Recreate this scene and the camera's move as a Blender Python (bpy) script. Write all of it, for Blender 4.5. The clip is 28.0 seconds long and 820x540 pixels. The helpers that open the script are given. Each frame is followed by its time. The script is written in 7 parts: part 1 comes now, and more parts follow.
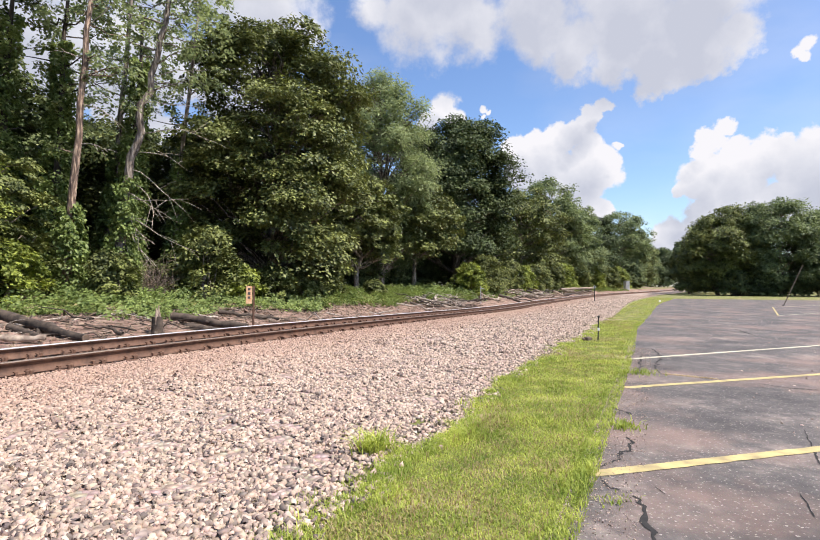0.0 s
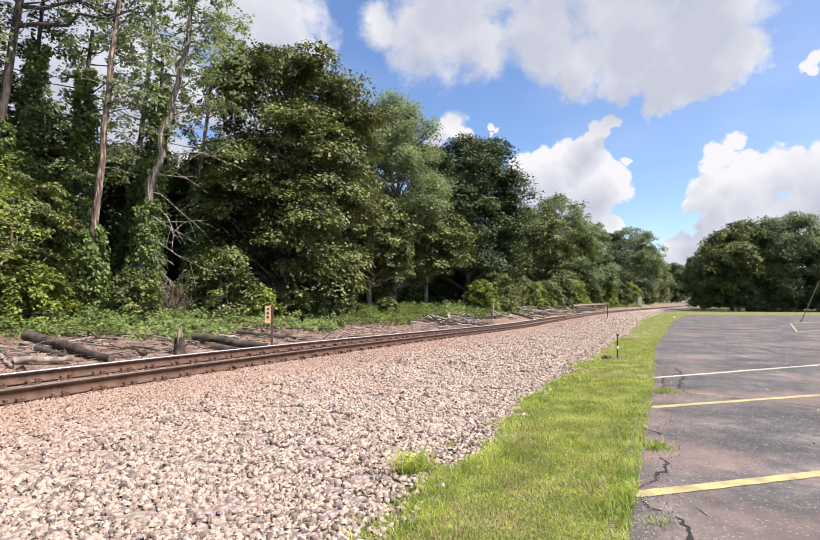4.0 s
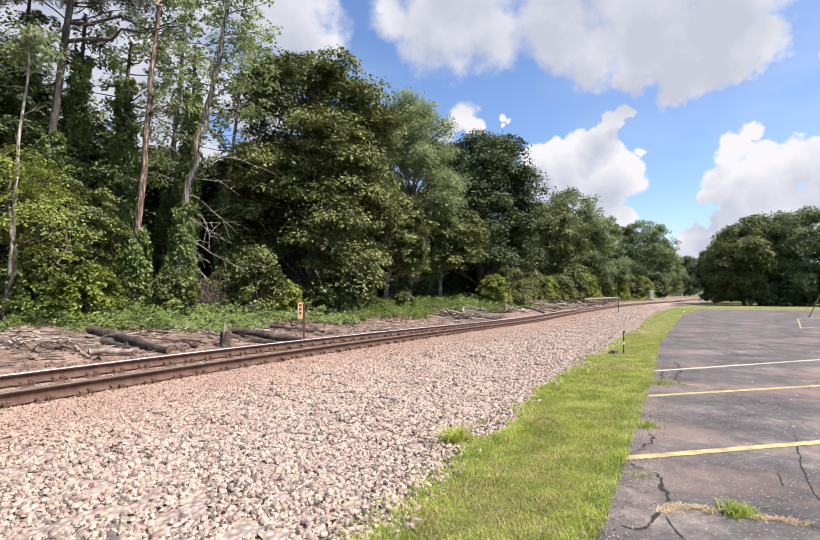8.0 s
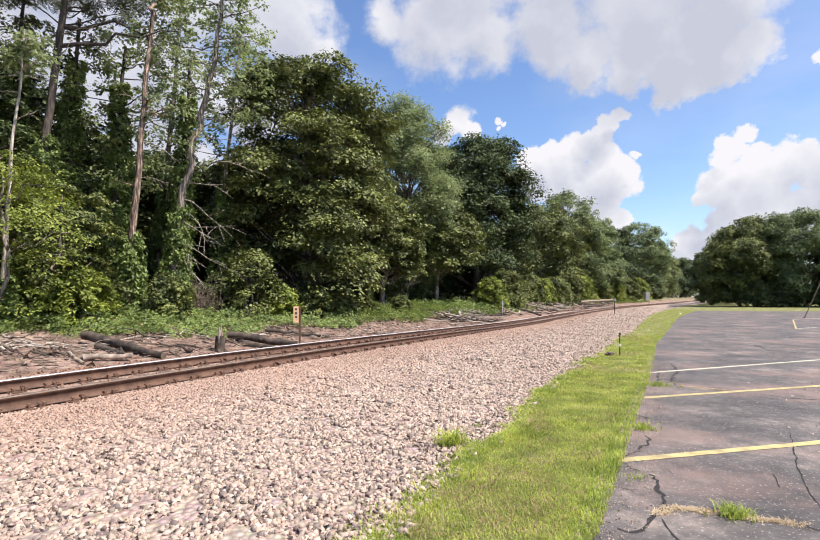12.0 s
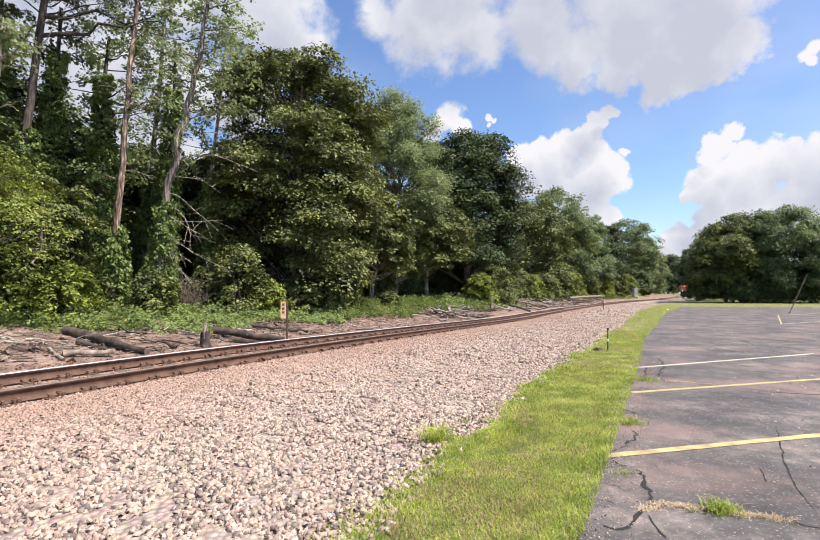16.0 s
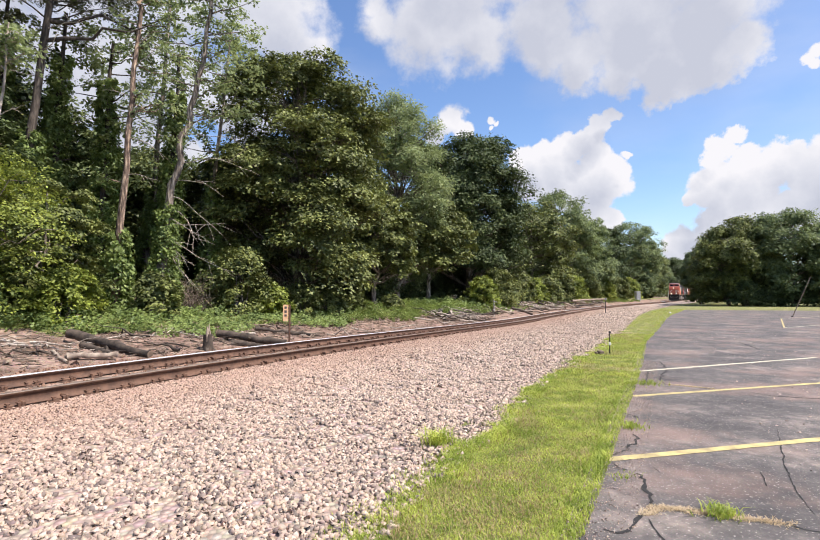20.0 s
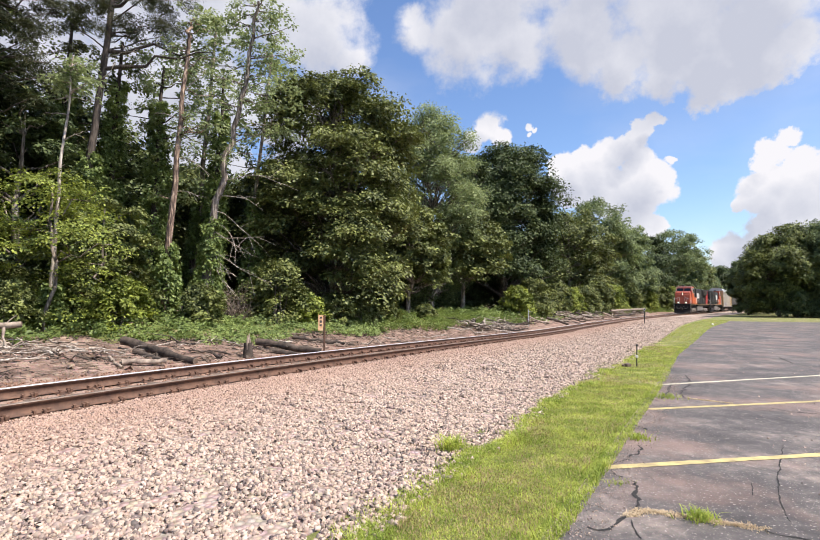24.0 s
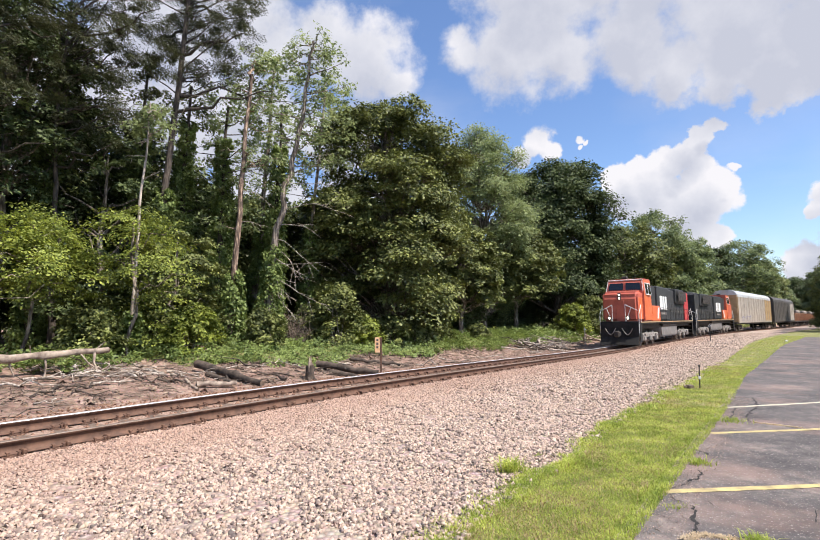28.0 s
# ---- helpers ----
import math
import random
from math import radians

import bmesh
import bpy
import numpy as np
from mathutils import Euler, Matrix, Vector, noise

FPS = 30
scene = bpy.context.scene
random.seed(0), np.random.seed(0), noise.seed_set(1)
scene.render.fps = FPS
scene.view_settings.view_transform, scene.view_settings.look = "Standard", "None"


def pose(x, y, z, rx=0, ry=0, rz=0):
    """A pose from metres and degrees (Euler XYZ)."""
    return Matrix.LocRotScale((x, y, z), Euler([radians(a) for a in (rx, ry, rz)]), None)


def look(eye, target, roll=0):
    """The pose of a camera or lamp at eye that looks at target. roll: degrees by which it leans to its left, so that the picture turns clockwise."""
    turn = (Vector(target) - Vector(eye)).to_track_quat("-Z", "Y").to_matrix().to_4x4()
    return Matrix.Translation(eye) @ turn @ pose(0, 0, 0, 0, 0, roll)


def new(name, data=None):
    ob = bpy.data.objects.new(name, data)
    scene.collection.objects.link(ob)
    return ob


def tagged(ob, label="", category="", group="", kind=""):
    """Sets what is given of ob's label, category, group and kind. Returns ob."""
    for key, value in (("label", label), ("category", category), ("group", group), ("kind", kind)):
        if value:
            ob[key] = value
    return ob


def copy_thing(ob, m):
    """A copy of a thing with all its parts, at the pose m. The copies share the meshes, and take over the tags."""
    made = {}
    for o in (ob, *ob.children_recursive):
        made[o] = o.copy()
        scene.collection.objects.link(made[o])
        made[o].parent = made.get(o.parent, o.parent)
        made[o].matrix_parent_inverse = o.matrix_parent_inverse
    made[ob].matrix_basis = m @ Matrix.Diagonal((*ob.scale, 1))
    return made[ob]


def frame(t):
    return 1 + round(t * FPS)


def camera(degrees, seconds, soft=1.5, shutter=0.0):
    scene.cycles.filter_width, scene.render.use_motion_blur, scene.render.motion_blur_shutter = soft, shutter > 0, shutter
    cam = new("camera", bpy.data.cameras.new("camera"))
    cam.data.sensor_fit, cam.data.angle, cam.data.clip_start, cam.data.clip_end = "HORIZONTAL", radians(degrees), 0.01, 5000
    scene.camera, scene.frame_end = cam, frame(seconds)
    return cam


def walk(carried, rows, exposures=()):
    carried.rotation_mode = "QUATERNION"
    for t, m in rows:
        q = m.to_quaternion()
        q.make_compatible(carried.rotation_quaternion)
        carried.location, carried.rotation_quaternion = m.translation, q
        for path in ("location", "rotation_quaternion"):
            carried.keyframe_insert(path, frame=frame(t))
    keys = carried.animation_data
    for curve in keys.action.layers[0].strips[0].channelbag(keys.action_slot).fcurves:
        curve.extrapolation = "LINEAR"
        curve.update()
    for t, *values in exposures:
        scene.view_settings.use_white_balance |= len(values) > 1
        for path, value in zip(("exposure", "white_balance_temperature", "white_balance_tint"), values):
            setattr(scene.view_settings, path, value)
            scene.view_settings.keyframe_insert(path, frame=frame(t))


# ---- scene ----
cam = camera(77.49, 28.0, soft=1.1)
PATH = [
    (0, pose(0.484, 1.226, 1.298, 91.63, -0.37, -0.94)),
    (0.5, pose(0.480, 1.214, 1.297, 91.74, -0.37, 0.21)),
    (1, pose(0.465, 1.208, 1.298, 92.03, -0.30, 1.38)),
    (1.5, pose(0.454, 1.211, 1.301, 92.46, -0.27, 1.93)),
    (2, pose(0.451, 1.230, 1.311, 93.06, -0.23, 1.57)),
    (2.5, pose(0.407, 1.265, 1.315, 93.54, -0.06, 0.92)),
    (3, pose(0.356, 1.298, 1.313, 93.81, 0.09, 0.38)),
    (3.5, pose(0.346, 1.312, 1.315, 93.79, 0.08, -0.09)),
    (5.5, pose(-0.094, -0.111, 1.535, 92.10, -0.57, 1.65)),
    (6, pose(-0.094, -0.123, 1.539, 92.00, -0.54, 1.85)),
    (6.5, pose(-0.093, -0.128, 1.539, 92.06, -0.49, 1.79)),
    (7, pose(-0.088, -0.128, 1.535, 92.22, -0.40, 1.63)),
    (7.5, pose(-0.081, -0.125, 1.533, 92.39, -0.33, 1.47)),
    (8, pose(-0.078, -0.125, 1.531, 92.62, -0.25, 1.31)),
    (8.5, pose(-0.066, -0.120, 1.529, 92.77, -0.14, 1.17)),
    (9, pose(-0.061, -0.114, 1.527, 92.88, -0.07, 1.05)),
    (9.5, pose(-0.054, -0.100, 1.524, 92.94, 0.01, 1.00)),
    (10, pose(-0.054, -0.107, 1.525, 92.97, 0.05, 1.01)),
    (10.5, pose(-0.055, -0.107, 1.527, 92.98, 0.07, 1.03)),
    (11, pose(-0.053, -0.103, 1.526, 92.99, 0.10, 1.05)),
    (11.5, pose(-0.052, -0.107, 1.526, 93.00, 0.13, 1.02)),
    (12, pose(-0.051, -0.100, 1.525, 93.00, 0.11, 0.96)),
    (12.5, pose(-0.044, -0.095, 1.523, 93.00, 0.14, 0.91)),
    (14.5, pose(-0.018, -0.042, 1.510, 92.85, 0.13, 0.38)),
    (15, pose(-0.013, -0.026, 1.506, 92.78, 0.10, 0.17)),
    (15.5, pose(-0.004, -0.002, 1.504, 92.67, 0.09, -0.04)),
    (16, pose(0.004, 0.013, 1.497, 92.57, 0.09, -0.13)),
    (16.5, pose(0.003, 0.014, 1.498, 92.45, 0.04, -0.11)),
    (17, pose(0.000, 0.000, 1.500, 92.40, 0.00, -0.00)),
    (17.5, pose(-0.008, -0.005, 1.502, 92.40, -0.03, 0.11)),
    (18, pose(-0.010, -0.011, 1.503, 92.48, -0.02, 0.17)),
    (18.5, pose(-0.005, -0.007, 1.503, 92.57, -0.03, 0.18)),
    (19, pose(0.002, -0.010, 1.502, 92.68, -0.03, 0.17)),
    (19.5, pose(0.000, -0.019, 1.504, 92.77, -0.01, 0.13)),
    (20, pose(0.008, -0.022, 1.508, 92.89, 0.04, 0.11)),
    (20.5, pose(0.013, -0.027, 1.509, 92.98, 0.04, 0.11)),
    (21, pose(0.017, -0.030, 1.512, 93.06, 0.07, 0.14)),
    (21.5, pose(0.031, -0.048, 1.520, 93.15, 0.07, 0.35)),
    (23.5, pose(0.155, -0.452, 1.587, 93.59, -0.25, 3.23)),
    (24, pose(0.243, -0.547, 1.611, 93.78, -0.28, 4.24)),
    (24.5, pose(0.242, -0.631, 1.633, 94.00, -0.18, 5.15)),
    (25, pose(0.231, -0.688, 1.648, 94.28, -0.17, 5.86)),
    (25.5, pose(0.227, -0.732, 1.659, 94.57, -0.07, 6.47)),
    (26, pose(0.223, -0.776, 1.670, 94.83, -0.08, 7.04)),
    (26.5, pose(0.213, -0.807, 1.680, 95.11, -0.04, 7.61)),
    (27, pose(0.201, -0.865, 1.704, 95.36, 0.07, 8.18)),
    (27.5, pose(0.192, -0.913, 1.720, 95.65, 0.26, 8.85)),
    (28, pose(0.217, -0.982, 1.732, 95.84, 0.48, 10.03)),
]
walk(cam, PATH)

# ---- light ----
SUN_TO = Vector((0.91, -0.32, 1.58)).normalized()
SUN_EL = math.asin(SUN_TO.z)
SUN_AZ = math.atan2(SUN_TO.x, SUN_TO.y)
scene.view_settings.exposure = 0.72


def build_world():
    w = bpy.data.worlds.new("sky")
    scene.world = w
    w.use_nodes = True
    nt = w.node_tree
    for n in list(nt.nodes):
        nt.nodes.remove(n)
    N = lambda kind: nt.nodes.new(kind)
    L = nt.links.new
    out = N("ShaderNodeOutputWorld")
    bg = N("ShaderNodeBackground")
    bg.inputs[1].default_value = 0.1
    sky = N("ShaderNodeTexSky")
    sky.sky_type = "NISHITA"
    sky.sun_disc = False
    sky.sun_elevation = SUN_EL
    sky.sun_rotation = SUN_AZ
    sky.altitude = 200
    sky.air_density = 1.0
    sky.dust_density = 0.9
    sky.ozone_density = 2.5
    co = N("ShaderNodeTexCoord")
    # cumulus: soft lumps round chosen directions, frayed by noise
    warp = N("ShaderNodeTexNoise")
    warp.inputs["Scale"].default_value = 9.0
    warp.inputs["Detail"].default_value = 7.0
    warp.inputs["Roughness"].default_value = 0.62
    L(co.outputs["Generated"], warp.inputs["Vector"])
    sub = N("ShaderNodeVectorMath")
    sub.operation = "SUBTRACT"
    sub.inputs[1].default_value = (0.5, 0.5, 0.5)
    L(warp.outputs["Color"], sub.inputs[0])
    scl = N("ShaderNodeVectorMath")
    scl.operation = "SCALE"
    scl.inputs["Scale"].default_value = 0.055
    L(sub.outputs[0], scl.inputs[0])
    add = N("ShaderNodeVectorMath")
    L(co.outputs["Generated"], add.inputs[0])
    L(scl.outputs[0], add.inputs[1])
    def lumps(where):
        """How deep a direction lies inside the nearest lump of cloud."""
        prev = None
        for az, el, rad in CLOUDS:
            a, e, r = radians(az), radians(el), radians(rad)
            d = N("ShaderNodeVectorMath")
            d.operation = "DISTANCE"
            d.inputs[1].default_value = (math.sin(a) * math.cos(e), math.cos(a) * math.cos(e), math.sin(e))
            L(where, d.inputs[0])
            m = N("ShaderNodeMath")
            m.operation = "MULTIPLY_ADD"
            m.inputs[1].default_value = -1.0 / r
            m.inputs[2].default_value = 1.0
            L(d.outputs["Value"], m.inputs[0])
            if prev is None:
                prev = m
            else:
                x = N("ShaderNodeMath")
                x.operation = "SMOOTH_MAX"
                x.inputs[2].default_value = 0.12
                L(prev.outputs[0], x.inputs[0])
                L(m.outputs[0], x.inputs[1])
                prev = x
        return prev

    prev = lumps(add.outputs[0])
    # the same field nearer the sun: what lies there shades the cloud below it
    higher = N("ShaderNodeVectorMath")
    higher.inputs[1].default_value = (0.02, -0.01, 0.045)
    L(add.outputs[0], higher.inputs[0])
    over = lumps(higher.outputs[0])
    fray = N("ShaderNodeTexNoise")
    fray.inputs["Scale"].default_value = 13.0
    fray.inputs["Detail"].default_value = 9.0
    fray.inputs["Roughness"].default_value = 0.62
    L(co.outputs["Generated"], fray.inputs["Vector"])
    body = N("ShaderNodeMath")
    body.operation = "MULTIPLY_ADD"
    body.inputs[1].default_value = 1.7
    L(fray.outputs["Fac"], body.inputs[0])
    L(prev.outputs[0], body.inputs[2])
    mask = N("ShaderNodeMapRange")
    mask.interpolation_type = "SMOOTHSTEP"
    # the low heaps have crisp edges, the high sheet soft ones
    rise = N("ShaderNodeSeparateXYZ")
    L(co.outputs["Generated"], rise.inputs[0])
    for end, low, high in (("From Min", 0.92, 0.74), ("From Max", 1.14, 1.42)):
        edge = N("ShaderNodeMapRange")
        edge.inputs["From Min"].default_value = 0.31
        edge.inputs["From Max"].default_value = 0.42
        edge.inputs["To Min"].default_value = low
        edge.inputs["To Max"].default_value = high
        L(rise.outputs["Z"], edge.inputs["Value"])
        L(edge.outputs["Result"], mask.inputs[end])
    L(body.outputs[0], mask.inputs["Value"])
    # thin veil low over the horizon and wisps
    veil = N("ShaderNodeTexNoise")
    veil.inputs["Scale"].default_value = 3.0
    veil.inputs["Detail"].default_value = 5.0
    mp = N("ShaderNodeMapping")
    mp.inputs["Scale"].default_value = (1, 1, 2.6)
    L(co.outputs["Generated"], mp.inputs["Vector"])
    L(mp.outputs[0], veil.inputs["Vector"])
    vr = N("ShaderNodeMapRange")
    vr.inputs["From Min"].default_value = 0.42
    vr.inputs["From Max"].default_value = 0.85
    vr.inputs["To Max"].default_value = 0.34
    L(veil.outputs["Fac"], vr.inputs["Value"])
    mx = N("ShaderNodeMath")
    mx.operation = "MAXIMUM"
    L(mask.outputs["Result"], mx.inputs[0])
    L(vr.outputs["Result"], mx.inputs[1])
    # cloud body: white tops, blue-grey hollows
    lump = N("ShaderNodeTexNoise")
    lump.inputs["Scale"].default_value = 8.0
    lump.inputs["Detail"].default_value = 6.0
    lump.inputs["Roughness"].default_value = 0.6
    L(co.outputs["Generated"], lump.inputs["Vector"])
    deep = N("ShaderNodeMath")
    deep.operation = "MULTIPLY_ADD"
    deep.inputs[1].default_value = 0.55
    L(over.outputs[0], deep.inputs[0])
    L(lump.outputs["Fac"], deep.inputs[2])
    ramp = N("ShaderNodeValToRGB")
    e = ramp.color_ramp.elements
    e[0].position = 0.36
    e[0].color = (5.8, 5.7, 5.95, 1)
    e[1].position = 0.95
    e[1].color = (3.6, 3.75, 4.4, 1)
    mid = e.new(0.58)
    mid.color = (4.8, 4.85, 5.3, 1)
    L(deep.outputs[0], ramp.inputs["Fac"])
    mix = N("ShaderNodeMix")
    mix.data_type = "RGBA"
    L(mx.outputs[0], mix.inputs["Factor"])
    blue = N("ShaderNodeHueSaturation")
    blue.inputs["Saturation"].default_value = 1.10
    blue.inputs["Hue"].default_value = 0.506
    blue.inputs["Value"].default_value = 1.28
    L(sky.outputs[0], blue.inputs["Color"])
    L(blue.outputs[0], mix.inputs["A"])
    L(ramp.outputs["Color"], mix.inputs["B"])
    L(mix.outputs["Result"], bg.inputs[0])
    L(bg.outputs[0], out.inputs[0])


# azimuth, elevation, radius of each lump of cloud, degrees
CLOUDS = [
    (2.9, 28.0, 5.6), (7.7, 27.7, 5.0), (9.1, 25.7, 2.4), (15.4, 25.4, 3.8),
    (18.9, 24.4, 4.5), (23.5, 23.4, 4.7), (27.4, 23.0, 5.1), (31.4, 22.8, 4.3),
    (33.4, 23.2, 2.8), (15.2, 28.9, 6.0), (25.1, 27.3, 7.4), (31.9, 26.6, 5.9),
    (5.9, 33.3, 7.7), (17.5, 33.8, 10.1), (29.9, 32.0, 9.4), (-3.4, 28.7, 2.4),
    (-4.0, 30.1, 1.8), (1.7, 29.9, 3.7), (19.8, 16.5, 1.6), (20.6, 17.4, 1.7),
    (21.8, 18.4, 1.2), (19.1, 15.7, 1.3), (12.7, 14.4, 1.8), (14.9, 14.6, 2.0),
    (17.1, 14.6, 2.3), (14.1, 12.2, 3.0), (17.0, 12.0, 3.9), (20.2, 12.1, 3.3),
    (21.5, 12.5, 2.1), (23.0, 13.8, 0.7), (19.6, 9.4, 2.7), (21.6, 7.9, 1.6),
    (4.7, 19.3, 2.1), (6.1, 18.1, 1.5), (2.9, 17.6, 1.7), (9.1, 18.8, 0.55), (9.7, 18.4, 0.45), (9.1, 18.1, 0.4),
    (32.7, 15.1, 1.2), (31.6, 14.0, 1.6), (30.7, 13.0, 1.4), (33.2, 12.6, 2.1),
    (31.9, 10.7, 2.9), (30.1, 9.8, 2.5), (28.5, 9.3, 1.2), (34.7, 11.0, 3.1),
    (37.0, 11.7, 2.3), (38.1, 10.3, 2.9), (33.4, 8.1, 4.0), (30.5, 6.8, 2.6),
    (28.2, 5.0, 2.4), (31.3, 4.8, 2.6), (37.6, 7.6, 3.2), (40.5, 10.4, 4.1),
    (40.7, 6.0, 4.6), (38.3, 20.4, 0.8), (39.0, 20.9, 0.9), (38.7, 19.8, 0.7),
    (-14.2, 27.9, 5.3), (-19.3, 29.1, 5.1), (-11.3, 25.7, 2.6),
    (-36.8, 10.6, 8.8), (-46.1, 10.4, 10.1), (-35.9, 19.8, 7.7),
    (-27.2, 21.1, 7.6), (-26.1, 11.4, 8.1), (-30.0, 31.0, 7.5), (-38.0, 29.0, 8.0),
    (-24.0, 28.0, 4.5), (-44.0, 22.0, 8.0), (-18.0, 20.0, 5.0), (-17.0, 13.0, 5.0),
]
build_world()
sun = new("sun", bpy.data.lights.new("sun", "SUN"))
sun.data.energy = 4.7
sun.data.angle = radians(0.53)
sun.data.color = (1.0, 0.93, 0.84)
sun.matrix_world = look(SUN_TO * 200, (0, 0, 0))

# ---- the plan ----
# y runs ahead from where the film is shot, x to the right; the car park's surface is z = 0


def smooth(a, b, v):
    k = min(1.0, max(0.0, (v - a) / (b - a)))
    return k * k * (3 - 2 * k)


def track_x(y):
    """The middle of the track: straight near by, then bending to the right."""
    x = -8.93 + 0.475 * y
    if y > 35:
        k = min(y, 100) - 35
        x += 0.00135 * k * k
    if y > 100:
        x += 0.1755 * (y - 100)
    if y > 225:
        k = min(y, 330) - 225
        x += 0.0032 * k * k + 0.672 * max(0, y - 330)
    return x + 2.3 * smooth(40, 108, y) - 1.5 * smooth(112, 175, y)


def rail_z(y):
    """Height of the rails' running surface."""
    if y < 8:
        return 0.30
    if y < 37:
        k = (y - 8) / 29
        return 0.30 - 0.35 * k * k * (3 - 2 * k)
    if y < 90:
        k = (y - 37) / 53
        return -0.05 + 0.17 * k * k * (3 - 2 * k)
    return 0.12


# arc length along the track, sampled finely
TR_Y = np.linspace(-80, 900, 9801)
TR_X = np.array([track_x(v) for v in TR_Y])
TR_S = np.concatenate([[0], np.cumsum(np.hypot(np.diff(TR_X), np.diff(TR_Y)))])
TR_S -= np.interp(0, TR_Y, TR_S)


def along(s):
    """Place on the track's middle at s metres from y = 0, and the unit vector of its way there."""
    y = float(np.interp(s, TR_S, TR_Y))
    y1, y2 = float(np.interp(s - 0.3, TR_S, TR_Y)), float(np.interp(s + 0.3, TR_S, TR_Y))
    d = Vector((track_x(y2) - track_x(y1), y2 - y1, rail_z(y2) - rail_z(y1))).normalized()
    return Vector((track_x(y), y, rail_z(y))), d


def beside(s, u):
    """Ground place u metres to the right of the track's middle."""
    p, d = along(s)
    return p.x + d.y * u, p.y - d.x * u


def off_track(x, y):
    """Distance of a place to the right of the track's middle (left is negative)."""
    e = 0.5
    sl = (track_x(y + e) - track_x(y - e)) / (2 * e)
    return (x - track_x(y)) / math.hypot(1, sl)


def ground_z(x, y):
    u = off_track(x, y)
    bed = rail_z(y) - 0.30
    n = noise.noise(Vector((x * 0.35, y * 0.35, 3.1))) * 0.05
    if u >= 0:
        crest = bed + 0.105
        z = crest + (bed * 0.3 - 0.02 - crest) * smooth(1.3, 6.6, u)
        z = z + (0.0 - z) * smooth(6.0, 7.6, u)
        if 1.5 < u < 6.2:
            k = smooth(1.5, 2.4, u) * (1 - smooth(5.4, 6.2, u))
            z += n * 0.8 + 0.075 * k * noise.noise(Vector((x * 1.15, y * 1.15, 8.3)))
        return z
    v = -u
    low = bed * (1 - smooth(3, 9, v))
    z = low + 0.105 - 0.04 * smooth(1.3, 2.4, v)
    z += 0.32 * smooth(2.4, 5.2, v) + 0.36 * smooth(5.0, 8.5, v) + 0.5 * smooth(8.5, 40, v)
    if v > 2.2:
        z += n * min(1.0, (v - 2.2)) * 1.6
    return z


# ---- materials ----
def material(name):
    m = bpy.data.materials.new(name)
    m.use_nodes = True
    nt = m.node_tree
    return m, nt, nt.nodes["Principled BSDF"]


def noise_node(nt, scale, detail=4.0, rough=0.55, coords="Object"):
    co = nt.nodes.new("ShaderNodeTexCoord")
    n = nt.nodes.new("ShaderNodeTexNoise")
    n.inputs["Scale"].default_value = scale
    n.inputs["Detail"].default_value = detail
    n.inputs["Roughness"].default_value = rough
    nt.links.new(co.outputs[coords], n.inputs["Vector"])
    return n


def ramp_node(nt, fac, stops):
    r = nt.nodes.new("ShaderNodeValToRGB")
    e = r.color_ramp.elements
    while len(e) < len(stops):
        e.new(0.5)
    for el, (p, c) in zip(e, stops):
        el.position = p
        el.color = (*c, 1)
    nt.links.new(fac, r.inputs["Fac"])
    return r


def bump_node(nt, bsdf, height, strength, dist=0.02):
    b = nt.nodes.new("ShaderNodeBump")
    b.inputs["Strength"].default_value = strength
    b.inputs["Distance"].default_value = dist
    nt.links.new(height, b.inputs["Height"])
    nt.links.new(b.outputs[0], bsdf.inputs["Normal"])
    return b


def blend(nt, a, b, fac, mode="MIX"):
    m = nt.nodes.new("ShaderNodeMix")
    m.data_type = "RGBA"
    m.blend_type = mode
    for sock, v in (("Factor", fac), ("A", a), ("B", b)):
        if isinstance(v, (int, float)):
            m.inputs[sock].default_value = v
        elif isinstance(v, tuple):
            m.inputs[sock].default_value = (*v, 1)
        else:
            nt.links.new(v, m.inputs[sock])
    return m.outputs["Result"]


def rough_paint(name, c1, c2, scale=6.0, rough=0.6, metal=0.0, bump=0.15, fine=60.0, spread=(0.35, 0.65)):
    """A weathered surface: two tones in patches, fine grain, slight relief."""
    m, nt, b = material(name)
    n = noise_node(nt, scale, 6.0, 0.6)
    g = noise_node(nt, fine, 3.0)
    r = ramp_node(nt, n.outputs["Fac"], [(spread[0], c1), (spread[1], c2)])
    col = blend(nt, r.outputs["Color"], g.outputs["Color"], 0.12, "OVERLAY")
    nt.links.new(col, b.inputs["Base Color"])
    b.inputs["Roughness"].default_value = rough
    b.inputs["Metallic"].default_value = metal
    bump_node(nt, b, g.outputs["Fac"], bump, 0.004)
    return m


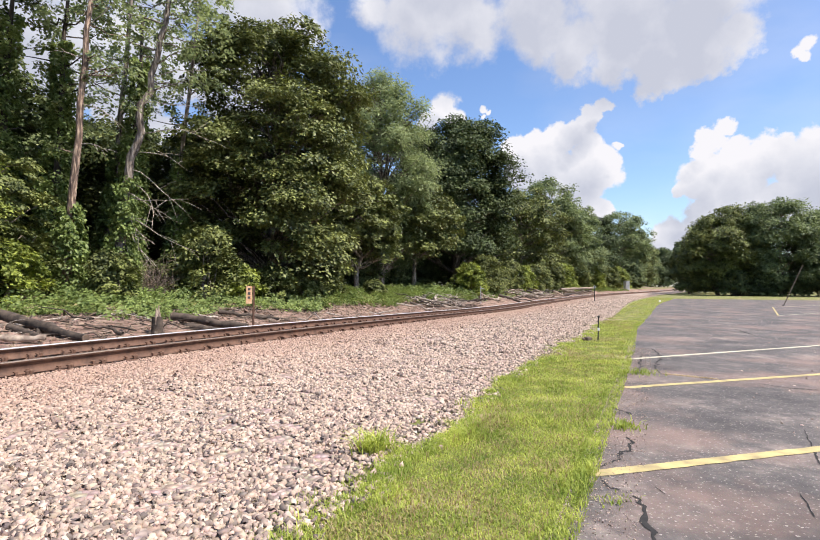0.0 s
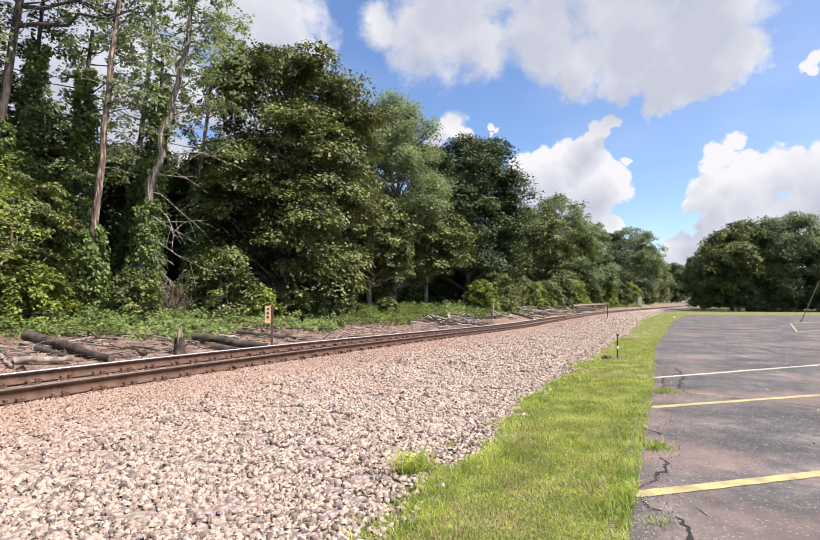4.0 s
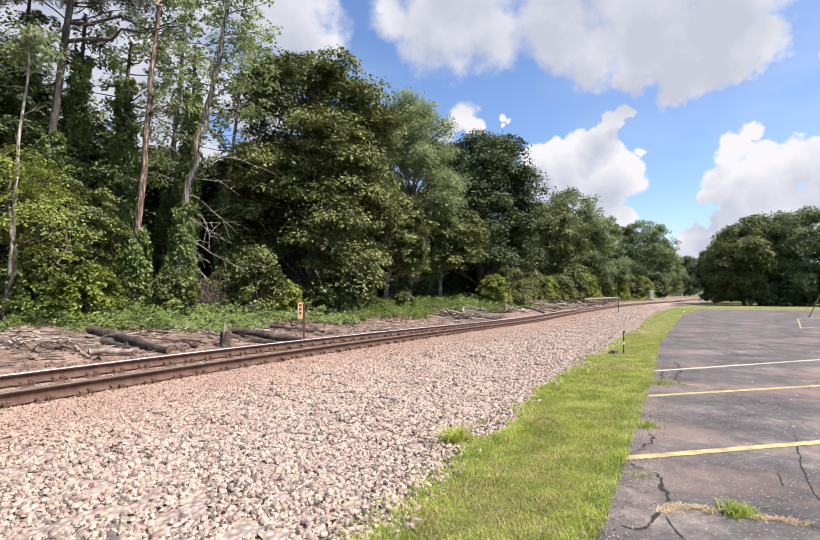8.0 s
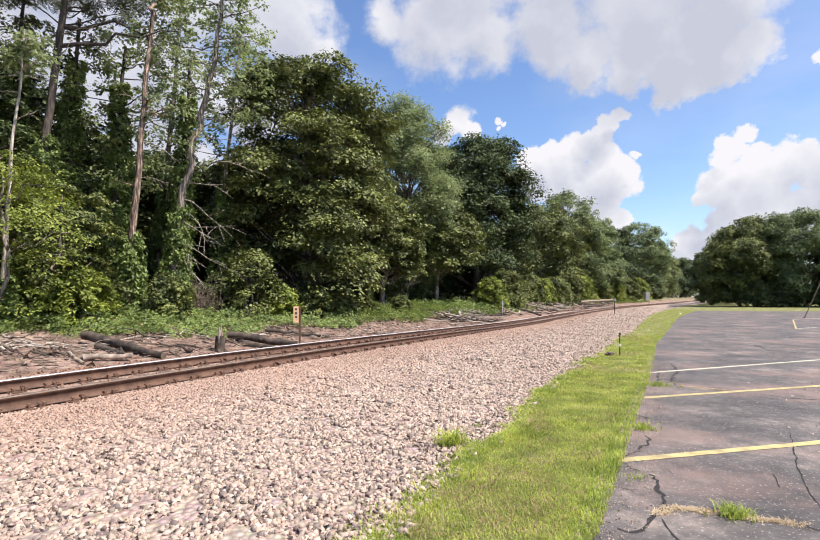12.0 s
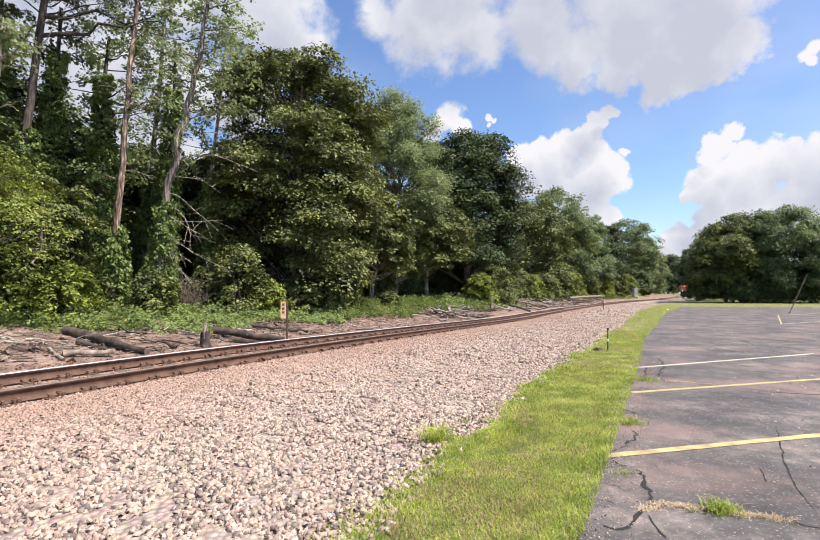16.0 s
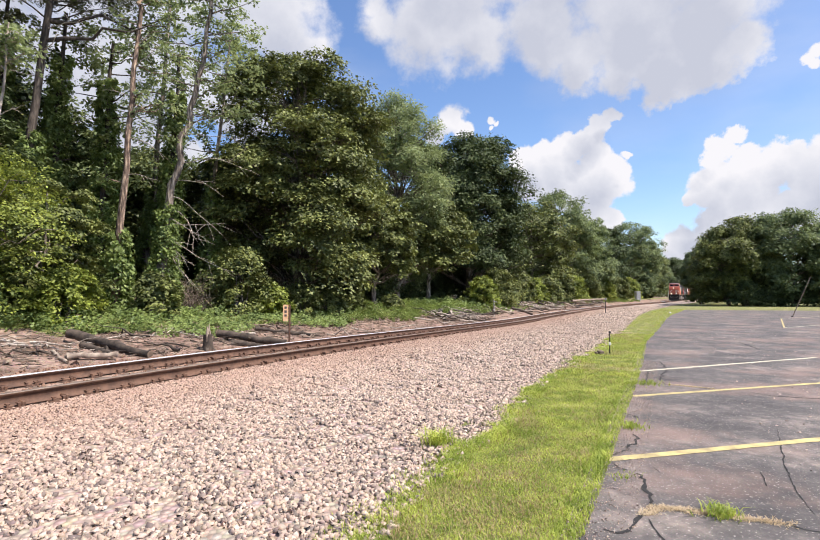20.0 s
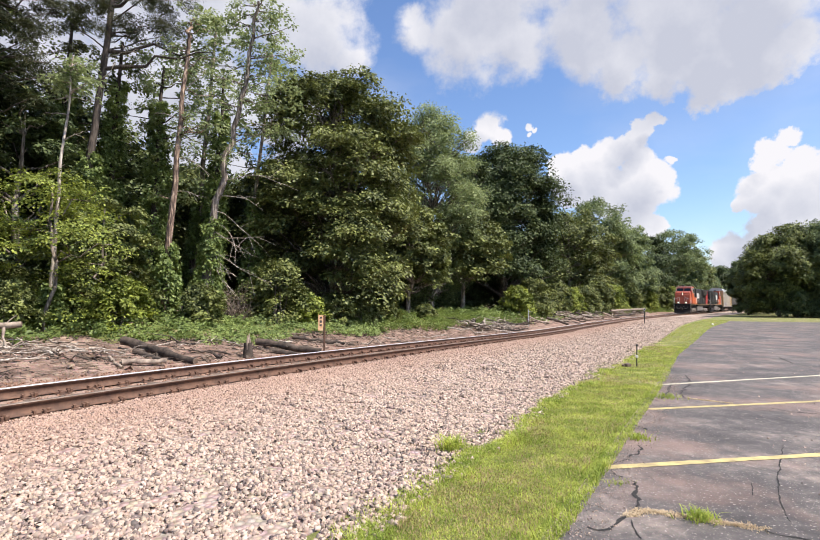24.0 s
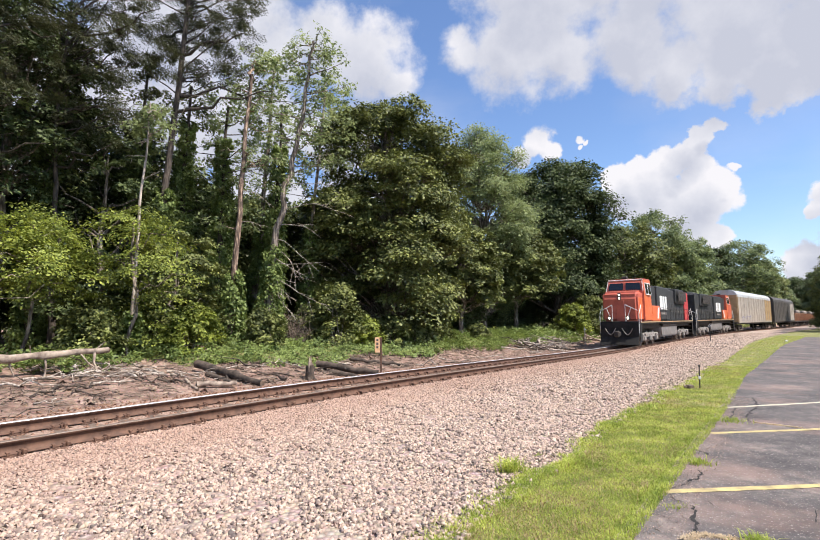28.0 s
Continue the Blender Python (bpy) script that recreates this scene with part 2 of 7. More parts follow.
def leaf_material(name, dark, light, shine=0.35, trans=0.35, patch=0.9):
    m, nt, b = material(name)
    g = nt.nodes.new("ShaderNodeNewGeometry")
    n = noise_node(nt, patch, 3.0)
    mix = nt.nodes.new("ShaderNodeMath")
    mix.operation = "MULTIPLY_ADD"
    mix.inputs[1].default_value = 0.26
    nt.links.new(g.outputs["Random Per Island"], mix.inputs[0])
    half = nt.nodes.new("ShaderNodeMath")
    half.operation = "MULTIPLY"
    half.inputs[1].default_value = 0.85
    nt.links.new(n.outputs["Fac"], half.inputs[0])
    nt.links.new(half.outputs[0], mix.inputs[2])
    # noise patches, dark to light: in crowns they imitate shaded and lit clumps
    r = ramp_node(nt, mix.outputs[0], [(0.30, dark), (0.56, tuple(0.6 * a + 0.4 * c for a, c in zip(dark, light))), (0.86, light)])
    nt.links.new(r.outputs["Color"], b.inputs["Base Color"])
    b.inputs["Roughness"].default_value = 0.55
    b.inputs["Specular IOR Level"].default_value = shine
    tr = nt.nodes.new("ShaderNodeBsdfTranslucent")
    warm = blend(nt, r.outputs["Color"], (1.0, 1.0, 0.45), 0.3, "MULTIPLY")
    nt.links.new(warm, tr.inputs["Color"])
    ms = nt.nodes.new("ShaderNodeMixShader")
    ms.inputs[0].default_value = trans
    nt.links.new(b.outputs[0], ms.inputs[1])
    nt.links.new(tr.outputs[0], ms.inputs[2])
    nt.links.new(ms.outputs[0], nt.nodes["Material Output"].inputs["Surface"])
    return m


def ballast_material():
    m, nt, b = material("ballast_stone")
    g = nt.nodes.new("ShaderNodeNewGeometry")
    r = ramp_node(nt, g.outputs["Random Per Island"], [(0.0, (0.13, 0.10, 0.09)), (0.18, (0.23, 0.175, 0.148)), (0.38, (0.355, 0.266, 0.213)), (0.75, (0.46, 0.345, 0.272)), (1.0, (0.56, 0.44, 0.36))])
    n = noise_node(nt, 25.0, 4.0)
    col = blend(nt, r.outputs["Color"], n.outputs["Color"], 0.18, "OVERLAY")
    # iron dust from the rails lies near them
    dust = rust_near_rails(nt)
    col = blend(nt, col, (0.38, 0.235, 0.17), dust, "MIX")
    nt.links.new(col, b.inputs["Base Color"])
    b.inputs["Roughness"].default_value = 0.85
    bump_node(nt, b, n.outputs["Fac"], 0.3, 0.006)
    return m


def rust_near_rails(nt):
    """0..0.6: how much iron dust covers a place, by its distance from the near straight of track."""
    geo = nt.nodes.new("ShaderNodeNewGeometry")
    dot = nt.nodes.new("ShaderNodeVectorMath")
    dot.operation = "DOT_PRODUCT"
    dot.inputs[1].default_value = (0.9033, -0.4291, 0.0)
    nt.links.new(geo.outputs["Position"], dot.inputs[0])
    wob = noise_node(nt, 0.9, 3.0)
    ad = nt.nodes.new("ShaderNodeMath")
    ad.operation = "MULTIPLY_ADD"
    ad.inputs[1].default_value = 2.4
    nt.links.new(wob.outputs["Fac"], ad.inputs[0])
    nt.links.new(dot.outputs["Value"], ad.inputs[2])
    mr = nt.nodes.new("ShaderNodeMapRange")
    mr.interpolation_type = "SMOOTHSTEP"
    mr.inputs["From Min"].default_value = -8.07 + 1.2 + 4.4
    mr.inputs["From Max"].default_value = -8.07 + 1.2 + 0.9
    mr.inputs["To Min"].default_value = 0.0
    mr.inputs["To Max"].default_value = 0.62
    nt.links.new(ad.outputs[0], mr.inputs["Value"])
    return mr.outputs["Result"]


def ballast_ground():
    m, nt, b = material("ballast_bed")
    co = nt.nodes.new("ShaderNodeTexCoord")
    v = nt.nodes.new("ShaderNodeTexVoronoi")
    v.inputs["Scale"].default_value = 17.0
    nt.links.new(co.outputs["Object"], v.inputs["Vector"])
    # cells darken towards their rims: shade in the gaps put into the colour
    r = ramp_node(nt, v.outputs["Distance"], [(0.15, (0.50, 0.385, 0.32)), (0.7, (0.27, 0.205, 0.17))])
    tint = blend(nt, r.outputs["Color"], v.outputs["Color"], 0.10, "OVERLAY")
    col = blend(nt, tint, (0.30, 0.18, 0.125), rust_near_rails(nt), "MIX")
    nt.links.new(col, b.inputs["Base Color"])
    b.inputs["Roughness"].default_value = 0.9
    inv = nt.nodes.new("ShaderNodeMath")
    inv.operation = "SUBTRACT"
    inv.inputs[0].default_value = 1.0
    nt.links.new(v.outputs["Distance"], inv.inputs[1])
    bump_node(nt, b, inv.outputs[0], 0.9, 0.04)
    return m


def dirt_ground():
    m, nt, b = material("dirt")
    n = noise_node(nt, 2.2, 7.0, 0.7)
    g = noise_node(nt, 14.0, 5.0, 0.7)
    r = ramp_node(nt, n.outputs["Fac"], [(0.36, (0.10, 0.061, 0.045)), (0.5, (0.24, 0.155, 0.118)), (0.64, (0.38, 0.27, 0.21))])
    col = blend(nt, r.outputs["Color"], g.outputs["Color"], 0.45, "OVERLAY")
    nt.links.new(col, b.inputs["Base Color"])
    b.inputs["Roughness"].default_value = 0.95
    bump_node(nt, b, g.outputs["Fac"], 0.8, 0.06)
    return m


def soil_green():
    m, nt, b = material("grass_ground")
    n = noise_node(nt, 1.3, 6.0, 0.65)
    g = noise_node(nt, 40.0, 4.0, 0.7)
    r = ramp_node(nt, n.outputs["Fac"], [(0.3, (0.10, 0.115, 0.028)), (0.52, (0.18, 0.185, 0.05)), (0.68, (0.40, 0.315, 0.205))])
    col = blend(nt, r.outputs["Color"], g.outputs["Color"], 0.4, "OVERLAY")
    nt.links.new(col, b.inputs["Base Color"])
    b.inputs["Roughness"].default_value = 0.95
    bump_node(nt, b, g.outputs["Fac"], 0.8, 0.03)
    return m


def asphalt_material():
    m, nt, b = material("asphalt")
    big = noise_node(nt, 0.9, 7.0, 0.7)
    mid = noise_node(nt, 6.0, 7.0, 0.75)
    fine = noise_node(nt, 140.0, 2.0, 0.6)
    r = ramp_node(nt, big.outputs["Fac"], [(0.36, (0.054, 0.048, 0.047)), (0.54, (0.108, 0.095, 0.09)), (0.70, (0.28, 0.23, 0.2))])
    r2 = ramp_node(nt, mid.outputs["Fac"], [(0.34, (0.28, 0.27, 0.265)), (0.53, (0.47, 0.46, 0.45)), (0.68, (0.95, 0.90, 0.84))])
    col = blend(nt, r.outputs["Color"], r2.outputs["Color"], 0.7, "OVERLAY")
    # reddish clay stains and pale grit trodden into the surface
    clay = noise_node(nt, 0.55, 5.0, 0.62)
    cm = ramp_node(nt, clay.outputs["Fac"], [(0.50, (0.0, 0.0, 0.0)), (0.64, (0.6, 0.6, 0.6))])
    col = blend(nt, col, (0.25, 0.165, 0.135), cm.outputs["Color"])
    grit = noise_node(nt, 42.0, 2.0, 0.5)
    gm = ramp_node(nt, grit.outputs["Fac"], [(0.62, (0.0, 0.0, 0.0)), (0.70, (0.8, 0.8, 0.8))])
    col = blend(nt, col, (0.42, 0.37, 0.33), gm.outputs["Color"])
    col = blend(nt, col, fine.outputs["Color"], 0.35, "OVERLAY")
    nt.links.new(col, b.inputs["Base Color"])
    b.inputs["Roughness"].default_value = 0.8
    bump_node(nt, b, fine.outputs["Fac"], 0.35, 0.006)
    return m


def bark_material(name, c1, c2, c3):
    m, nt, b = material(name)
    co = nt.nodes.new("ShaderNodeTexCoord")
    mp = nt.nodes.new("ShaderNodeMapping")
    mp.inputs["Scale"].default_value = (9, 9, 1.6)
    nt.links.new(co.outputs["Object"], mp.inputs["Vector"])
    n = nt.nodes.new("ShaderNodeTexNoise")
    n.inputs["Scale"].default_value = 1.6
    n.inputs["Detail"].default_value = 6
    nt.links.new(mp.outputs[0], n.inputs["Vector"])
    r = ramp_node(nt, n.outputs["Fac"], [(0.32, c1), (0.5, c2), (0.66, c3)])
    nt.links.new(r.outputs["Color"], b.inputs["Base Color"])
    b.inputs["Roughness"].default_value = 0.9
    bump_node(nt, b, n.outputs["Fac"], 0.8, 0.03)
    return m


M_BALLAST = ballast_material()
M_BED = ballast_ground()
M_DIRT = dirt_ground()
M_SOIL = soil_green()
M_ASPHALT = asphalt_material()
# low ends of maple and young leaf stand in for shade between clumps
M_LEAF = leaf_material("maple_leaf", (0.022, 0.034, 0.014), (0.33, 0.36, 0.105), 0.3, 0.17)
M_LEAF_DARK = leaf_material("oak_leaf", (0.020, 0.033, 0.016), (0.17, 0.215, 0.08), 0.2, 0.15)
M_LEAF_PALE = leaf_material("ash_leaf", (0.115, 0.15, 0.072), (0.45, 0.51, 0.25), 0.25, 0.45)
M_LEAF_YELLOW = leaf_material("young_leaf", (0.035, 0.058, 0.015), (0.50, 0.56, 0.11), 0.3, 0.35)
# for far trees: distance haze put into a lighter, bluer leaf colour
M_LEAF_HAZE = leaf_material("hazed_leaf", (0.068, 0.095, 0.05), (0.34, 0.40, 0.17), 0.2, 0.32)
M_IVY = leaf_material("ivy_leaf", (0.075, 0.115, 0.032), (0.35, 0.43, 0.13), 0.4, 0.35)
M_NEEDLE = leaf_material("pine_needle", (0.030, 0.036, 0.020), (0.14, 0.145, 0.075), 0.2, 0.25)
M_GRASS = leaf_material("grass_blade", (0.155, 0.235, 0.033), (0.70, 0.73, 0.175), 0.2, 0.42, 2.6)
M_DEAD_GRASS = leaf_material("dead_grass", (0.42, 0.31, 0.19), (0.72, 0.58, 0.40), 0.15, 0.2)
M_STRAW = leaf_material("dry_grass", (0.30, 0.22, 0.10), (0.55, 0.44, 0.24), 0.2, 0.3)
M_BARK = bark_material("grey_bark", (0.045, 0.035, 0.028), (0.17, 0.135, 0.11), (0.45, 0.38, 0.32))
M_BARK_PINE = bark_material("pine_bark", (0.03, 0.021, 0.017), (0.16, 0.105, 0.078), (0.55, 0.40, 0.29))
M_DEADWOOD = bark_material("dead_wood", (0.17, 0.135, 0.11), (0.36, 0.30, 0.25), (0.58, 0.51, 0.43))
M_BURNT = bark_material("dark_log", (0.022, 0.018, 0.016), (0.065, 0.05, 0.042), (0.15, 0.12, 0.10))
M_CUT = rough_paint("cut_wood", (0.10, 0.068, 0.048), (0.20, 0.14, 0.10), 8.0, 0.8)
M_LOG_DARK = rough_paint("dark_log_bark", (0.018, 0.013, 0.010), (0.10, 0.073, 0.055), 5.0, 0.9, 0.0, 0.8, 40.0)
M_LOG_PALE = rough_paint("pale_barkless_wood", (0.14, 0.10, 0.078), (0.40, 0.32, 0.25), 5.0, 0.85, 0.0, 0.5, 50.0)
M_TWIG = rough_paint("dry_twig", (0.08, 0.056, 0.043), (0.33, 0.25, 0.19), 1.7, 0.9, 0.0, 0.3, 50.0, (0.3, 0.7))
M_RUST_STONE = rough_paint("rusty_stone", (0.15, 0.08, 0.05), (0.32, 0.185, 0.125), 9.0, 0.9, 0.0, 0.4, 60.0)
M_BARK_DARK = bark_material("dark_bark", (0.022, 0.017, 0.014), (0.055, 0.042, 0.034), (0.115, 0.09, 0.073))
M_RUST = rough_paint("rusty_rail", (0.08, 0.041, 0.027), (0.165, 0.087, 0.055), 7.0, 0.75, 0.2, 0.25)
# far head pale for sky glint, near head brown for dark reflections, both painted
M_HEAD_GLINT = rough_paint("rail_head_glint", (0.62, 0.62, 0.63), (0.78, 0.78, 0.79), 3.0, 0.42, 0.5, 0.04)
M_HEAD_DIM = rough_paint("dim_rail_head", (0.16, 0.115, 0.09), (0.27, 0.21, 0.17), 4.0, 0.5, 0.4, 0.06)
M_TIE = rough_paint("wooden_tie", (0.09, 0.06, 0.045), (0.22, 0.16, 0.12), 9.0, 0.9, 0.0, 0.5)
M_YELLOW = rough_paint("yellow_line", (0.30, 0.24, 0.12), (0.60, 0.48, 0.20), 4.0, 0.7, 0.0, 0.2, 90.0)
M_WHITELINE = rough_paint("worn_line", (0.42, 0.38, 0.28), (0.68, 0.62, 0.47), 5.0, 0.7, 0.0, 0.2, 90.0)


# ---- building helpers ----
def part(name, bm, mat, parent=None, label="", smoothed=False):
    """Links a bmesh as one mesh object, under a thing or a part."""
    me = bpy.data.meshes.new(name)
    bm.to_mesh(me)
    bm.free()
    me.materials.append(mat)
    if smoothed:
        me.shade_smooth()
    ob = new(name, me)
    if parent is not None:
        ob.parent = parent
    if label:
        ob["label"] = label
    return ob


def quick_mesh(name, verts, faces, mat, smoothed=False):
    """A mesh from numpy arrays; all faces have the same number of corners."""
    me = bpy.data.meshes.new(name)
    verts = np.asarray(verts, dtype=np.float32).reshape(-1, 3)
    faces = np.asarray(faces, dtype=np.int32)
    k = faces.shape[1]
    me.vertices.add(len(verts))
    me.vertices.foreach_set("co", verts.ravel())
    me.loops.add(faces.size)
    me.loops.foreach_set("vertex_index", faces.ravel())
    me.polygons.add(len(faces))
    me.polygons.foreach_set("loop_start", np.arange(0, faces.size, k, dtype=np.int32))
    me.update(calc_edges=True)
    me.validate()
    me.materials.append(mat)
    if smoothed:
        me.shade_smooth()
    return me


def box(bm, size, at=(0, 0, 0), turn=None, bevel=0.0):
    """Adds a box, its middle at a place, with bevelled edges."""
    m = Matrix.Translation(at)
    if turn is not None:
        m = m @ turn
    r = bmesh.ops.create_cube(bm, size=1.0, matrix=m @ Matrix.Diagonal((*size, 1)))
    if bevel:
        es = list({e for v in r["verts"] for e in v.link_edges})
        bmesh.ops.bevel(bm, geom=es, offset=bevel, segments=1, affect="EDGES", clamp_overlap=True)


def rod(bm, a, b, r1, r2=None, seg=8):
    """Adds a round bar from a to b."""
    a, b = Vector(a), Vector(b)
    r2 = r1 if r2 is None else r2
    d = b - a
    m = Matrix.Translation((a + b) / 2) @ d.to_track_quat("Z", "Y").to_matrix().to_4x4()
    bmesh.ops.create_cone(bm, cap_ends=True, segments=seg, radius1=r1, radius2=r2, depth=d.length, matrix=m)


def empty(name, at=(0, 0, 0)):
    e = new(name)
    e.location = at
    e.empty_display_size = 0.2
    return e


# ---- ground ----
def ground_sheet(rng):
    """One sheet to the horizon: fine near the track, coarse far off, in bands that follow the track."""
    us = [-900, -400, -200, -100, -60, -40, -28, -20, -16, -13, -11, -9.5, -8.5, -7.5, -6.8, -6.2, -5.6, -5.0, -4.4, -3.8, -3.2, -2.6, -2.1, -1.7, -1.3,
          -0.6, 0.0, 0.6, 1.3, 1.6, 1.9, 2.2, 2.5, 2.8, 3.1, 3.4, 3.7, 4.0, 4.3, 4.6, 4.9, 5.2, 5.5, 5.8, 6.04, 6.3, 6.6, 7.0, 7.4, 7.72, 9, 12, 20, 40, 80, 160, 400, 900]
    ss = [-700, -300, -120, -60, -40, -25] + [v for v in np.arange(-16, 4, 0.8)] + [v for v in np.arange(4, 32, 0.35)] + [v for v in np.arange(32, 60, 0.8)] + [v for v in np.arange(60, 160, 4)] + [160, 190, 220, 260, 300, 400, 700, 1500, 3000]
    verts, cols = [], len(us)
    for s in ss:
        for u in us:
            if -50 <= s <= 300:
                p, d = along(float(s))
                wob = noise.noise(Vector((s * 0.55, u * 0.2, 0))) * 0.22 if 5.5 < u < 7.0 or -7 < u < -5 else 0
                if -50 < u + wob < 60 and s < 160:
                    x, y = beside(float(s), u + wob)
                else:
                    x, y = p.x + 0.9 * u, p.y - 0.43 * u
            else:
                base, _ = along(float(min(max(s, -50), 300)))
                e = s - min(max(s, -50), 300)
                x, y = base.x + 0.9 * u + e * 0.5, base.y - 0.43 * u + e * 0.87
            far = abs(u) > 60 or s > 300 or s < -50
            verts.append((x, y, 0.0 if far else ground_z(x, y) - (0.012 if u > 7.5 else 0)))
    faces, mats = [], []
    for i in range(len(ss) - 1):
        for j in range(cols - 1):
            a = i * cols + j
            faces.append((a, a + 1, a + cols + 1, a + cols))
            um = (us[j] + us[j + 1]) / 2
            edge = -7.2 if ss[i] < 12 else -6.2
            mats.append(0 if -2.7 < um < 6.04 else 1 if edge < um <= -2.7 or -60 < um < -8.6 else 2)
    me = quick_mesh("ground", verts, faces, M_BED, True)
    me.materials.append(M_DIRT)
    me.materials.append(M_SOIL)
    me.polygons.foreach_set("material_index", np.array(mats, dtype=np.int32))
    tagged(new("ground", me), "ballast, brown dirt and grass ground beside the railway", "ground", kind="structure")


ground_sheet(random.Random(1))


def lot_edge(s):
    """Where grass gives way to asphalt, metres off the track's middle."""
    return 7.42 + 0.02 * min(s, 16.0) + float(np.interp(s, (22, 30, 42, 60), (0, 0.45, 1.0, 2.0)))


def car_park():
    """The asphalt sheet, its broken edge following the grass."""
    bm = bmesh.new()
    left, right = [], []
    for s in np.arange(-30, 66, 0.5):
        u = lot_edge(s) + 0.07 * noise.noise(Vector((s * 1.3, 0, 5))) + 0.05 * noise.noise(Vector((s * 5, 0, 9)))
        x, y = beside(float(s), u)
        left.append((x, y))
    rows = []
    for x, y in left:
        row = []
        for k in (0, 0.05, 0.5, 2, 5, 10, 20, 40, 70):
            row.append(bm.verts.new((x + 0.93 * k, y - 0.22 * k, 0.0 if k else -0.05)))
        rows.append(row)
    for a, b in zip(rows, rows[1:]):
        for j in range(len(a) - 1):
            bm.faces.new((a[j], a[j + 1], b[j + 1], b[j]))
    ob = part("car_park", bm, M_ASPHALT)
    tagged(ob, "cracked dark grey asphalt car park with faded bay lines", "car park", kind="structure")
    return ob


CAR_PARK = car_park()


def painted_line(a, b, width, mat, label):
    """A worn stripe of paint on the asphalt, its ends and sides uneven."""
    a, b = Vector((*a, 0)), Vector((*b, 0))
    d = (b - a).normalized()
    n = Vector((-d.y, d.x, 0))
    bm = bmesh.new()
    prev = None
    k = int((b - a).length / 0.08)
    for i in range(k + 1):
        p = a + (b - a) * i / k
        w1 = width / 2 + 0.012 * noise.noise(p * 9)
        w2 = width / 2 + 0.012 * noise.noise(p * 9 + Vector((7, 3, 0)))
        cur = (bm.verts.new(p + n * w1 + Vector((0, 0, 0.005))), bm.verts.new(p - n * w2 + Vector((0, 0, 0.005))))
        if prev:
            bm.faces.new((prev[1], cur[1], cur[0], prev[0]))
        prev = cur
    ob = part("bay_line", bm, mat)
    tagged(ob, label, "road marking", "bay lines of the car park", "structure")
    return ob


painted_line((1.80, 4.76), (7.2, 6.2), 0.11, M_YELLOW, "worn yellow bay line on the asphalt")
painted_line((3.33, 7.73), (8.8, 9.4), 0.11, M_YELLOW, "worn yellow bay line on the asphalt")
painted_line((4.58, 10.28), (9.85, 12.5), 0.10, M_WHITELINE, "faded pale bay line on the asphalt")
painted_line((17.55, 24.13), (24.1, 33.4), 0.065, M_YELLOW, "faded yellow bay edge line on the asphalt")
painted_line((24.1, 33.4), (30.5, 37.4), 0.085, M_WHITELINE, "faded white bay line on the asphalt")
painted_line((17.55, 24.13), (24.0, 28.0), 0.085, M_WHITELINE, "faded white bay line on the asphalt")


# ---- track ----
RAIL_PROFILE = [(-0.069, -0.172), (0.069, -0.172), (0.069, -0.162), (0.012, -0.142), (0.010, -0.045), (0.036, -0.034), (0.036, -0.010), (0.028, 0.0),
                (-0.028, 0.0), (-0.036, -0.010), (-0.036, -0.034), (-0.010, -0.045), (-0.012, -0.142), (-0.069, -0.162)]


def rail(side, label):
    """A steel rail swept along the track; the reflection on its running surface is painted."""
    ss = [float(v) for v in np.concatenate([np.arange(-40, 90, 1.0), np.arange(90, 330, 4.0)])]
    verts, faces, mats = [], [], []
    k = len(RAIL_PROFILE)
    for s in ss:
        p, d = along(s)
        r = Vector((d.y, -d.x, 0)).normalized()
        for a, b in RAIL_PROFILE:
            q = p + r * (side * 0.753 + a)
            verts.append((q.x, q.y, p.z + b))
    for i in range(len(ss) - 1):
        for j in range(k):
            j2 = (j + 1) % k
            faces.append((i * k + j, i * k + j2, (i + 1) * k + j2, (i + 1) * k + j))
            mats.append(1 if j in (6, 7, 8) else 0)
    thing = empty("rail")
    faces = np.array(faces)
    top = np.array(mats) == 1
    child_of = ((faces[~top], "web_and_foot", M_RUST, ""), (faces[top], "running_head", M_HEAD_DIM if side > 0 else M_HEAD_GLINT, "running surface with painted reflection"))
    for fs, name, mat, note in child_of:
        ob = new(name, quick_mesh(name, verts, fs, mat))
        ob.parent = thing
        if note:
            ob["label"] = note
    return tagged(thing, label, "rail", "rails of the track")


rail(1, "rust-brown steel rail on ties, its head painted brown for dark reflections")
rail(-1, "rust-brown steel rail on ties, its polished head painted pale for sky glint")


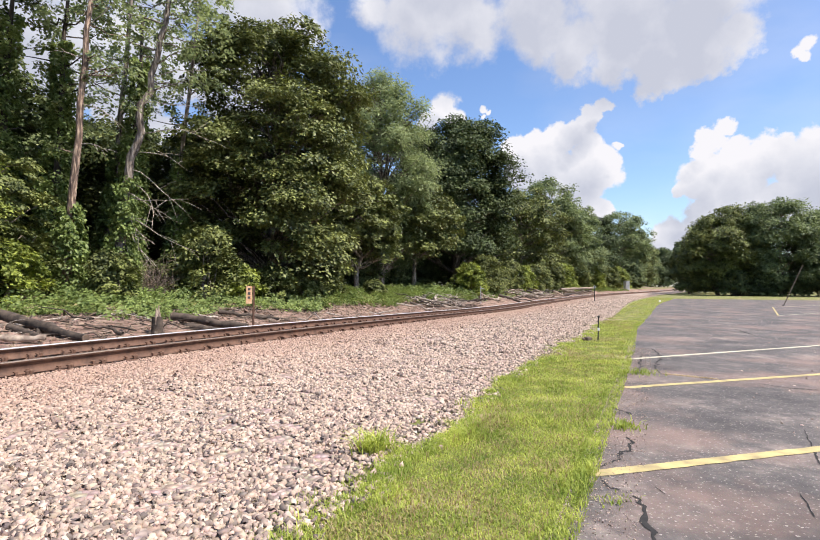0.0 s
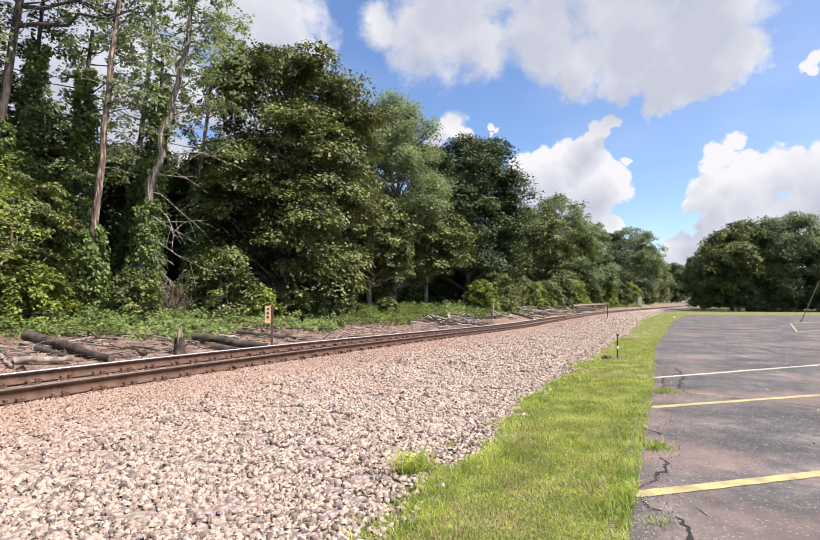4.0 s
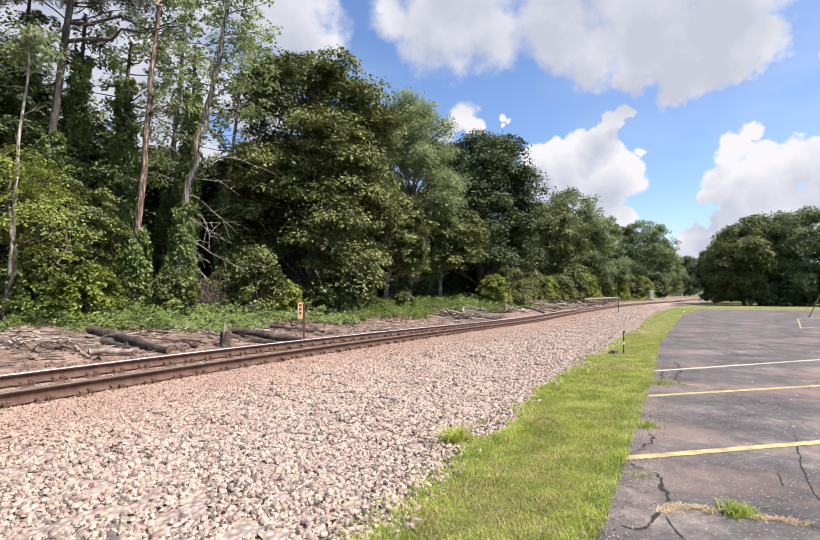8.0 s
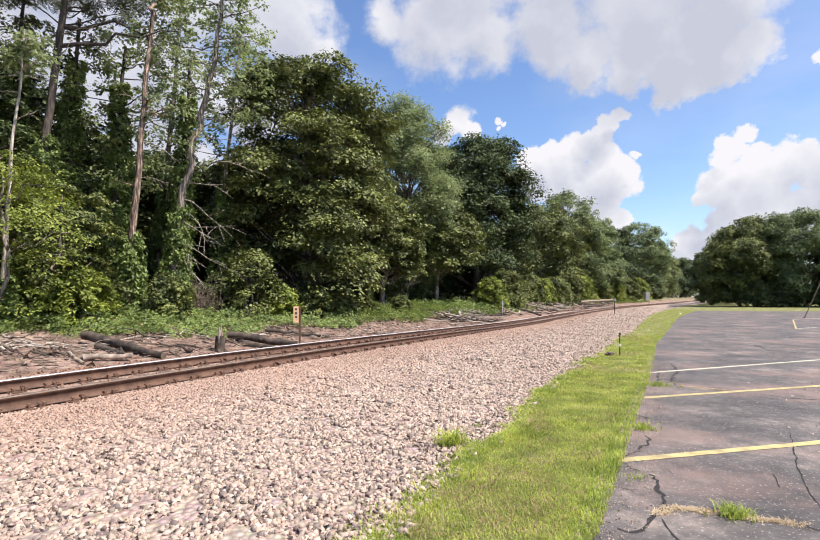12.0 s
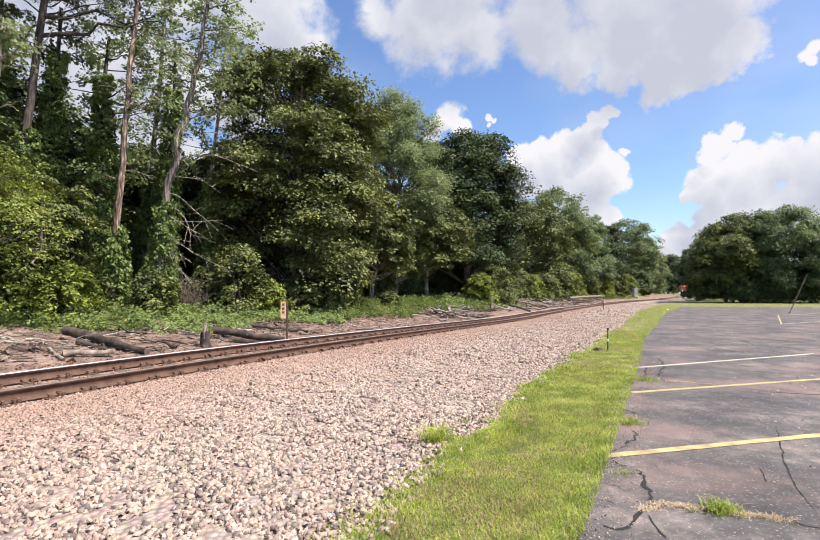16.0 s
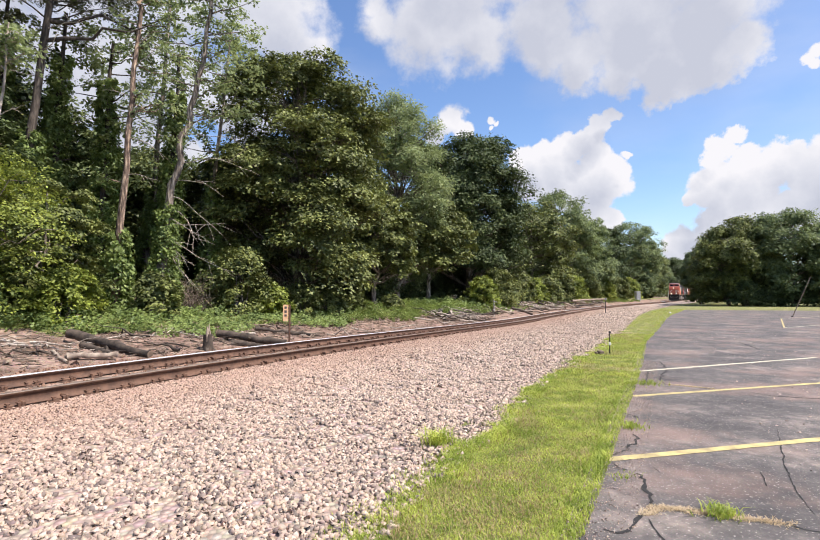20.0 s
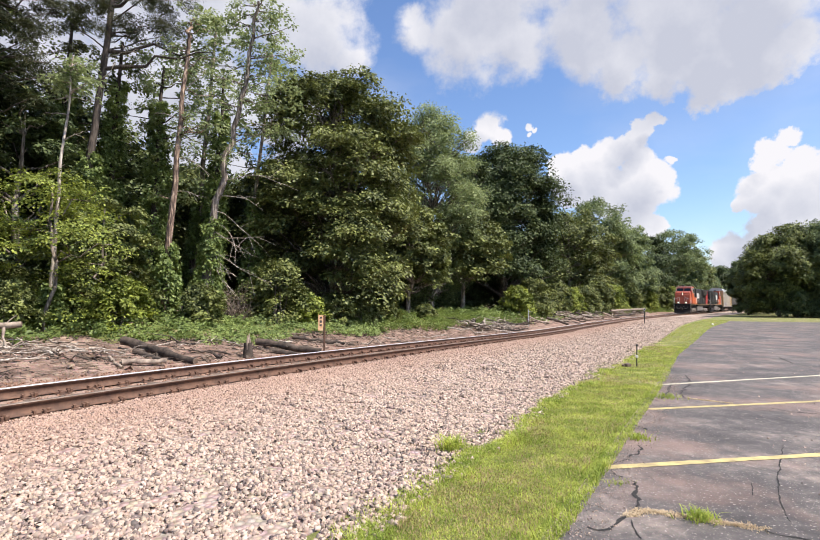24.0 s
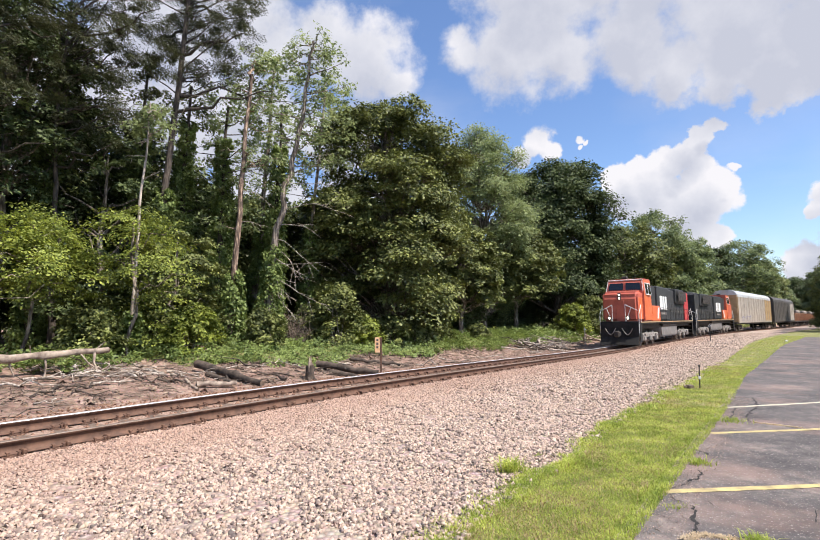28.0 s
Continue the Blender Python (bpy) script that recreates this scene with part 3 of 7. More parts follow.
# ---- trees ----
def leaf_cloud(rng, centres, spread, count, size, flat=0.6, fall=0.0, wide=0.33):
    """Leaves round branch tips: each a folded rhombus. centres: n x 3, spread: n radii."""
    n = len(centres)
    c = np.repeat(np.asarray(centres, float), count, axis=0)
    sp = np.repeat(np.asarray(spread, float), count)[:, None]
    off = rng.normal(size=(n * count, 3))
    off /= np.linalg.norm(off, axis=1, keepdims=True) + 1e-9
    off *= rng.random((n * count, 1)) ** 0.45 * sp
    # each clump is a spray: a flat layer that tips outward from the crown's middle
    cc = np.asarray(centres, float)
    away = cc - cc.mean(axis=0)
    away[:, 2] = 0
    away /= np.linalg.norm(away, axis=1, keepdims=True) + 1e-6
    lie = np.array([0, 0, 1.0]) + away * 0.42 + rng.normal(size=cc.shape) * 0.2
    lie /= np.linalg.norm(lie, axis=1, keepdims=True)
    lie = np.repeat(lie, count, axis=0)
    off -= lie * ((off * lie).sum(axis=1, keepdims=True) * (1 - flat))
    p = c + off
    # blades lie roughly in the spray, tipping outward and down
    out = off / (np.linalg.norm(off, axis=1, keepdims=True) + 1e-6)
    a = out * 0.8 + rng.normal(size=p.shape) * 0.6
    a -= lie * (a * lie).sum(axis=1, keepdims=True) * 0.6
    a[:, 2] -= 0.2 + fall
    a /= np.linalg.norm(a, axis=1, keepdims=True) + 1e-9
    up = lie + rng.normal(size=p.shape) * 0.34
    b = np.cross(a, up)
    b /= np.linalg.norm(b, axis=1, keepdims=True) + 1e-9
    nrm = np.cross(b, a)
    s = size * (0.6 + 0.8 * rng.random((len(p), 1)))
    v = np.stack([p - a * s * 0.5, p + b * s * wide + nrm * s * 0.1, p + a * s * 0.55, p - b * s * wide + nrm * s * 0.1], 1)
    i = np.arange(len(p))[:, None] * 4
    f = np.concatenate([i + np.array([[0, 1, 2]]), i + np.array([[0, 2, 3]])], 0)
    return v.reshape(-1, 3), f


def tube(pts, radii, seg=7):
    """A bent, tapered limb: vertices and quads."""
    pts = [Vector(p) for p in pts]
    vs, fs = [], []
    for i, (p, r) in enumerate(zip(pts, radii)):
        d = (pts[min(i + 1, len(pts) - 1)] - pts[max(i - 1, 0)]).normalized()
        x = d.orthogonal().normalized() if abs(d.z) < 0.9 else Vector((1, 0, 0))
        x = (x - d * x.dot(d)).normalized()
        y = d.cross(x)
        for k in range(seg):
            a = 2 * math.pi * k / seg
            q = p + (x * math.cos(a) + y * math.sin(a)) * r
            vs.append(tuple(q))
    for i in range(len(pts) - 1):
        for k in range(seg):
            k2 = (k + 1) % seg
            fs.append((i * seg + k, i * seg + k2, (i + 1) * seg + k2, (i + 1) * seg + k))
    return vs, fs


class Bundle:
    """Gathers limbs into one mesh."""

    def __init__(self):
        self.v, self.f = [], []

    def add(self, vs, fs):
        o = len(self.v)
        self.v += vs
        self.f += [tuple(i + o for i in f) for f in fs]

    def limb(self, pts, r1, r2, seg=6):
        n = len(pts)
        self.add(*tube(pts, [r1 + (r2 - r1) * i / max(1, n - 1) for i in range(n)], seg))

    def mesh(self, name, mat):
        return quick_mesh(name, self.v, self.f, mat, True)


def child(name, mesh, parent, label=""):
    ob = new(name, mesh)
    ob.parent = parent
    if label:
        ob["label"] = label
    return ob


def wander(rng, a, b, n, amp):
    """A crooked line from a to b."""
    a, b = np.asarray(a, float), np.asarray(b, float)
    out = []
    for i in range(n + 1):
        k = i / n
        p = a + (b - a) * k + rng.normal(size=3) * amp * math.sin(math.pi * min(1, k * 0.9 + 0.05))
        out.append(tuple(p))
    return out


def broad_tree(seed, x, y, height, radius, low, label, leaf, bark, clusters=420, per=46, size=0.2, lean=(0, 0), squash=1.0, skirt=0.8, category="tree", name="tree", gaps=0.32, flat=0.5, puff=0.06):
    """A broadleaf: tapered trunk, limbs, a crown of leaf clumps with an uneven outline."""
    rng = np.random.default_rng(seed)
    z0 = ground_z(x, y) - 0.1
    thing = empty(name, (x, y, z0))
    tr = Bundle()
    top = np.array([lean[0], lean[1], height * 0.86])
    trunk = wander(rng, (0, 0, -0.1), top, 9, 0.12)
    r0 = 0.02 * height + 0.03 if height > 7 else 0.008 * height + 0.02
    tr.limb(trunk, r0, 0.03, 9)
    # lobes give the uneven outline
    mid = low + (height - low) * 0.5
    lobes = []
    for i in range(46):
        a = i * 2.4 + rng.random() * 1.2
        h = low + (height - low) * (0.04 + 0.86 * (i + 0.5) / 46)
        k = (h - low) / (height - low)
        prof = (skirt + (1 - skirt) * min(1, k * 2.2)) * math.sqrt(max(0.05, 1 - max(0, (k - 0.42) / 0.58) ** 2))
        rr = radius * prof
        lobes.append((lean[0] * k + math.cos(a) * rr * (0.5 + 0.24 * rng.random()), lean[1] * k + math.sin(a) * rr * 0.66, h, rr * (0.27 + 0.17 * rng.random())))
    lobes.append((lean[0], lean[1], height - radius * 0.3, radius * 0.3))
    cen, spr = [], []
    w = np.array([lo[3] ** 2 for lo in lobes])
    for i in range(clusters):
        lo = lobes[rng.choice(len(lobes), p=w / w.sum())]
        d = rng.normal(size=3)
        d /= np.linalg.norm(d)
        if d[2] < 0 and rng.random() < 0.88:
            d[2] *= -1
        if rng.random() < 0.2:
            d *= 0.3
        q = np.array(lo[:3]) + d * lo[3] * (0.62 + 0.42 * rng.random()) * np.array([1, 1, 0.62 * squash])
        if noise.noise(Vector((q[0] * 0.5 + seed, q[1] * 0.5, q[2] * 0.5))) < gaps - 0.7:
            continue
        if q[2] < low * 0.7:
            continue
        cen.append(q)
        spr.append(radius * puff * (1 + 1.1 * rng.random()) + 0.12)
        if i % 9 == 0:
            k = min(8, max(1, int(q[2] / (height * 0.86) * 9) - 1))
            st = np.array(trunk[k])
            tr.limb(wander(rng, st, q, 4, 0.15), r0 * 0.28, 0.012, 5)
    v, f = leaf_cloud(rng, cen, spr, per, size, flat)
    child("trunk", tr.mesh("trunk", bark), thing)
    child("crown", quick_mesh("crown", v, f, leaf), thing)
    tagged(thing, label, category)
    return thing


def shrub(seed, x, y, height, radius, label, leaf, clusters=70, per=40, size=0.13, stems=7):
    """A bush: stems from the ground and loose leaf clumps down to it."""
    rng = np.random.default_rng(seed)
    z0 = ground_z(x, y) - 0.05
    thing = empty("shrub", (x, y, z0))
    st = Bundle()
    cen, spr = [], []
    for i in range(stems):
        a = rng.random() * 6.283
        tip = (math.cos(a) * radius * 0.6 * rng.random(), math.sin(a) * radius * 0.6 * rng.random(), height * (0.6 + 0.35 * rng.random()))
        st.limb(wander(rng, (math.cos(a) * 0.1, math.sin(a) * 0.1, -0.05), tip, 4, 0.08), 0.025, 0.006, 5)
    for i in range(clusters):
        k = rng.random() ** 0.8
        a = rng.random() * 6.283
        rr = radius * math.sqrt(max(0.05, 1 - (k * 0.95) ** 2)) * (0.45 + 0.6 * rng.random())
        cen.append((math.cos(a) * rr, math.sin(a) * rr, 0.1 + height * k))
        spr.append(0.16 + 0.2 * radius * rng.random())
    v, f = leaf_cloud(rng, cen, spr, per, size, 0.65)
    child("woody_base", st.mesh("woody_base", M_BARK), thing)
    child("foliage", quick_mesh("foliage", v, f, leaf), thing)
    tagged(thing, label, "shrub")
    return thing


def bare_branch(rng, bundle, start, way, length, r):
    """A dead, leafless branch with a few twigs, drooping at its end."""
    start, way = Vector(start), Vector(way).normalized()
    pts, p, d = [tuple(start)], start.copy(), way.copy()
    for i in range(6):
        d = (d + Vector(rng.normal(size=3) * 0.16) + Vector((0, 0, -0.10))).normalized()
        p = p + d * length / 6
        pts.append(tuple(p))
        if i in (2, 3, 4):
            e = (d + Vector(rng.normal(size=3) * 0.6)).normalized()
            bundle.limb([tuple(p), tuple(p + e * length * 0.16), tuple(p + e * length * 0.3 + Vector((0, 0, -0.06)))], r * 0.4, 0.004, 4)
    bundle.limb(pts, r, 0.006, 5)


def tall_trunk_tree(seed, pts, r0, label, bark, leaf, crown_from, crown_rad, clusters, per, size, ivy_to=0.0, dead=(), extra_top=0.0, needles=False):
    """A tree whose bare trunk shows: the trunk runs through given places; sparse crown above; ivy on its foot."""
    rng = np.random.default_rng(seed)
    base = Vector(pts[0])
    base.z = ground_z(base.x, base.y) - 0.05
    thing = empty("tree", base)
    loc = [tuple(Vector((p[0], p[1], p[2])) - base) for p in pts]
    loc[0] = (0, 0, -0.1)
    fine = []
    for a, b in zip(loc, loc[1:]):
        for k in range(4):
            q = Vector(a).lerp(Vector(b), k / 4)
            fine.append(tuple(q + Vector(rng.normal(size=3) * 0.05) * (1 if fine else 0)))
    fine.append(loc[-1])
    tr = Bundle()
    tr.limb(fine, r0, r0 * 0.28, 10)
    top = loc[-1][2]

    def trunk_at(z):
        for a, b in zip(fine, fine[1:]):
            if a[2] <= z <= b[2]:
                return Vector(a).lerp(Vector(b), (z - a[2]) / max(1e-4, b[2] - a[2]))
        return Vector(fine[-1])

    for z, ang, ln in dead:
        a = radians(ang)
        limb = Bundle()
        bare_branch(rng, limb, trunk_at(z), (math.sin(a), -0.25, math.cos(a)), ln * 1.15, 0.021)
        child("dead_branch", limb.mesh("dead_branch", M_DEADWOOD), thing, "bare grey-white dead branch")
    cen, spr = [], []
    if needles:
        for k in range(7):
            z = crown_from * 0.85 + (top - crown_from * 0.85) * (k + rng.random()) / 7
            a = rng.uniform(-0.6, 3.7)
            reach = crown_rad * (0.7 + 0.5 * rng.random())
            st = trunk_at(z)
            tr.limb(wander(rng, tuple(st), tuple(st + Vector((math.cos(a) * reach, math.sin(a) * reach, 0.25 * reach))), 6, 0.16), r0 * 0.42, 0.015, 6)
        clusters, per = int(clusters * 1.05), int(per * 1.05)
    for i in range(clusters):
        z = crown_from + (top + extra_top - crown_from) * rng.random() ** 0.8
        k = (z - crown_from) / max(0.1, top + extra_top - crown_from)
        rr = crown_rad * (0.35 + 0.75 * math.sin(math.pi * min(1, 0.15 + k * 0.85))) * rng.random() ** 0.6
        a = rng.uniform(-0.5, 3.64)
        c = trunk_at(min(z, top)) + Vector((math.cos(a) * rr, math.sin(a) * rr, (z - min(z, top)) + (0.25 * rr if needles else -0.1 * rr)))
        cen.append(tuple(c))
        spr.append((0.22 + 0.36 * rng.random()) if needles else (0.22 + 0.3 * rng.random()))
        if i % 4 == 0:
            st = trunk_at(max(0.5, min(z, top) - rr * 0.35))
            tr.limb(wander(rng, tuple(st), tuple(c), 4, 0.08), 0.035, 0.008, 5)
    child("trunk", tr.mesh("trunk", bark), thing)
    if cen:
        v, f = leaf_cloud(rng, cen, spr, per * (3 if needles else 1), size * (0.72 if needles else 1), 0.55, 0.0, 0.11 if needles else 0.33)
        child("crown", quick_mesh("crown", v, f, leaf), thing)
    if ivy_to:
        cen, spr = [], []
        for i in range(int(ivy_to * 52)):
            z = ivy_to * rng.random() ** 1.15
            k = z / ivy_to
            a = rng.random() * 6.283
            rr = r0 + (0.40 - 0.28 * k) * (0.5 + 0.6 * rng.random())
            cen.append(tuple(trunk_at(z) + Vector((math.cos(a) * rr, math.sin(a) * rr, 0))))
            spr.append(0.14 + 0.14 * (1 - k))
        v, f = leaf_cloud(rng, cen, spr, 26, 0.125, 1.1, 0.5)
        child("ivy", quick_mesh("ivy", v, f, M_IVY), thing, "bright green ivy climbing the trunk")
    tagged(thing, label, "tree")
    return thing


# ---- the wood on the far side of the track ----
DARK = "tall dark green broadleaf tree at the edge of the wood"
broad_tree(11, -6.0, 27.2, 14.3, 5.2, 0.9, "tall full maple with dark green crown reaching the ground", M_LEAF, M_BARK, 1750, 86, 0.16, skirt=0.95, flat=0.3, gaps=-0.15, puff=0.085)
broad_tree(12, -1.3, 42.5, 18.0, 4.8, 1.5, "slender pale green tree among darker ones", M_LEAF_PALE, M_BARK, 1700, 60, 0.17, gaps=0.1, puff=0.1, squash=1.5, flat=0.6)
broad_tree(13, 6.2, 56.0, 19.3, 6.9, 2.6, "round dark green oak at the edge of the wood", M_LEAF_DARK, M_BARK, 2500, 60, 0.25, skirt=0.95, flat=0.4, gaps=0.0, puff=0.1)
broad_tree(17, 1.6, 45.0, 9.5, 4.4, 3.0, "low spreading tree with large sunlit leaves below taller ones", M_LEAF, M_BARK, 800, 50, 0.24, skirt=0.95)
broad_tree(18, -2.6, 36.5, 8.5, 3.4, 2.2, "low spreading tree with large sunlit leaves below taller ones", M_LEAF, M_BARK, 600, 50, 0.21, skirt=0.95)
for k, (px, py, h, r) in enumerate(((26.3, 90, 19.8, 7.2), (18.0, 76, 15.5, 6.5), (34.5, 102, 17.5, 6.5), (46.0, 124, 18.5, 7.5), (64.5, 150, 23.3, 9.0), (80.5, 176, 20.5, 8.0), (95.0, 205, 18.5, 9.0), (120.0, 240, 19.0, 12.0), (150.0, 270, 20.0, 13.0))):
    broad_tree(20 + k, px, py, h, r, 0.5, DARK, (M_LEAF_HAZE, M_LEAF, M_LEAF_HAZE, M_LEAF_DARK)[k % 4], M_BARK, 800 if py < 130 else 560, 66, 0.15 + py * 0.0019, skirt=0.95, flat=0.55, puff=0.1)

# trees with bare trunks that stand in front
tall_trunk_tree(31, [(-10.6, 18.2, 0.7), (-10.5, 18.3, 2.9), (-10.36, 18.5, 7.5), (-10.2, 18.7, 12.3), (-10.1, 18.9, 13.2)], 0.16,
                "straight half-dead tree with orange-brown peeling trunk and ivy foot", M_BARK_PINE, M_LEAF_PALE, 5.0, 2.1, 100, 36, 0.13, 3.1,
                ((5.2, 70, 1.1), (6.6, 110, 1.6), (9.3, 50, 1.2), (10.2, 60, 1.3), (8.2, -70, 0.8)), 0.6)
tall_trunk_tree(32, [(-9.8, 20.0, 0.7), (-9.72, 20.0, 3.3), (-9.46, 20.0, 5.85), (-9.07, 20.0, 7.8), (-8.47, 20.0, 10.2), (-8.04, 20.0, 12.9), (-7.85, 20.0, 14.5)], 0.19,
                "leaning grey tree with bare dead branches and ivy foot", M_BARK, M_LEAF_PALE, 8.0, 2.3, 120, 36, 0.13, 4.4,
                ((2.3, 140, 1.6), (2.7, 125, 2.2), (2.9, 150, 1.5), (3.1, 118, 2.6), (3.4, 132, 1.9), (4.0, 122, 2.0), (3.7, 108, 2.4), (4.3, 103, 2.7), (4.8, 97, 2.5), (5.4, 102, 2.0), (6.1, 88, 2.6), (7.2, 72, 2.1), (8.2, 77, 1.8)), 0.5)
tall_trunk_tree(33, [(-12.0, 14.3, 0.8), (-11.95, 14.4, 3.0), (-11.95, 14.5, 7.0), (-11.9, 14.7, 9.6)], 0.075,
                "thin pale grey young tree with a bare trunk", M_DEADWOOD, M_LEAF_PALE, 7.6, 0.9, 34, 26, 0.13, 1.4, ((6.0, 60, 0.8), (6.9, -60, 0.7)))
tall_trunk_tree(34, [(-13.5, 17.4, 0.9), (-13.45, 17.5, 4.5), (-13.3, 17.7, 8.2), (-12.85, 18.1, 15.5), (-12.6, 18.3, 18.5)], 0.2,
                "tall pine with a dark trunk and heavy needled branches", M_BARK_DARK, M_NEEDLE, 11.0, 3.4, 240, 80, 0.15, 6.5,
                ((8.6, -60, 1.2), (9.6, 60, 1.4), (10.4, 80, 1.6)), 0.8, True)
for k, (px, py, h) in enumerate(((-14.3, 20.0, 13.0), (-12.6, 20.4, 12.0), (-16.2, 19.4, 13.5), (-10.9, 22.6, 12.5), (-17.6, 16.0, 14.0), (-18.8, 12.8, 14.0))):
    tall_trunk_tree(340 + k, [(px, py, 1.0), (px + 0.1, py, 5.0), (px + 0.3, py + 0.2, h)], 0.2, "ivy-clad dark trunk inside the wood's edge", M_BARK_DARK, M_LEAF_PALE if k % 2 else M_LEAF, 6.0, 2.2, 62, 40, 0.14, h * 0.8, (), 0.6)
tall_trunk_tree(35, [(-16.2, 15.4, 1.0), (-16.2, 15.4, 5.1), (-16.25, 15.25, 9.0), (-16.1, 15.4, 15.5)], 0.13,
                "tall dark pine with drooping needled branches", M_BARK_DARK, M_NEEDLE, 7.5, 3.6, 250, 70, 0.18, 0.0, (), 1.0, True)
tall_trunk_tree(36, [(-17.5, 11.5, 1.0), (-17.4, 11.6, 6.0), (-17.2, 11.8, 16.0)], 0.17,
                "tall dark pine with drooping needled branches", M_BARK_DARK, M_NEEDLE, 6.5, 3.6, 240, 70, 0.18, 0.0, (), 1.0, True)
tall_trunk_tree(37, [(-12.2, 23.5, 1.0), (-12.0, 23.6, 6.0), (-11.6, 24.0, 16.0)], 0.2,
                "tall ivy-grown tree standing behind the front row", M_BARK, M_LEAF_PALE, 8.0, 2.6, 75, 38, 0.16, 6.5, (), 0.6)
tall_trunk_tree(38, [(-9.4, 23.6, 1.0), (-9.3, 23.8, 6.0), (-8.7, 24.2, 14.5)], 0.16,
                "tall ivy-grown tree standing behind the front row", M_BARK, M_LEAF_PALE, 7.0, 2.2, 55, 38, 0.16, 6.0, (), 0.6)

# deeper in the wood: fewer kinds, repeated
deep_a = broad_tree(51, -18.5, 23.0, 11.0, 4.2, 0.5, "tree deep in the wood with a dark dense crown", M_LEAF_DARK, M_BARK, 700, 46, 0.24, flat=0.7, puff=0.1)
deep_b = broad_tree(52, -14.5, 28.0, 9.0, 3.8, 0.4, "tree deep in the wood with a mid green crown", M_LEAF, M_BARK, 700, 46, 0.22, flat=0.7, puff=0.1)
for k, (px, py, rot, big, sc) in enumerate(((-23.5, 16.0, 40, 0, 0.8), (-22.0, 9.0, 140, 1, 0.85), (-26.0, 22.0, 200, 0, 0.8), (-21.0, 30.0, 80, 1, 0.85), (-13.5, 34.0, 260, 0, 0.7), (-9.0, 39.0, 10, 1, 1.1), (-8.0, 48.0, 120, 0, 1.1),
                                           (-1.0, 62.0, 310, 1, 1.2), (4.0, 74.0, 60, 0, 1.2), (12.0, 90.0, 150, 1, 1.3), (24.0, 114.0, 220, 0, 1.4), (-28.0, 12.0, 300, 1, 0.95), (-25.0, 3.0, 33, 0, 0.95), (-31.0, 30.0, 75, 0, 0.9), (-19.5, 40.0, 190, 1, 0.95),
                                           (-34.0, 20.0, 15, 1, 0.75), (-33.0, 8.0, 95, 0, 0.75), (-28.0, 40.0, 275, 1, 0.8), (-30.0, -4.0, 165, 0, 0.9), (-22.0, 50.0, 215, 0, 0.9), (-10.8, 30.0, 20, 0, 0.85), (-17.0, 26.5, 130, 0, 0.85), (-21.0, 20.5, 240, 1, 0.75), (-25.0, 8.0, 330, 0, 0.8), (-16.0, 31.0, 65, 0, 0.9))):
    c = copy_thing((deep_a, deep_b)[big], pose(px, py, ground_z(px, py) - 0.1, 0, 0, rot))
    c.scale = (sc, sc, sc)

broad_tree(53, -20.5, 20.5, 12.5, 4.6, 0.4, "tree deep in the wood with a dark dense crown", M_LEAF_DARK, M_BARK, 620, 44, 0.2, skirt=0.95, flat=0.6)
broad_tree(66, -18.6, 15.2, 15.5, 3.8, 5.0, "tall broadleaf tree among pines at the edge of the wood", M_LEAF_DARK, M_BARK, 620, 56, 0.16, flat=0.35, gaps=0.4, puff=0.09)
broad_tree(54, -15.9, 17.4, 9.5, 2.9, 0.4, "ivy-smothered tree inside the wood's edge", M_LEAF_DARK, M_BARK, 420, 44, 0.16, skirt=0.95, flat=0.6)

# young trees and shrubs along the edge
broad_tree(61, -11.6, 13.8, 5.3, 2.2, 0.3, "young spreading tree with layered yellow-green leaves", M_LEAF_YELLOW, M_BARK, 110, 105, 0.092, squash=0.6, skirt=0.95, flat=0.2, puff=0.14, gaps=0.52)
broad_tree(62, -13.4, 10.6, 4.6, 2.5, 1.8, "young spreading tree with layered yellow-green leaves", M_LEAF_YELLOW, M_BARK, 105, 105, 0.095, squash=0.6, skirt=0.9, flat=0.2, puff=0.14, gaps=0.52)
broad_tree(65, -14.2, 12.6, 4.9, 2.0, 1.5, "young spreading tree with layered yellow-green leaves", M_LEAF_YELLOW, M_BARK, 95, 105, 0.092, squash=0.6, skirt=0.9, flat=0.2, puff=0.14, gaps=0.52)
broad_tree(63, -12.0, 16.6, 5.0, 2.0, 0.3, "young tree in deep green leaf beside the track clearing", M_LEAF, M_BARK, 220, 70, 0.115, skirt=0.95, flat=0.3)
broad_tree(64, -15.2, 8.0, 5.0, 2.6, 0.6, "young tree in deep green leaf beside the track clearing", M_LEAF, M_BARK, 240, 70, 0.12, skirt=0.95, flat=0.3)
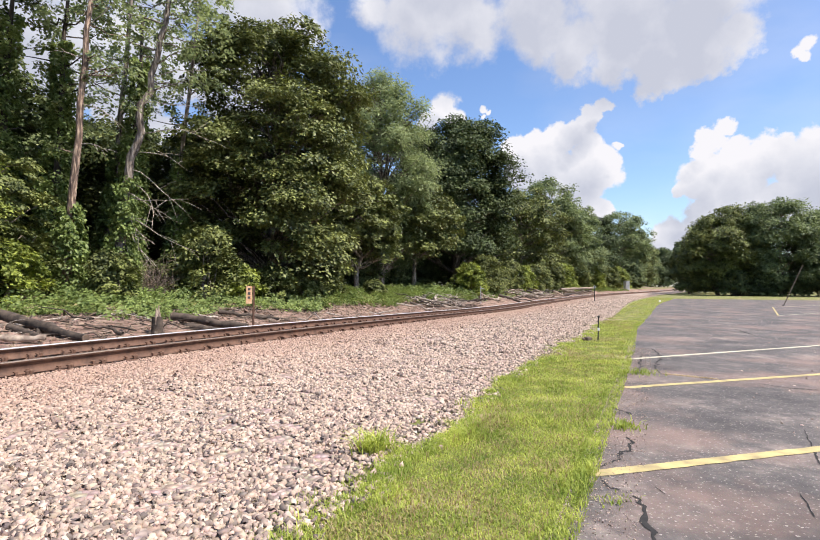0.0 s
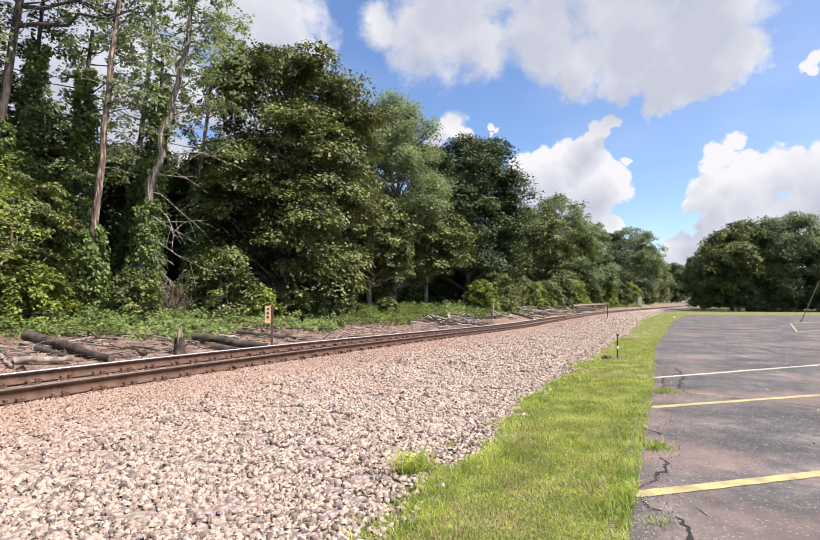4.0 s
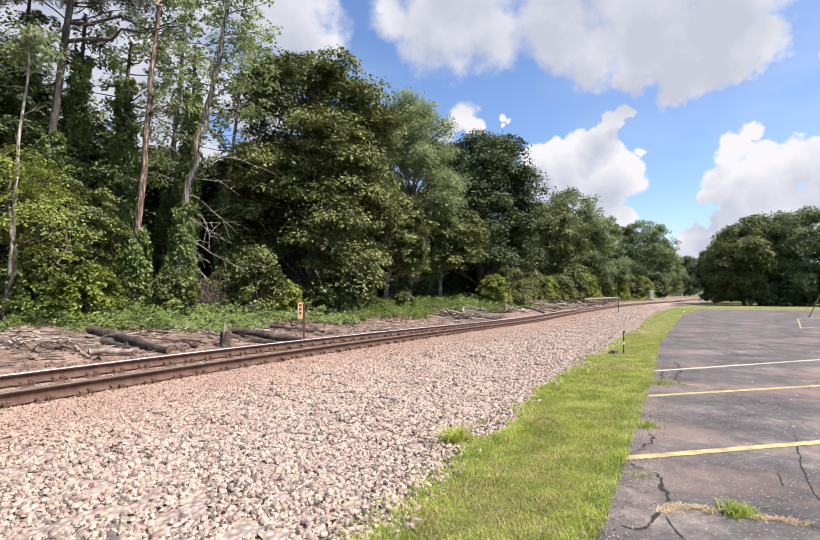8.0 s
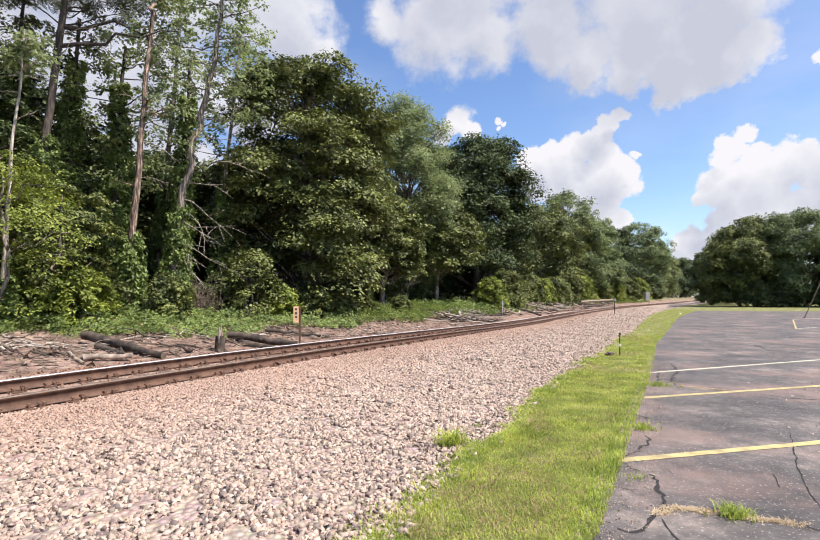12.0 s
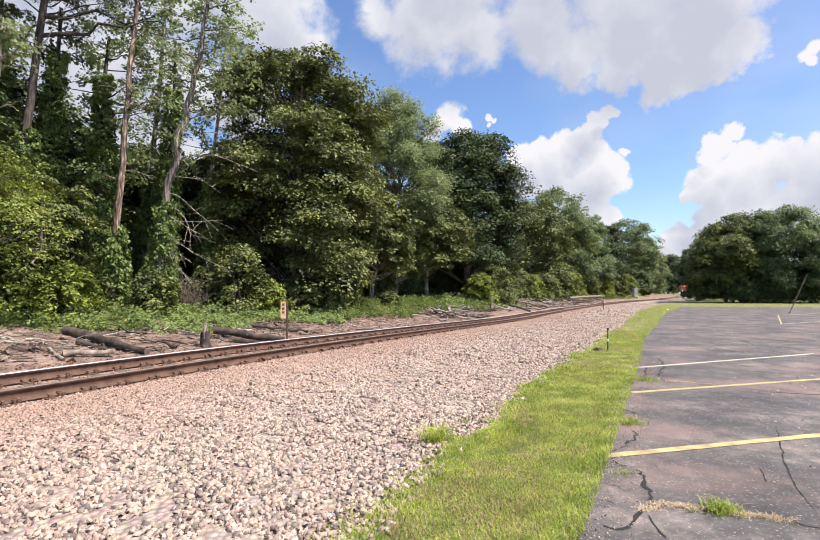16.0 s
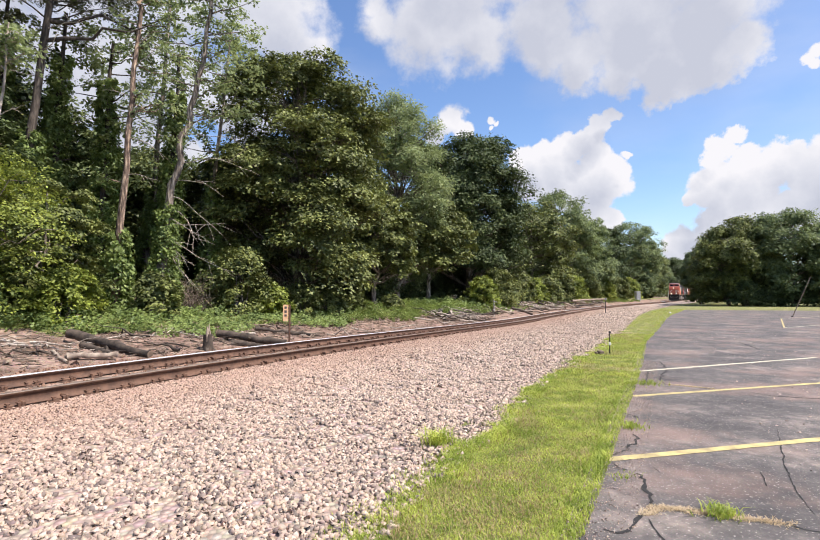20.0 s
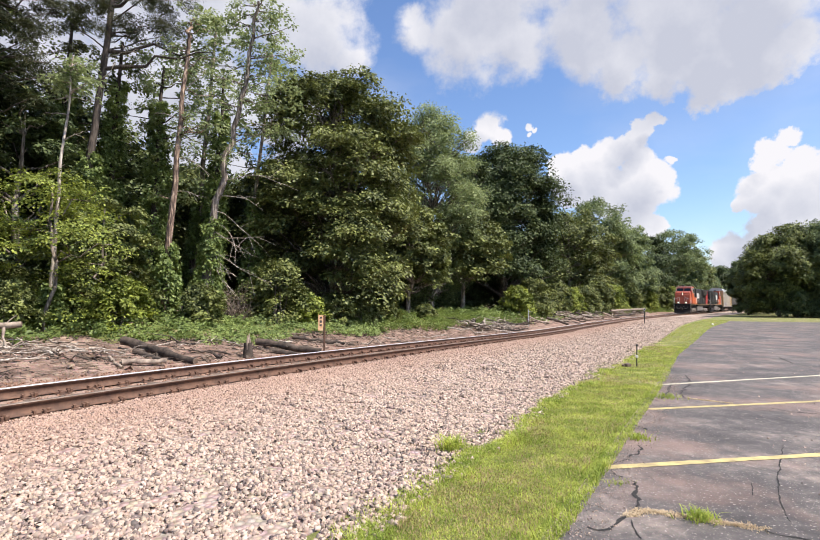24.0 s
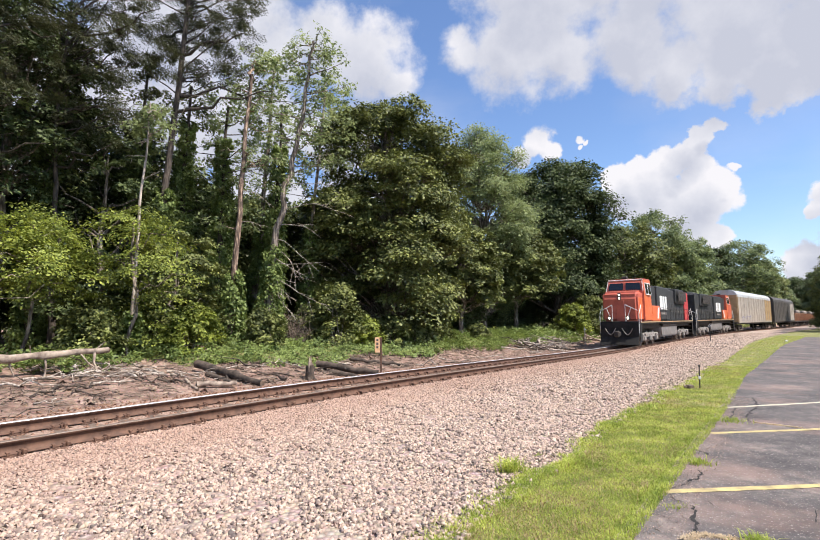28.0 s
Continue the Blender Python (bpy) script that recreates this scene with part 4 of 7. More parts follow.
SHRUB_SPOTS = [(-10.6, 15.6, 1.5, 1.1, 1), (-12.3, 13.0, 1.3, 1.1, 0), (-9.0, 18.0, 1.4, 0.9, 0), (-7.3, 21.6, 2.6, 1.5, 0), (-8.5, 21.4, 1.5, 0.9, 0), (-6.2, 22.6, 1.3, 0.9, 1), (-5.2, 24.0, 1.4, 1.0, 0),
               (-4.4, 26.0, 1.6, 1.1, 0), (-3.6, 28.5, 1.7, 1.2, 0), (-1.2, 33.5, 0.8, 0.8, 0), (6.6, 47.5, 2.8, 1.7, 1), (8.6, 51.0, 3.6, 2.2, 0),
               (10.2, 55.0, 3.0, 2.0, 0), (12.6, 59.0, 3.4, 2.1, 0), (15.0, 63.0, 3.0, 2.0, 1), (18.0, 68.0, 3.4, 2.3, 0), (21.5, 74.0, 3.6, 2.4, 0), (26.0, 82.0, 4.0, 2.6, 1), (31.0, 90.0, 4.2, 2.8, 0), (37.0, 100.0, 4.4, 3.0, 1),
               (45.0, 112.0, 4.6, 3.0, 0), (54.0, 128.0, 5.0, 3.4, 1), (66.0, 146.0, 5.0, 3.6, 0), (-13.6, 14.6, 1.8, 1.2, 0)]
for k, (px, py, h, r, bright) in enumerate(SHRUB_SPOTS):
    shrub(100 + k, px, py, h, r, "bright leafy shrub at the foot of the wood" if bright else "dark leafy shrub at the foot of the wood", M_LEAF_YELLOW if bright else M_LEAF,
          int(50 + 34 * r * r), 54, 0.095 + py * 0.0016)

# the trees beyond the car park, along the near side of the track
for k, (px, py, h, r) in enumerate(((47.2, 76.0, 12.4, 5.6), (50.3, 89.0, 9.8, 3.2), (54.5, 73.0, 14.6, 6.2), (61.0, 72.0, 13.0, 6.0), (57.0, 92.0, 14.0, 6.4), (64.5, 108.0, 14.0, 6.0), (80.0, 128.0, 14.5, 7.0), (100.0, 150.0, 15.0, 8.0), (122.0, 180.0, 17.0, 9.0), (139.0, 208.0, 17.5, 9.5), (69.0, 66.0, 13.0, 6.0), (76.0, 58.0, 13.0, 6.0), (50.6, 77.0, 14.2, 5.8))):
    broad_tree(70 + k, px, py, h, r, 0.3, "broad mid green tree beyond the car park", M_LEAF_HAZE if k % 4 else M_LEAF, M_BARK, 900 if py < 100 else 480, 62, 0.14 + py * 0.0019, skirt=0.75 if k in (0, 1, 4, 5) else 0.98, flat=0.7, puff=0.09)


def undergrowth():
    """Brush that closes the wood behind its front row; past the car park, added for the shade below the trees."""
    proto = shrub(180, -15.0, 19.0, 3.6, 2.4, "dark tangled brush added to close and darken the wood's foot", M_LEAF_DARK, 240, 40, 0.17, 9)
    k = 0
    for s in np.arange(-14, 70, 3.4):
        for u in (-13.5, -18.5):
            if u > -15 and s < 24:
                continue
            x, y = beside(float(s), u + 1.5 * math.sin(s * 2.1 + u))
            k += 1
            copy_thing(proto, pose(x, y, ground_z(x, y) - 0.1, 0, 0, 47 * k))
    # added dark brush stands in for the shade below these crowns
    for x, y in ((47.5, 72.5), (49.5, 72), (50.5, 73.5), (53, 71), (56, 72.5), (60, 70.5), (64, 70), (68, 67.5), (72, 64), (77, 59), (56, 78)):
        k += 1
        c = copy_thing(proto, pose(x, y, -0.1, 0, 0, 47 * k))
        c.scale = (1.2, 1.0, 0.6 + 0.1 * (k % 5))


undergrowth()


def ground_cover():
    """Low ivy, brambles and weeds between the dirt and the wood."""
    rng = np.random.default_rng(5)
    cen, spr = [], []
    for i in range(2600):
        s = -10 + 62 * rng.random() ** 1.2
        u = -5.7 - 4.2 * rng.random() ** 1.1 + 0.5 * math.sin(s * 0.9)
        if s > 14:
            u += 1.0
        elif s < 12:
            u -= 0.8
        if s < 9 and u < -7.3 and rng.random() < 0.7:
            continue
        x, y = beside(s, u)
        h = 0.06 + 0.34 * rng.random() ** 2
        cen.append((x, y, ground_z(x, y) + h))
        spr.append(0.2 + 0.16 * rng.random())
    far, wide = [], []
    for i in range(1100):
        s = 40 + 95 * rng.random() ** 1.3
        u = -4.2 - 6.5 * rng.random() ** 0.8
        x, y = beside(s, u)
        far.append((x, y, ground_z(x, y) + 0.05 + 0.5 * rng.random() ** 2 * min(1.0, (-3.8 - u) / 3)))
        wide.append(0.28 + 0.3 * rng.random())
    v2, f2 = leaf_cloud(rng, far, wide, 30, 0.17, 0.5)
    v, f = leaf_cloud(rng, cen, spr, 34, 0.10, 0.5)
    v, f = np.concatenate([v, v2]), np.concatenate([f, f2 + len(v)])
    ob = new("ground_cover", quick_mesh("ground_cover", v, f, M_IVY))
    tagged(ob, "low bright green weeds and ivy along the wood's edge", "weeds", kind="stuff")


ground_cover()


# ---- ties, plates and ballast ----
def wooden_tie():
    thing = empty("wooden_tie")
    bm = bmesh.new()
    box(bm, (2.6, 0.23, 0.17), (0, 0, -0.272), None, 0.012)
    part("timber", bm, M_TIE, thing)
    for sx in (-1, 1):
        bm = bmesh.new()
        box(bm, (0.36, 0.19, 0.018), (sx * 0.753, 0, -0.180), None, 0.004)
        plate = part("tie_plate", bm, M_RUST, thing, "rusted steel tie plate")
        for dx, dy in ((-0.105, 0.05), (0.105, -0.05), (0.135, 0.06)):
            bm = bmesh.new()
            box(bm, (0.03, 0.03, 0.05), (sx * 0.753 + dx, dy, -0.150), None, 0.005)
            box(bm, (0.05, 0.045, 0.016), (sx * 0.753 + dx * 0.9, dy, -0.124), None, 0.005)
            part("spike", bm, M_RUST, plate)
        bm = bmesh.new()
        box(bm, (0.20, 0.055, 0.07), (sx * 0.753, 0.135, -0.150), None, 0.012)
        part("rail_anchor", bm, M_RUST, plate)
    return tagged(thing, "weathered brown wooden tie under the rails in ballast", "railway tie", "ties of the track")


def lay_ties():
    rng = random.Random(4)
    proto = wooden_tie()
    first = True
    s = -9.0
    while s < 58:
        p, d = along(s)
        m = Matrix.Translation(p) @ d.to_track_quat("Y", "Z").to_matrix().to_4x4() @ pose(rng.uniform(-0.05, 0.05), 0, rng.uniform(-0.004, 0.004), 0, 0, rng.uniform(-1.0, 1.0))
        if first:
            proto.matrix_basis = m
            first = False
        else:
            copy_thing(proto, m)
        s += 0.50




def stone_shapes(rng, n):
    """Broken stones: bent cubes with split faces, 8 corners and 10 faces, open below."""
    base = np.array([(-1, -1, -1), (1, -1, -1), (1, 1, -1), (-1, 1, -1), (-1, -1, 1), (1, -1, 1), (1, 1, 1), (-1, 1, 1)], float) * 0.72
    faces = np.array([(0, 2, 1), (0, 3, 2), (4, 5, 6), (4, 6, 7), (0, 1, 5), (0, 5, 4), (1, 2, 6), (1, 6, 5), (2, 3, 7), (2, 7, 6), (3, 0, 4), (3, 4, 7)])
    faces = faces[2:]
    v = base[None] * (0.72 + 0.5 * rng.random((n, 8, 1))) + 0.22 * rng.normal(size=(n, 8, 3)).clip(-1.3, 1.3)
    return v, faces


def scatter_stones(seed, places, sizes, squash=0.42):
    """All stones of a stretch as one mesh: each turned, stretched and bedded by itself."""
    rng = np.random.default_rng(seed)
    n = len(places)
    v, faces = stone_shapes(rng, n)
    st = np.stack([1 + 0.35 * rng.random(n), 0.75 + 0.35 * rng.random(n), squash + 0.3 * rng.random(n)], 1)
    v = v * st[:, None, :] * (sizes * 0.5)[:, None, None]
    q = rng.normal(size=(n, 4))
    q[:, :3] *= np.array([0.38, 0.38, 1.0])
    q /= np.linalg.norm(q, axis=1, keepdims=True)
    x, y, z, w = q.T
    R = np.stack([np.stack([1 - 2 * (y * y + z * z), 2 * (x * y - z * w), 2 * (x * z + y * w)], -1), np.stack([2 * (x * y + z * w), 1 - 2 * (x * x + z * z), 2 * (y * z - x * w)], -1), np.stack([2 * (x * z - y * w), 2 * (y * z + x * w), 1 - 2 * (x * x + y * y)], -1)], 1)
    v = np.einsum("nij,nkj->nki", R, v) + np.asarray(places)[:, None, :]
    f = (faces[None] + 8 * np.arange(n)[:, None, None]).reshape(-1, 3)
    return v.reshape(-1, 3), f


def grass_edge(s):
    """Where gravel gives way to grass, metres off the track's middle."""
    base = float(np.interp(s, (-5, 5, 6.5, 7.6, 8.3, 9.3, 10.1, 10.9, 12.5, 14.2, 16.5, 22, 35, 60), (6.8, 6.72, 6.6, 6.42, 6.38, 6.42, 6.5, 6.32, 6.32, 6.42, 6.5, 6.64, 6.94, 7.5)))
    return base + 0.16 * noise.noise(Vector((s * 0.8, 1.7, 0))) + 0.14 * noise.noise(Vector((s * 2.3, 4.2, 0)))


def ballast():
    rng = np.random.default_rng(21)
    for name, s0, s1, dens, lo, hi in (("behind", -6, 3.5, 250, 0.04, 0.08), ("near", 3.5, 14, 2050, 0.024, 0.052), ("far", 14, 40, 500, 0.032, 0.06), ("distant", 40, 85, 80, 0.08, 0.13)):
        pts, sz = [], []
        n = int((s1 - s0) * 5.6 * dens)
        S = s0 + (s1 - s0) * rng.random(n)
        U = 0.85 + 6.0 * rng.random(n)
        Z = rng.random(n)
        K = lo + (hi - lo) * rng.random(n) ** 1.6
        for s, u, zz, k in zip(S, U, Z, K):
            edge = grass_edge(s)
            if u > edge + 0.25 * (zz - 0.6) or (u > edge - 0.6 and zz < 0.3):
                continue
            if u < 2.2:
                k *= 0.75
            x, y = beside(float(s), float(u))
            # stones lie in heaps; the pockets between them show the darkened bed
            if 2.4 < u < edge - 0.4 and noise.noise(Vector((x * 5.5, y * 5.5, 0.7))) < -0.3:
                continue
            if x * x + y * y < 0.5:
                continue
            pts.append((x, y, ground_z(x, y) + k * (0.02 + 0.30 * zz)))
            sz.append(k)
        v, f = scatter_stones(31, pts, np.array(sz), 0.55)
        ob = new("ballast_stones", quick_mesh("ballast_stones", v, f, M_BALLAST))
        tagged(ob, "pale broken limestone ballast, rust-stained close to the rails", "gravel", kind="stuff")
    # between and beyond the rails
    pts, sz = [], []
    for s, u, zz, k in zip(-8 + 42 * rng.random(11000), rng.random(11000), rng.random(11000), 0.035 + 0.03 * rng.random(11000)):
        uu = -0.66 + 1.32 * u if zz < 0.3 else -2.7 + 1.85 * u
        x, y = beside(float(s), float(uu))
        pts.append((x, y, ground_z(x, y) + 0.02 * zz))
        sz.append(k)
    v, f = scatter_stones(32, pts, np.array(sz))
    tagged(new("ballast_stones", quick_mesh("ballast_stones", v, f, M_RUST_STONE)), "rust-stained small ballast between and beyond the rails", "gravel", kind="stuff")
    # crumbs along the broken edge of the asphalt
    pts, sz = [], []
    for s, u, k in zip(4 + 13 * rng.random(14000), rng.random(14000), 0.004 + 0.009 * rng.random(14000) ** 3):
        x, y = beside(float(s), 7.38 + 0.02 * min(s, 16.0) + 0.42 * float(u) ** 2.4)
        pts.append((x, y, 0.004))
        sz.append(k)
    v, f = scatter_stones(33, pts, np.array(sz))
    tagged(new("loose_grit", quick_mesh("loose_grit", v, f, M_BALLAST)), "fine pale grit along the broken asphalt edge", "gravel", kind="stuff")


def blades(seed, pts, heights, width, mat, name, label, bend=0.5):
    """Grass: each blade a bent, tapered strip of three triangles."""
    rng = np.random.default_rng(seed)
    n = len(pts)
    p = np.asarray(pts, float)
    a = rng.random(n) * 6.283
    d = np.stack([np.cos(a), np.sin(a), np.zeros(n)], 1)
    b = np.stack([-np.sin(a), np.cos(a), np.zeros(n)], 1)
    h = np.asarray(heights)[:, None]
    w = width * (0.6 + 0.8 * rng.random((n, 1)))
    k = bend * (0.3 + rng.random((n, 1)))
    up = np.array([0, 0, 1.0])
    m = p + up * h * 0.6 + d * h * k * 0.35
    t = p + up * h * (1 - 0.25 * k) + d * h * k
    v = np.stack([p - b * w, p + b * w, m - b * w * 0.7, m + b * w * 0.7, t], 1).reshape(-1, 3)
    i = np.arange(n)[:, None] * 5
    f = np.concatenate([i + np.array([[0, 1, 3]]), i + np.array([[0, 3, 2]]), i + np.array([[2, 3, 4]])], 0)
    ob = new(name, quick_mesh(name, v, f, mat))
    if label:
        tagged(ob, label, "grass", kind="stuff")
    return ob


def grass_strip():
    rng = np.random.default_rng(8)
    pts, hs = [], []
    dry, dhs = [], []
    for s0, s1, dens in ((-4, 4, 500), (4, 10, 10500), (10, 15, 6000), (15, 26, 2300), (26, 70, 300)):
        n = int((s1 - s0) * (1.6 if s0 < 26 else 2.4) * dens)
        for s, r, q, h in zip(s0 + (s1 - s0) * rng.random(n), rng.random(n), rng.random(n), rng.random(n)):
            e = grass_edge(s) - 0.12
            lim = lot_edge(s) + 0.02
            u = e + (lim - e) * r
            if q > 0.975:
                u = lim + 0.07 * h * h
            elif u > lim - 0.10 and q < 0.4:
                continue
            x, y = beside(float(s), float(u))
            patch = noise.noise(Vector((x * 1.4, y * 1.4, 2.0)))
            hh = (0.014 + 0.026 * h + 0.085 * max(0, patch) ** 1.3) * (1.0 if s0 < 10 else 1.3)
            if r < 0.2:
                if q < 0.5 * (1 - r / 0.2):
                    continue
                hh *= 1.5
            bare = noise.noise(Vector((x * 0.7, y * 0.7, 6.0))) + 0.5 * noise.noise(Vector((x * 2.6, y * 2.6, 1.0)))
            withered = q < 0.13 + 0.9 * max(0, bare) * (1.3 - 0.8 * r)
            if withered and h < 0.35:
                continue
            (dry if withered else pts).append((x, y, ground_z(x, y) - 0.005))
            (dhs if withered else hs).append(hh)
    # ragged clumps where the grass creeps into the gravel
    for k in range(90):
        s = 5.5 + 20 * rng.random() ** 1.4
        cx, cy = beside(float(s), grass_edge(s) - 0.16 + 0.2 * rng.random())
        wide = 0.035 + 0.06 * rng.random()
        for dx, dy, h in zip(rng.normal(size=110) * wide, rng.normal(size=110) * wide, rng.random(110)):
            pts.append((cx + dx, cy + dy, ground_z(cx + dx, cy + dy) - 0.004))
            hs.append(0.03 + 0.07 * h)
    blades(9, pts, np.array(hs) * 0.85, 0.0032, M_GRASS, "grass", "mown yellow-green grass strip between gravel and asphalt", 0.9)
    blades(10, dry, dhs, 0.0030, M_STRAW, "dry_grass", "dry straw-coloured blades among the green grass", 0.9)


def tuft(seed, x, y, count, h, spread, mat, label, name="grass_tuft"):
    rng = np.random.default_rng(seed)
    pts = [(x + spread * rng.normal(), y + spread * rng.normal()) for _ in range(count)]
    pts = [(a, b, ground_z(a, b) - 0.004) for a, b in pts]
    ob = blades(seed, pts, h * (0.5 + 0.6 * rng.random(count)), 0.005, mat, name, "", 1.0)
    tagged(ob, label, "grass", kind="stuff")


def dry_strip():
    """Dead grass lying along a crack in the asphalt."""
    rng = np.random.default_rng(12)
    line = [(1.61, 3.58), (1.79, 3.7), (1.95, 3.64), (2.11, 3.59), (2.3, 3.5), (2.51, 3.44)]
    pts = []
    for i in range(2000):
        k = rng.random() * 4.999
        j = int(k)
        a, b = line[j], line[j + 1]
        f = k - j
        pts.append((a[0] + (b[0] - a[0]) * f + rng.normal() * 0.028, a[1] + (b[1] - a[1]) * f + rng.normal() * 0.024 * (0.4 + abs(math.sin(k * 2.3))), 0.0))
    ob = blades(13, pts, 0.006 + 0.018 * rng.random(len(pts)), 0.003, M_DEAD_GRASS, "dead_grass", "", 1.8)
    tagged(ob, "dead straw-coloured grass growing along an asphalt crack", "grass")


def crack(pts, w, seed):
    """A crack in the asphalt: a narrow dark ribbon of uneven width."""
    rng = np.random.default_rng(seed)
    line = []
    for (ax, ay), (bx, by) in zip(pts, pts[1:]):
        k = max(2, int(math.hypot(bx - ax, by - ay) / 0.05))
        for i in range(k):
            line.append((ax + (bx - ax) * i / k + rng.normal() * 0.4 * w, ay + (by - ay) * i / k + rng.normal() * 0.4 * w))
    line.append(pts[-1])
    bm = bmesh.new()
    prev = None
    for i, (x, y) in enumerate(line):
        x2, y2 = line[min(i + 1, len(line) - 1)]
        x1, y1 = line[max(i - 1, 0)]
        d = Vector((x2 - x1, y2 - y1)).normalized()
        n = Vector((-d.y, d.x))
        sway = 1.8 * w * noise.noise(Vector((x * 7.0, y * 7.0, seed * 1.7)))
        x, y = x + n.x * sway, y + n.y * sway
        e = w * (0.35 + 0.8 * rng.random()) * math.sin(math.pi * (0.12 + 0.8 * i / len(line)))
        cur = (bm.verts.new((x + n.x * e, y + n.y * e, 0.0035)), bm.verts.new((x - n.x * e, y - n.y * e, 0.0035)))
        if prev:
            bm.faces.new((prev[1], cur[1], cur[0], prev[0]))
        prev = cur
    part("crack", bm, M_CRACK, CAR_PARK)


M_CRACK = rough_paint("crack_dirt", (0.012, 0.011, 0.011), (0.03, 0.027, 0.025), 20.0, 0.95)
CRACKS = [
    (0.024, [(5.71, 11.8), (5.24, 10.54), (4.51, 9.29), (4.31, 8.74)]),
    (0.026, [(4.95, 10.7), (4.25, 9.29), (3.87, 8.55)]),
    (0.022, [(2.76, 6.59), (2.8, 6.5), (2.8, 6.37)]),
    (0.02, [(2.43, 5.63), (2.42, 5.46), (2.28, 5.26), (2.13, 5.11), (1.91, 4.9)]),
    (0.02, [(1.84, 4.7), (1.82, 4.52), (1.86, 4.48)]),
    (0.021, [(1.9, 4.4), (1.94, 4.35), (1.93, 4.25), (1.83, 4.05), (1.78, 3.82), (1.76, 3.73)]),
    (0.017, [(1.76, 3.78), (1.6, 3.59), (1.48, 3.44), (1.39, 3.33), (1.3, 3.31), (1.25, 3.36)]),
    (0.008, [(1.61, 3.51), (1.58, 3.34), (1.57, 3.2)]),
    (0.014, [(2.51, 3.44), (2.55, 3.36), (2.61, 3.32), (3.3, 3.05)]),
    (0.008, [(4.14, 5.83), (3.67, 5.12), (3.35, 4.63), (3.06, 4.15), (2.92, 3.88), (2.79, 3.58)]),
    (0.02, [(5.23, 8.07), (5.47, 7.73), (5.92, 7.53), (9.0, 7.9)]),
    (0.006, [(2.99, 4.43), (2.82, 4.11)]),
    (0.006, [(2.13, 4.54), (2.14, 4.42)]),
    (0.03, [(10.68, 16.75), (9.71, 14.32)]),
]
for k, (w, pts) in enumerate(CRACKS):
    crack(pts, w, 300 + k)
lay_ties()
ballast()
grass_strip()
tuft(401, 0.28, 5.25, 260, 0.21, 0.06, M_GRASS, "tuft of tall green grass growing out of the gravel")
tuft(402, 2.14, 3.57, 150, 0.10, 0.05, M_GRASS, "small green weed growing out of an asphalt crack")
tuft(403, 4.04, 8.8, 130, 0.10, 0.12, M_GRASS, "small green weed growing out of an asphalt crack")
tuft(404, 2.53, 5.92, 130, 0.09, 0.07, M_GRASS, "small green weed growing out of an asphalt crack")
tuft(405, 1.77, 4.31, 40, 0.05, 0.06, M_GRASS, "small green weed growing out of an asphalt crack")
tuft(406, 1.35, 6.7, 160, 0.12, 0.12, M_GRASS, "tuft of tall green grass at the gravel's edge")
tuft(407, 3.2, 10.2, 160, 0.14, 0.15, M_GRASS, "tuft of tall green grass at the gravel's edge")
dry_strip()
rng_pale = np.random.default_rng(14)
pts = [(4.37 + 0.55 * k + rng_pale.normal() * 0.02, 8.74 + -0.4 * k + rng_pale.normal() * 0.02, 0.0) for k in rng_pale.random(500)]
tagged(blades(15, pts, 0.008 + 0.02 * rng_pale.random(500), 0.004, M_DEAD_GRASS, "dead_grass", "", 1.6), "dead straw-coloured grass growing along an asphalt crack", "grass")


def asphalt_flecks():
    """Pale crumbs and bits of dry leaf strewn over the car park."""
    rng = np.random.default_rng(52)
    pts, sz = [], []
    for i in range(2600):
        y = 3.0 + 22 * rng.random() ** 1.4
        x, y = 0.475 * y + 1.2 + 8 * rng.random(), y
        if off_track(x, y) < 7.9:
            continue
        pts.append((x, y, 0.001))
        sz.append(0.008 + 0.03 * rng.random() ** 3)
    v, f = scatter_stones(53, pts, np.array(sz), 0.2)
    tagged(new("loose_crumbs", quick_mesh("loose_crumbs", v, f, M_BALLAST)), "pale crumbs and dry bits strewn over the asphalt", "gravel", kind="stuff")


asphalt_flecks()


# ---- timber left in the clearing ----
M_STEEL = rough_paint("dark_steel", (0.03, 0.03, 0.032), (0.075, 0.07, 0.068), 12.0, 0.55, 0.6)
M_ORANGE_PLATE = rough_paint("orange_plate", (0.62, 0.33, 0.16), (0.76, 0.50, 0.30), 10.0, 0.5)
M_BARS = rough_paint("dark_print", (0.05, 0.04, 0.035), (0.10, 0.08, 0.07), 30.0, 0.6)
M_WHITE = rough_paint("white_paint", (0.66, 0.66, 0.64), (0.82, 0.82, 0.80), 5.0, 0.45, 0.0, 0.08)
M_GREYBOX = rough_paint("silver_cabinet", (0.42, 0.43, 0.44), (0.58, 0.59, 0.60), 3.0, 0.5, 0.3)


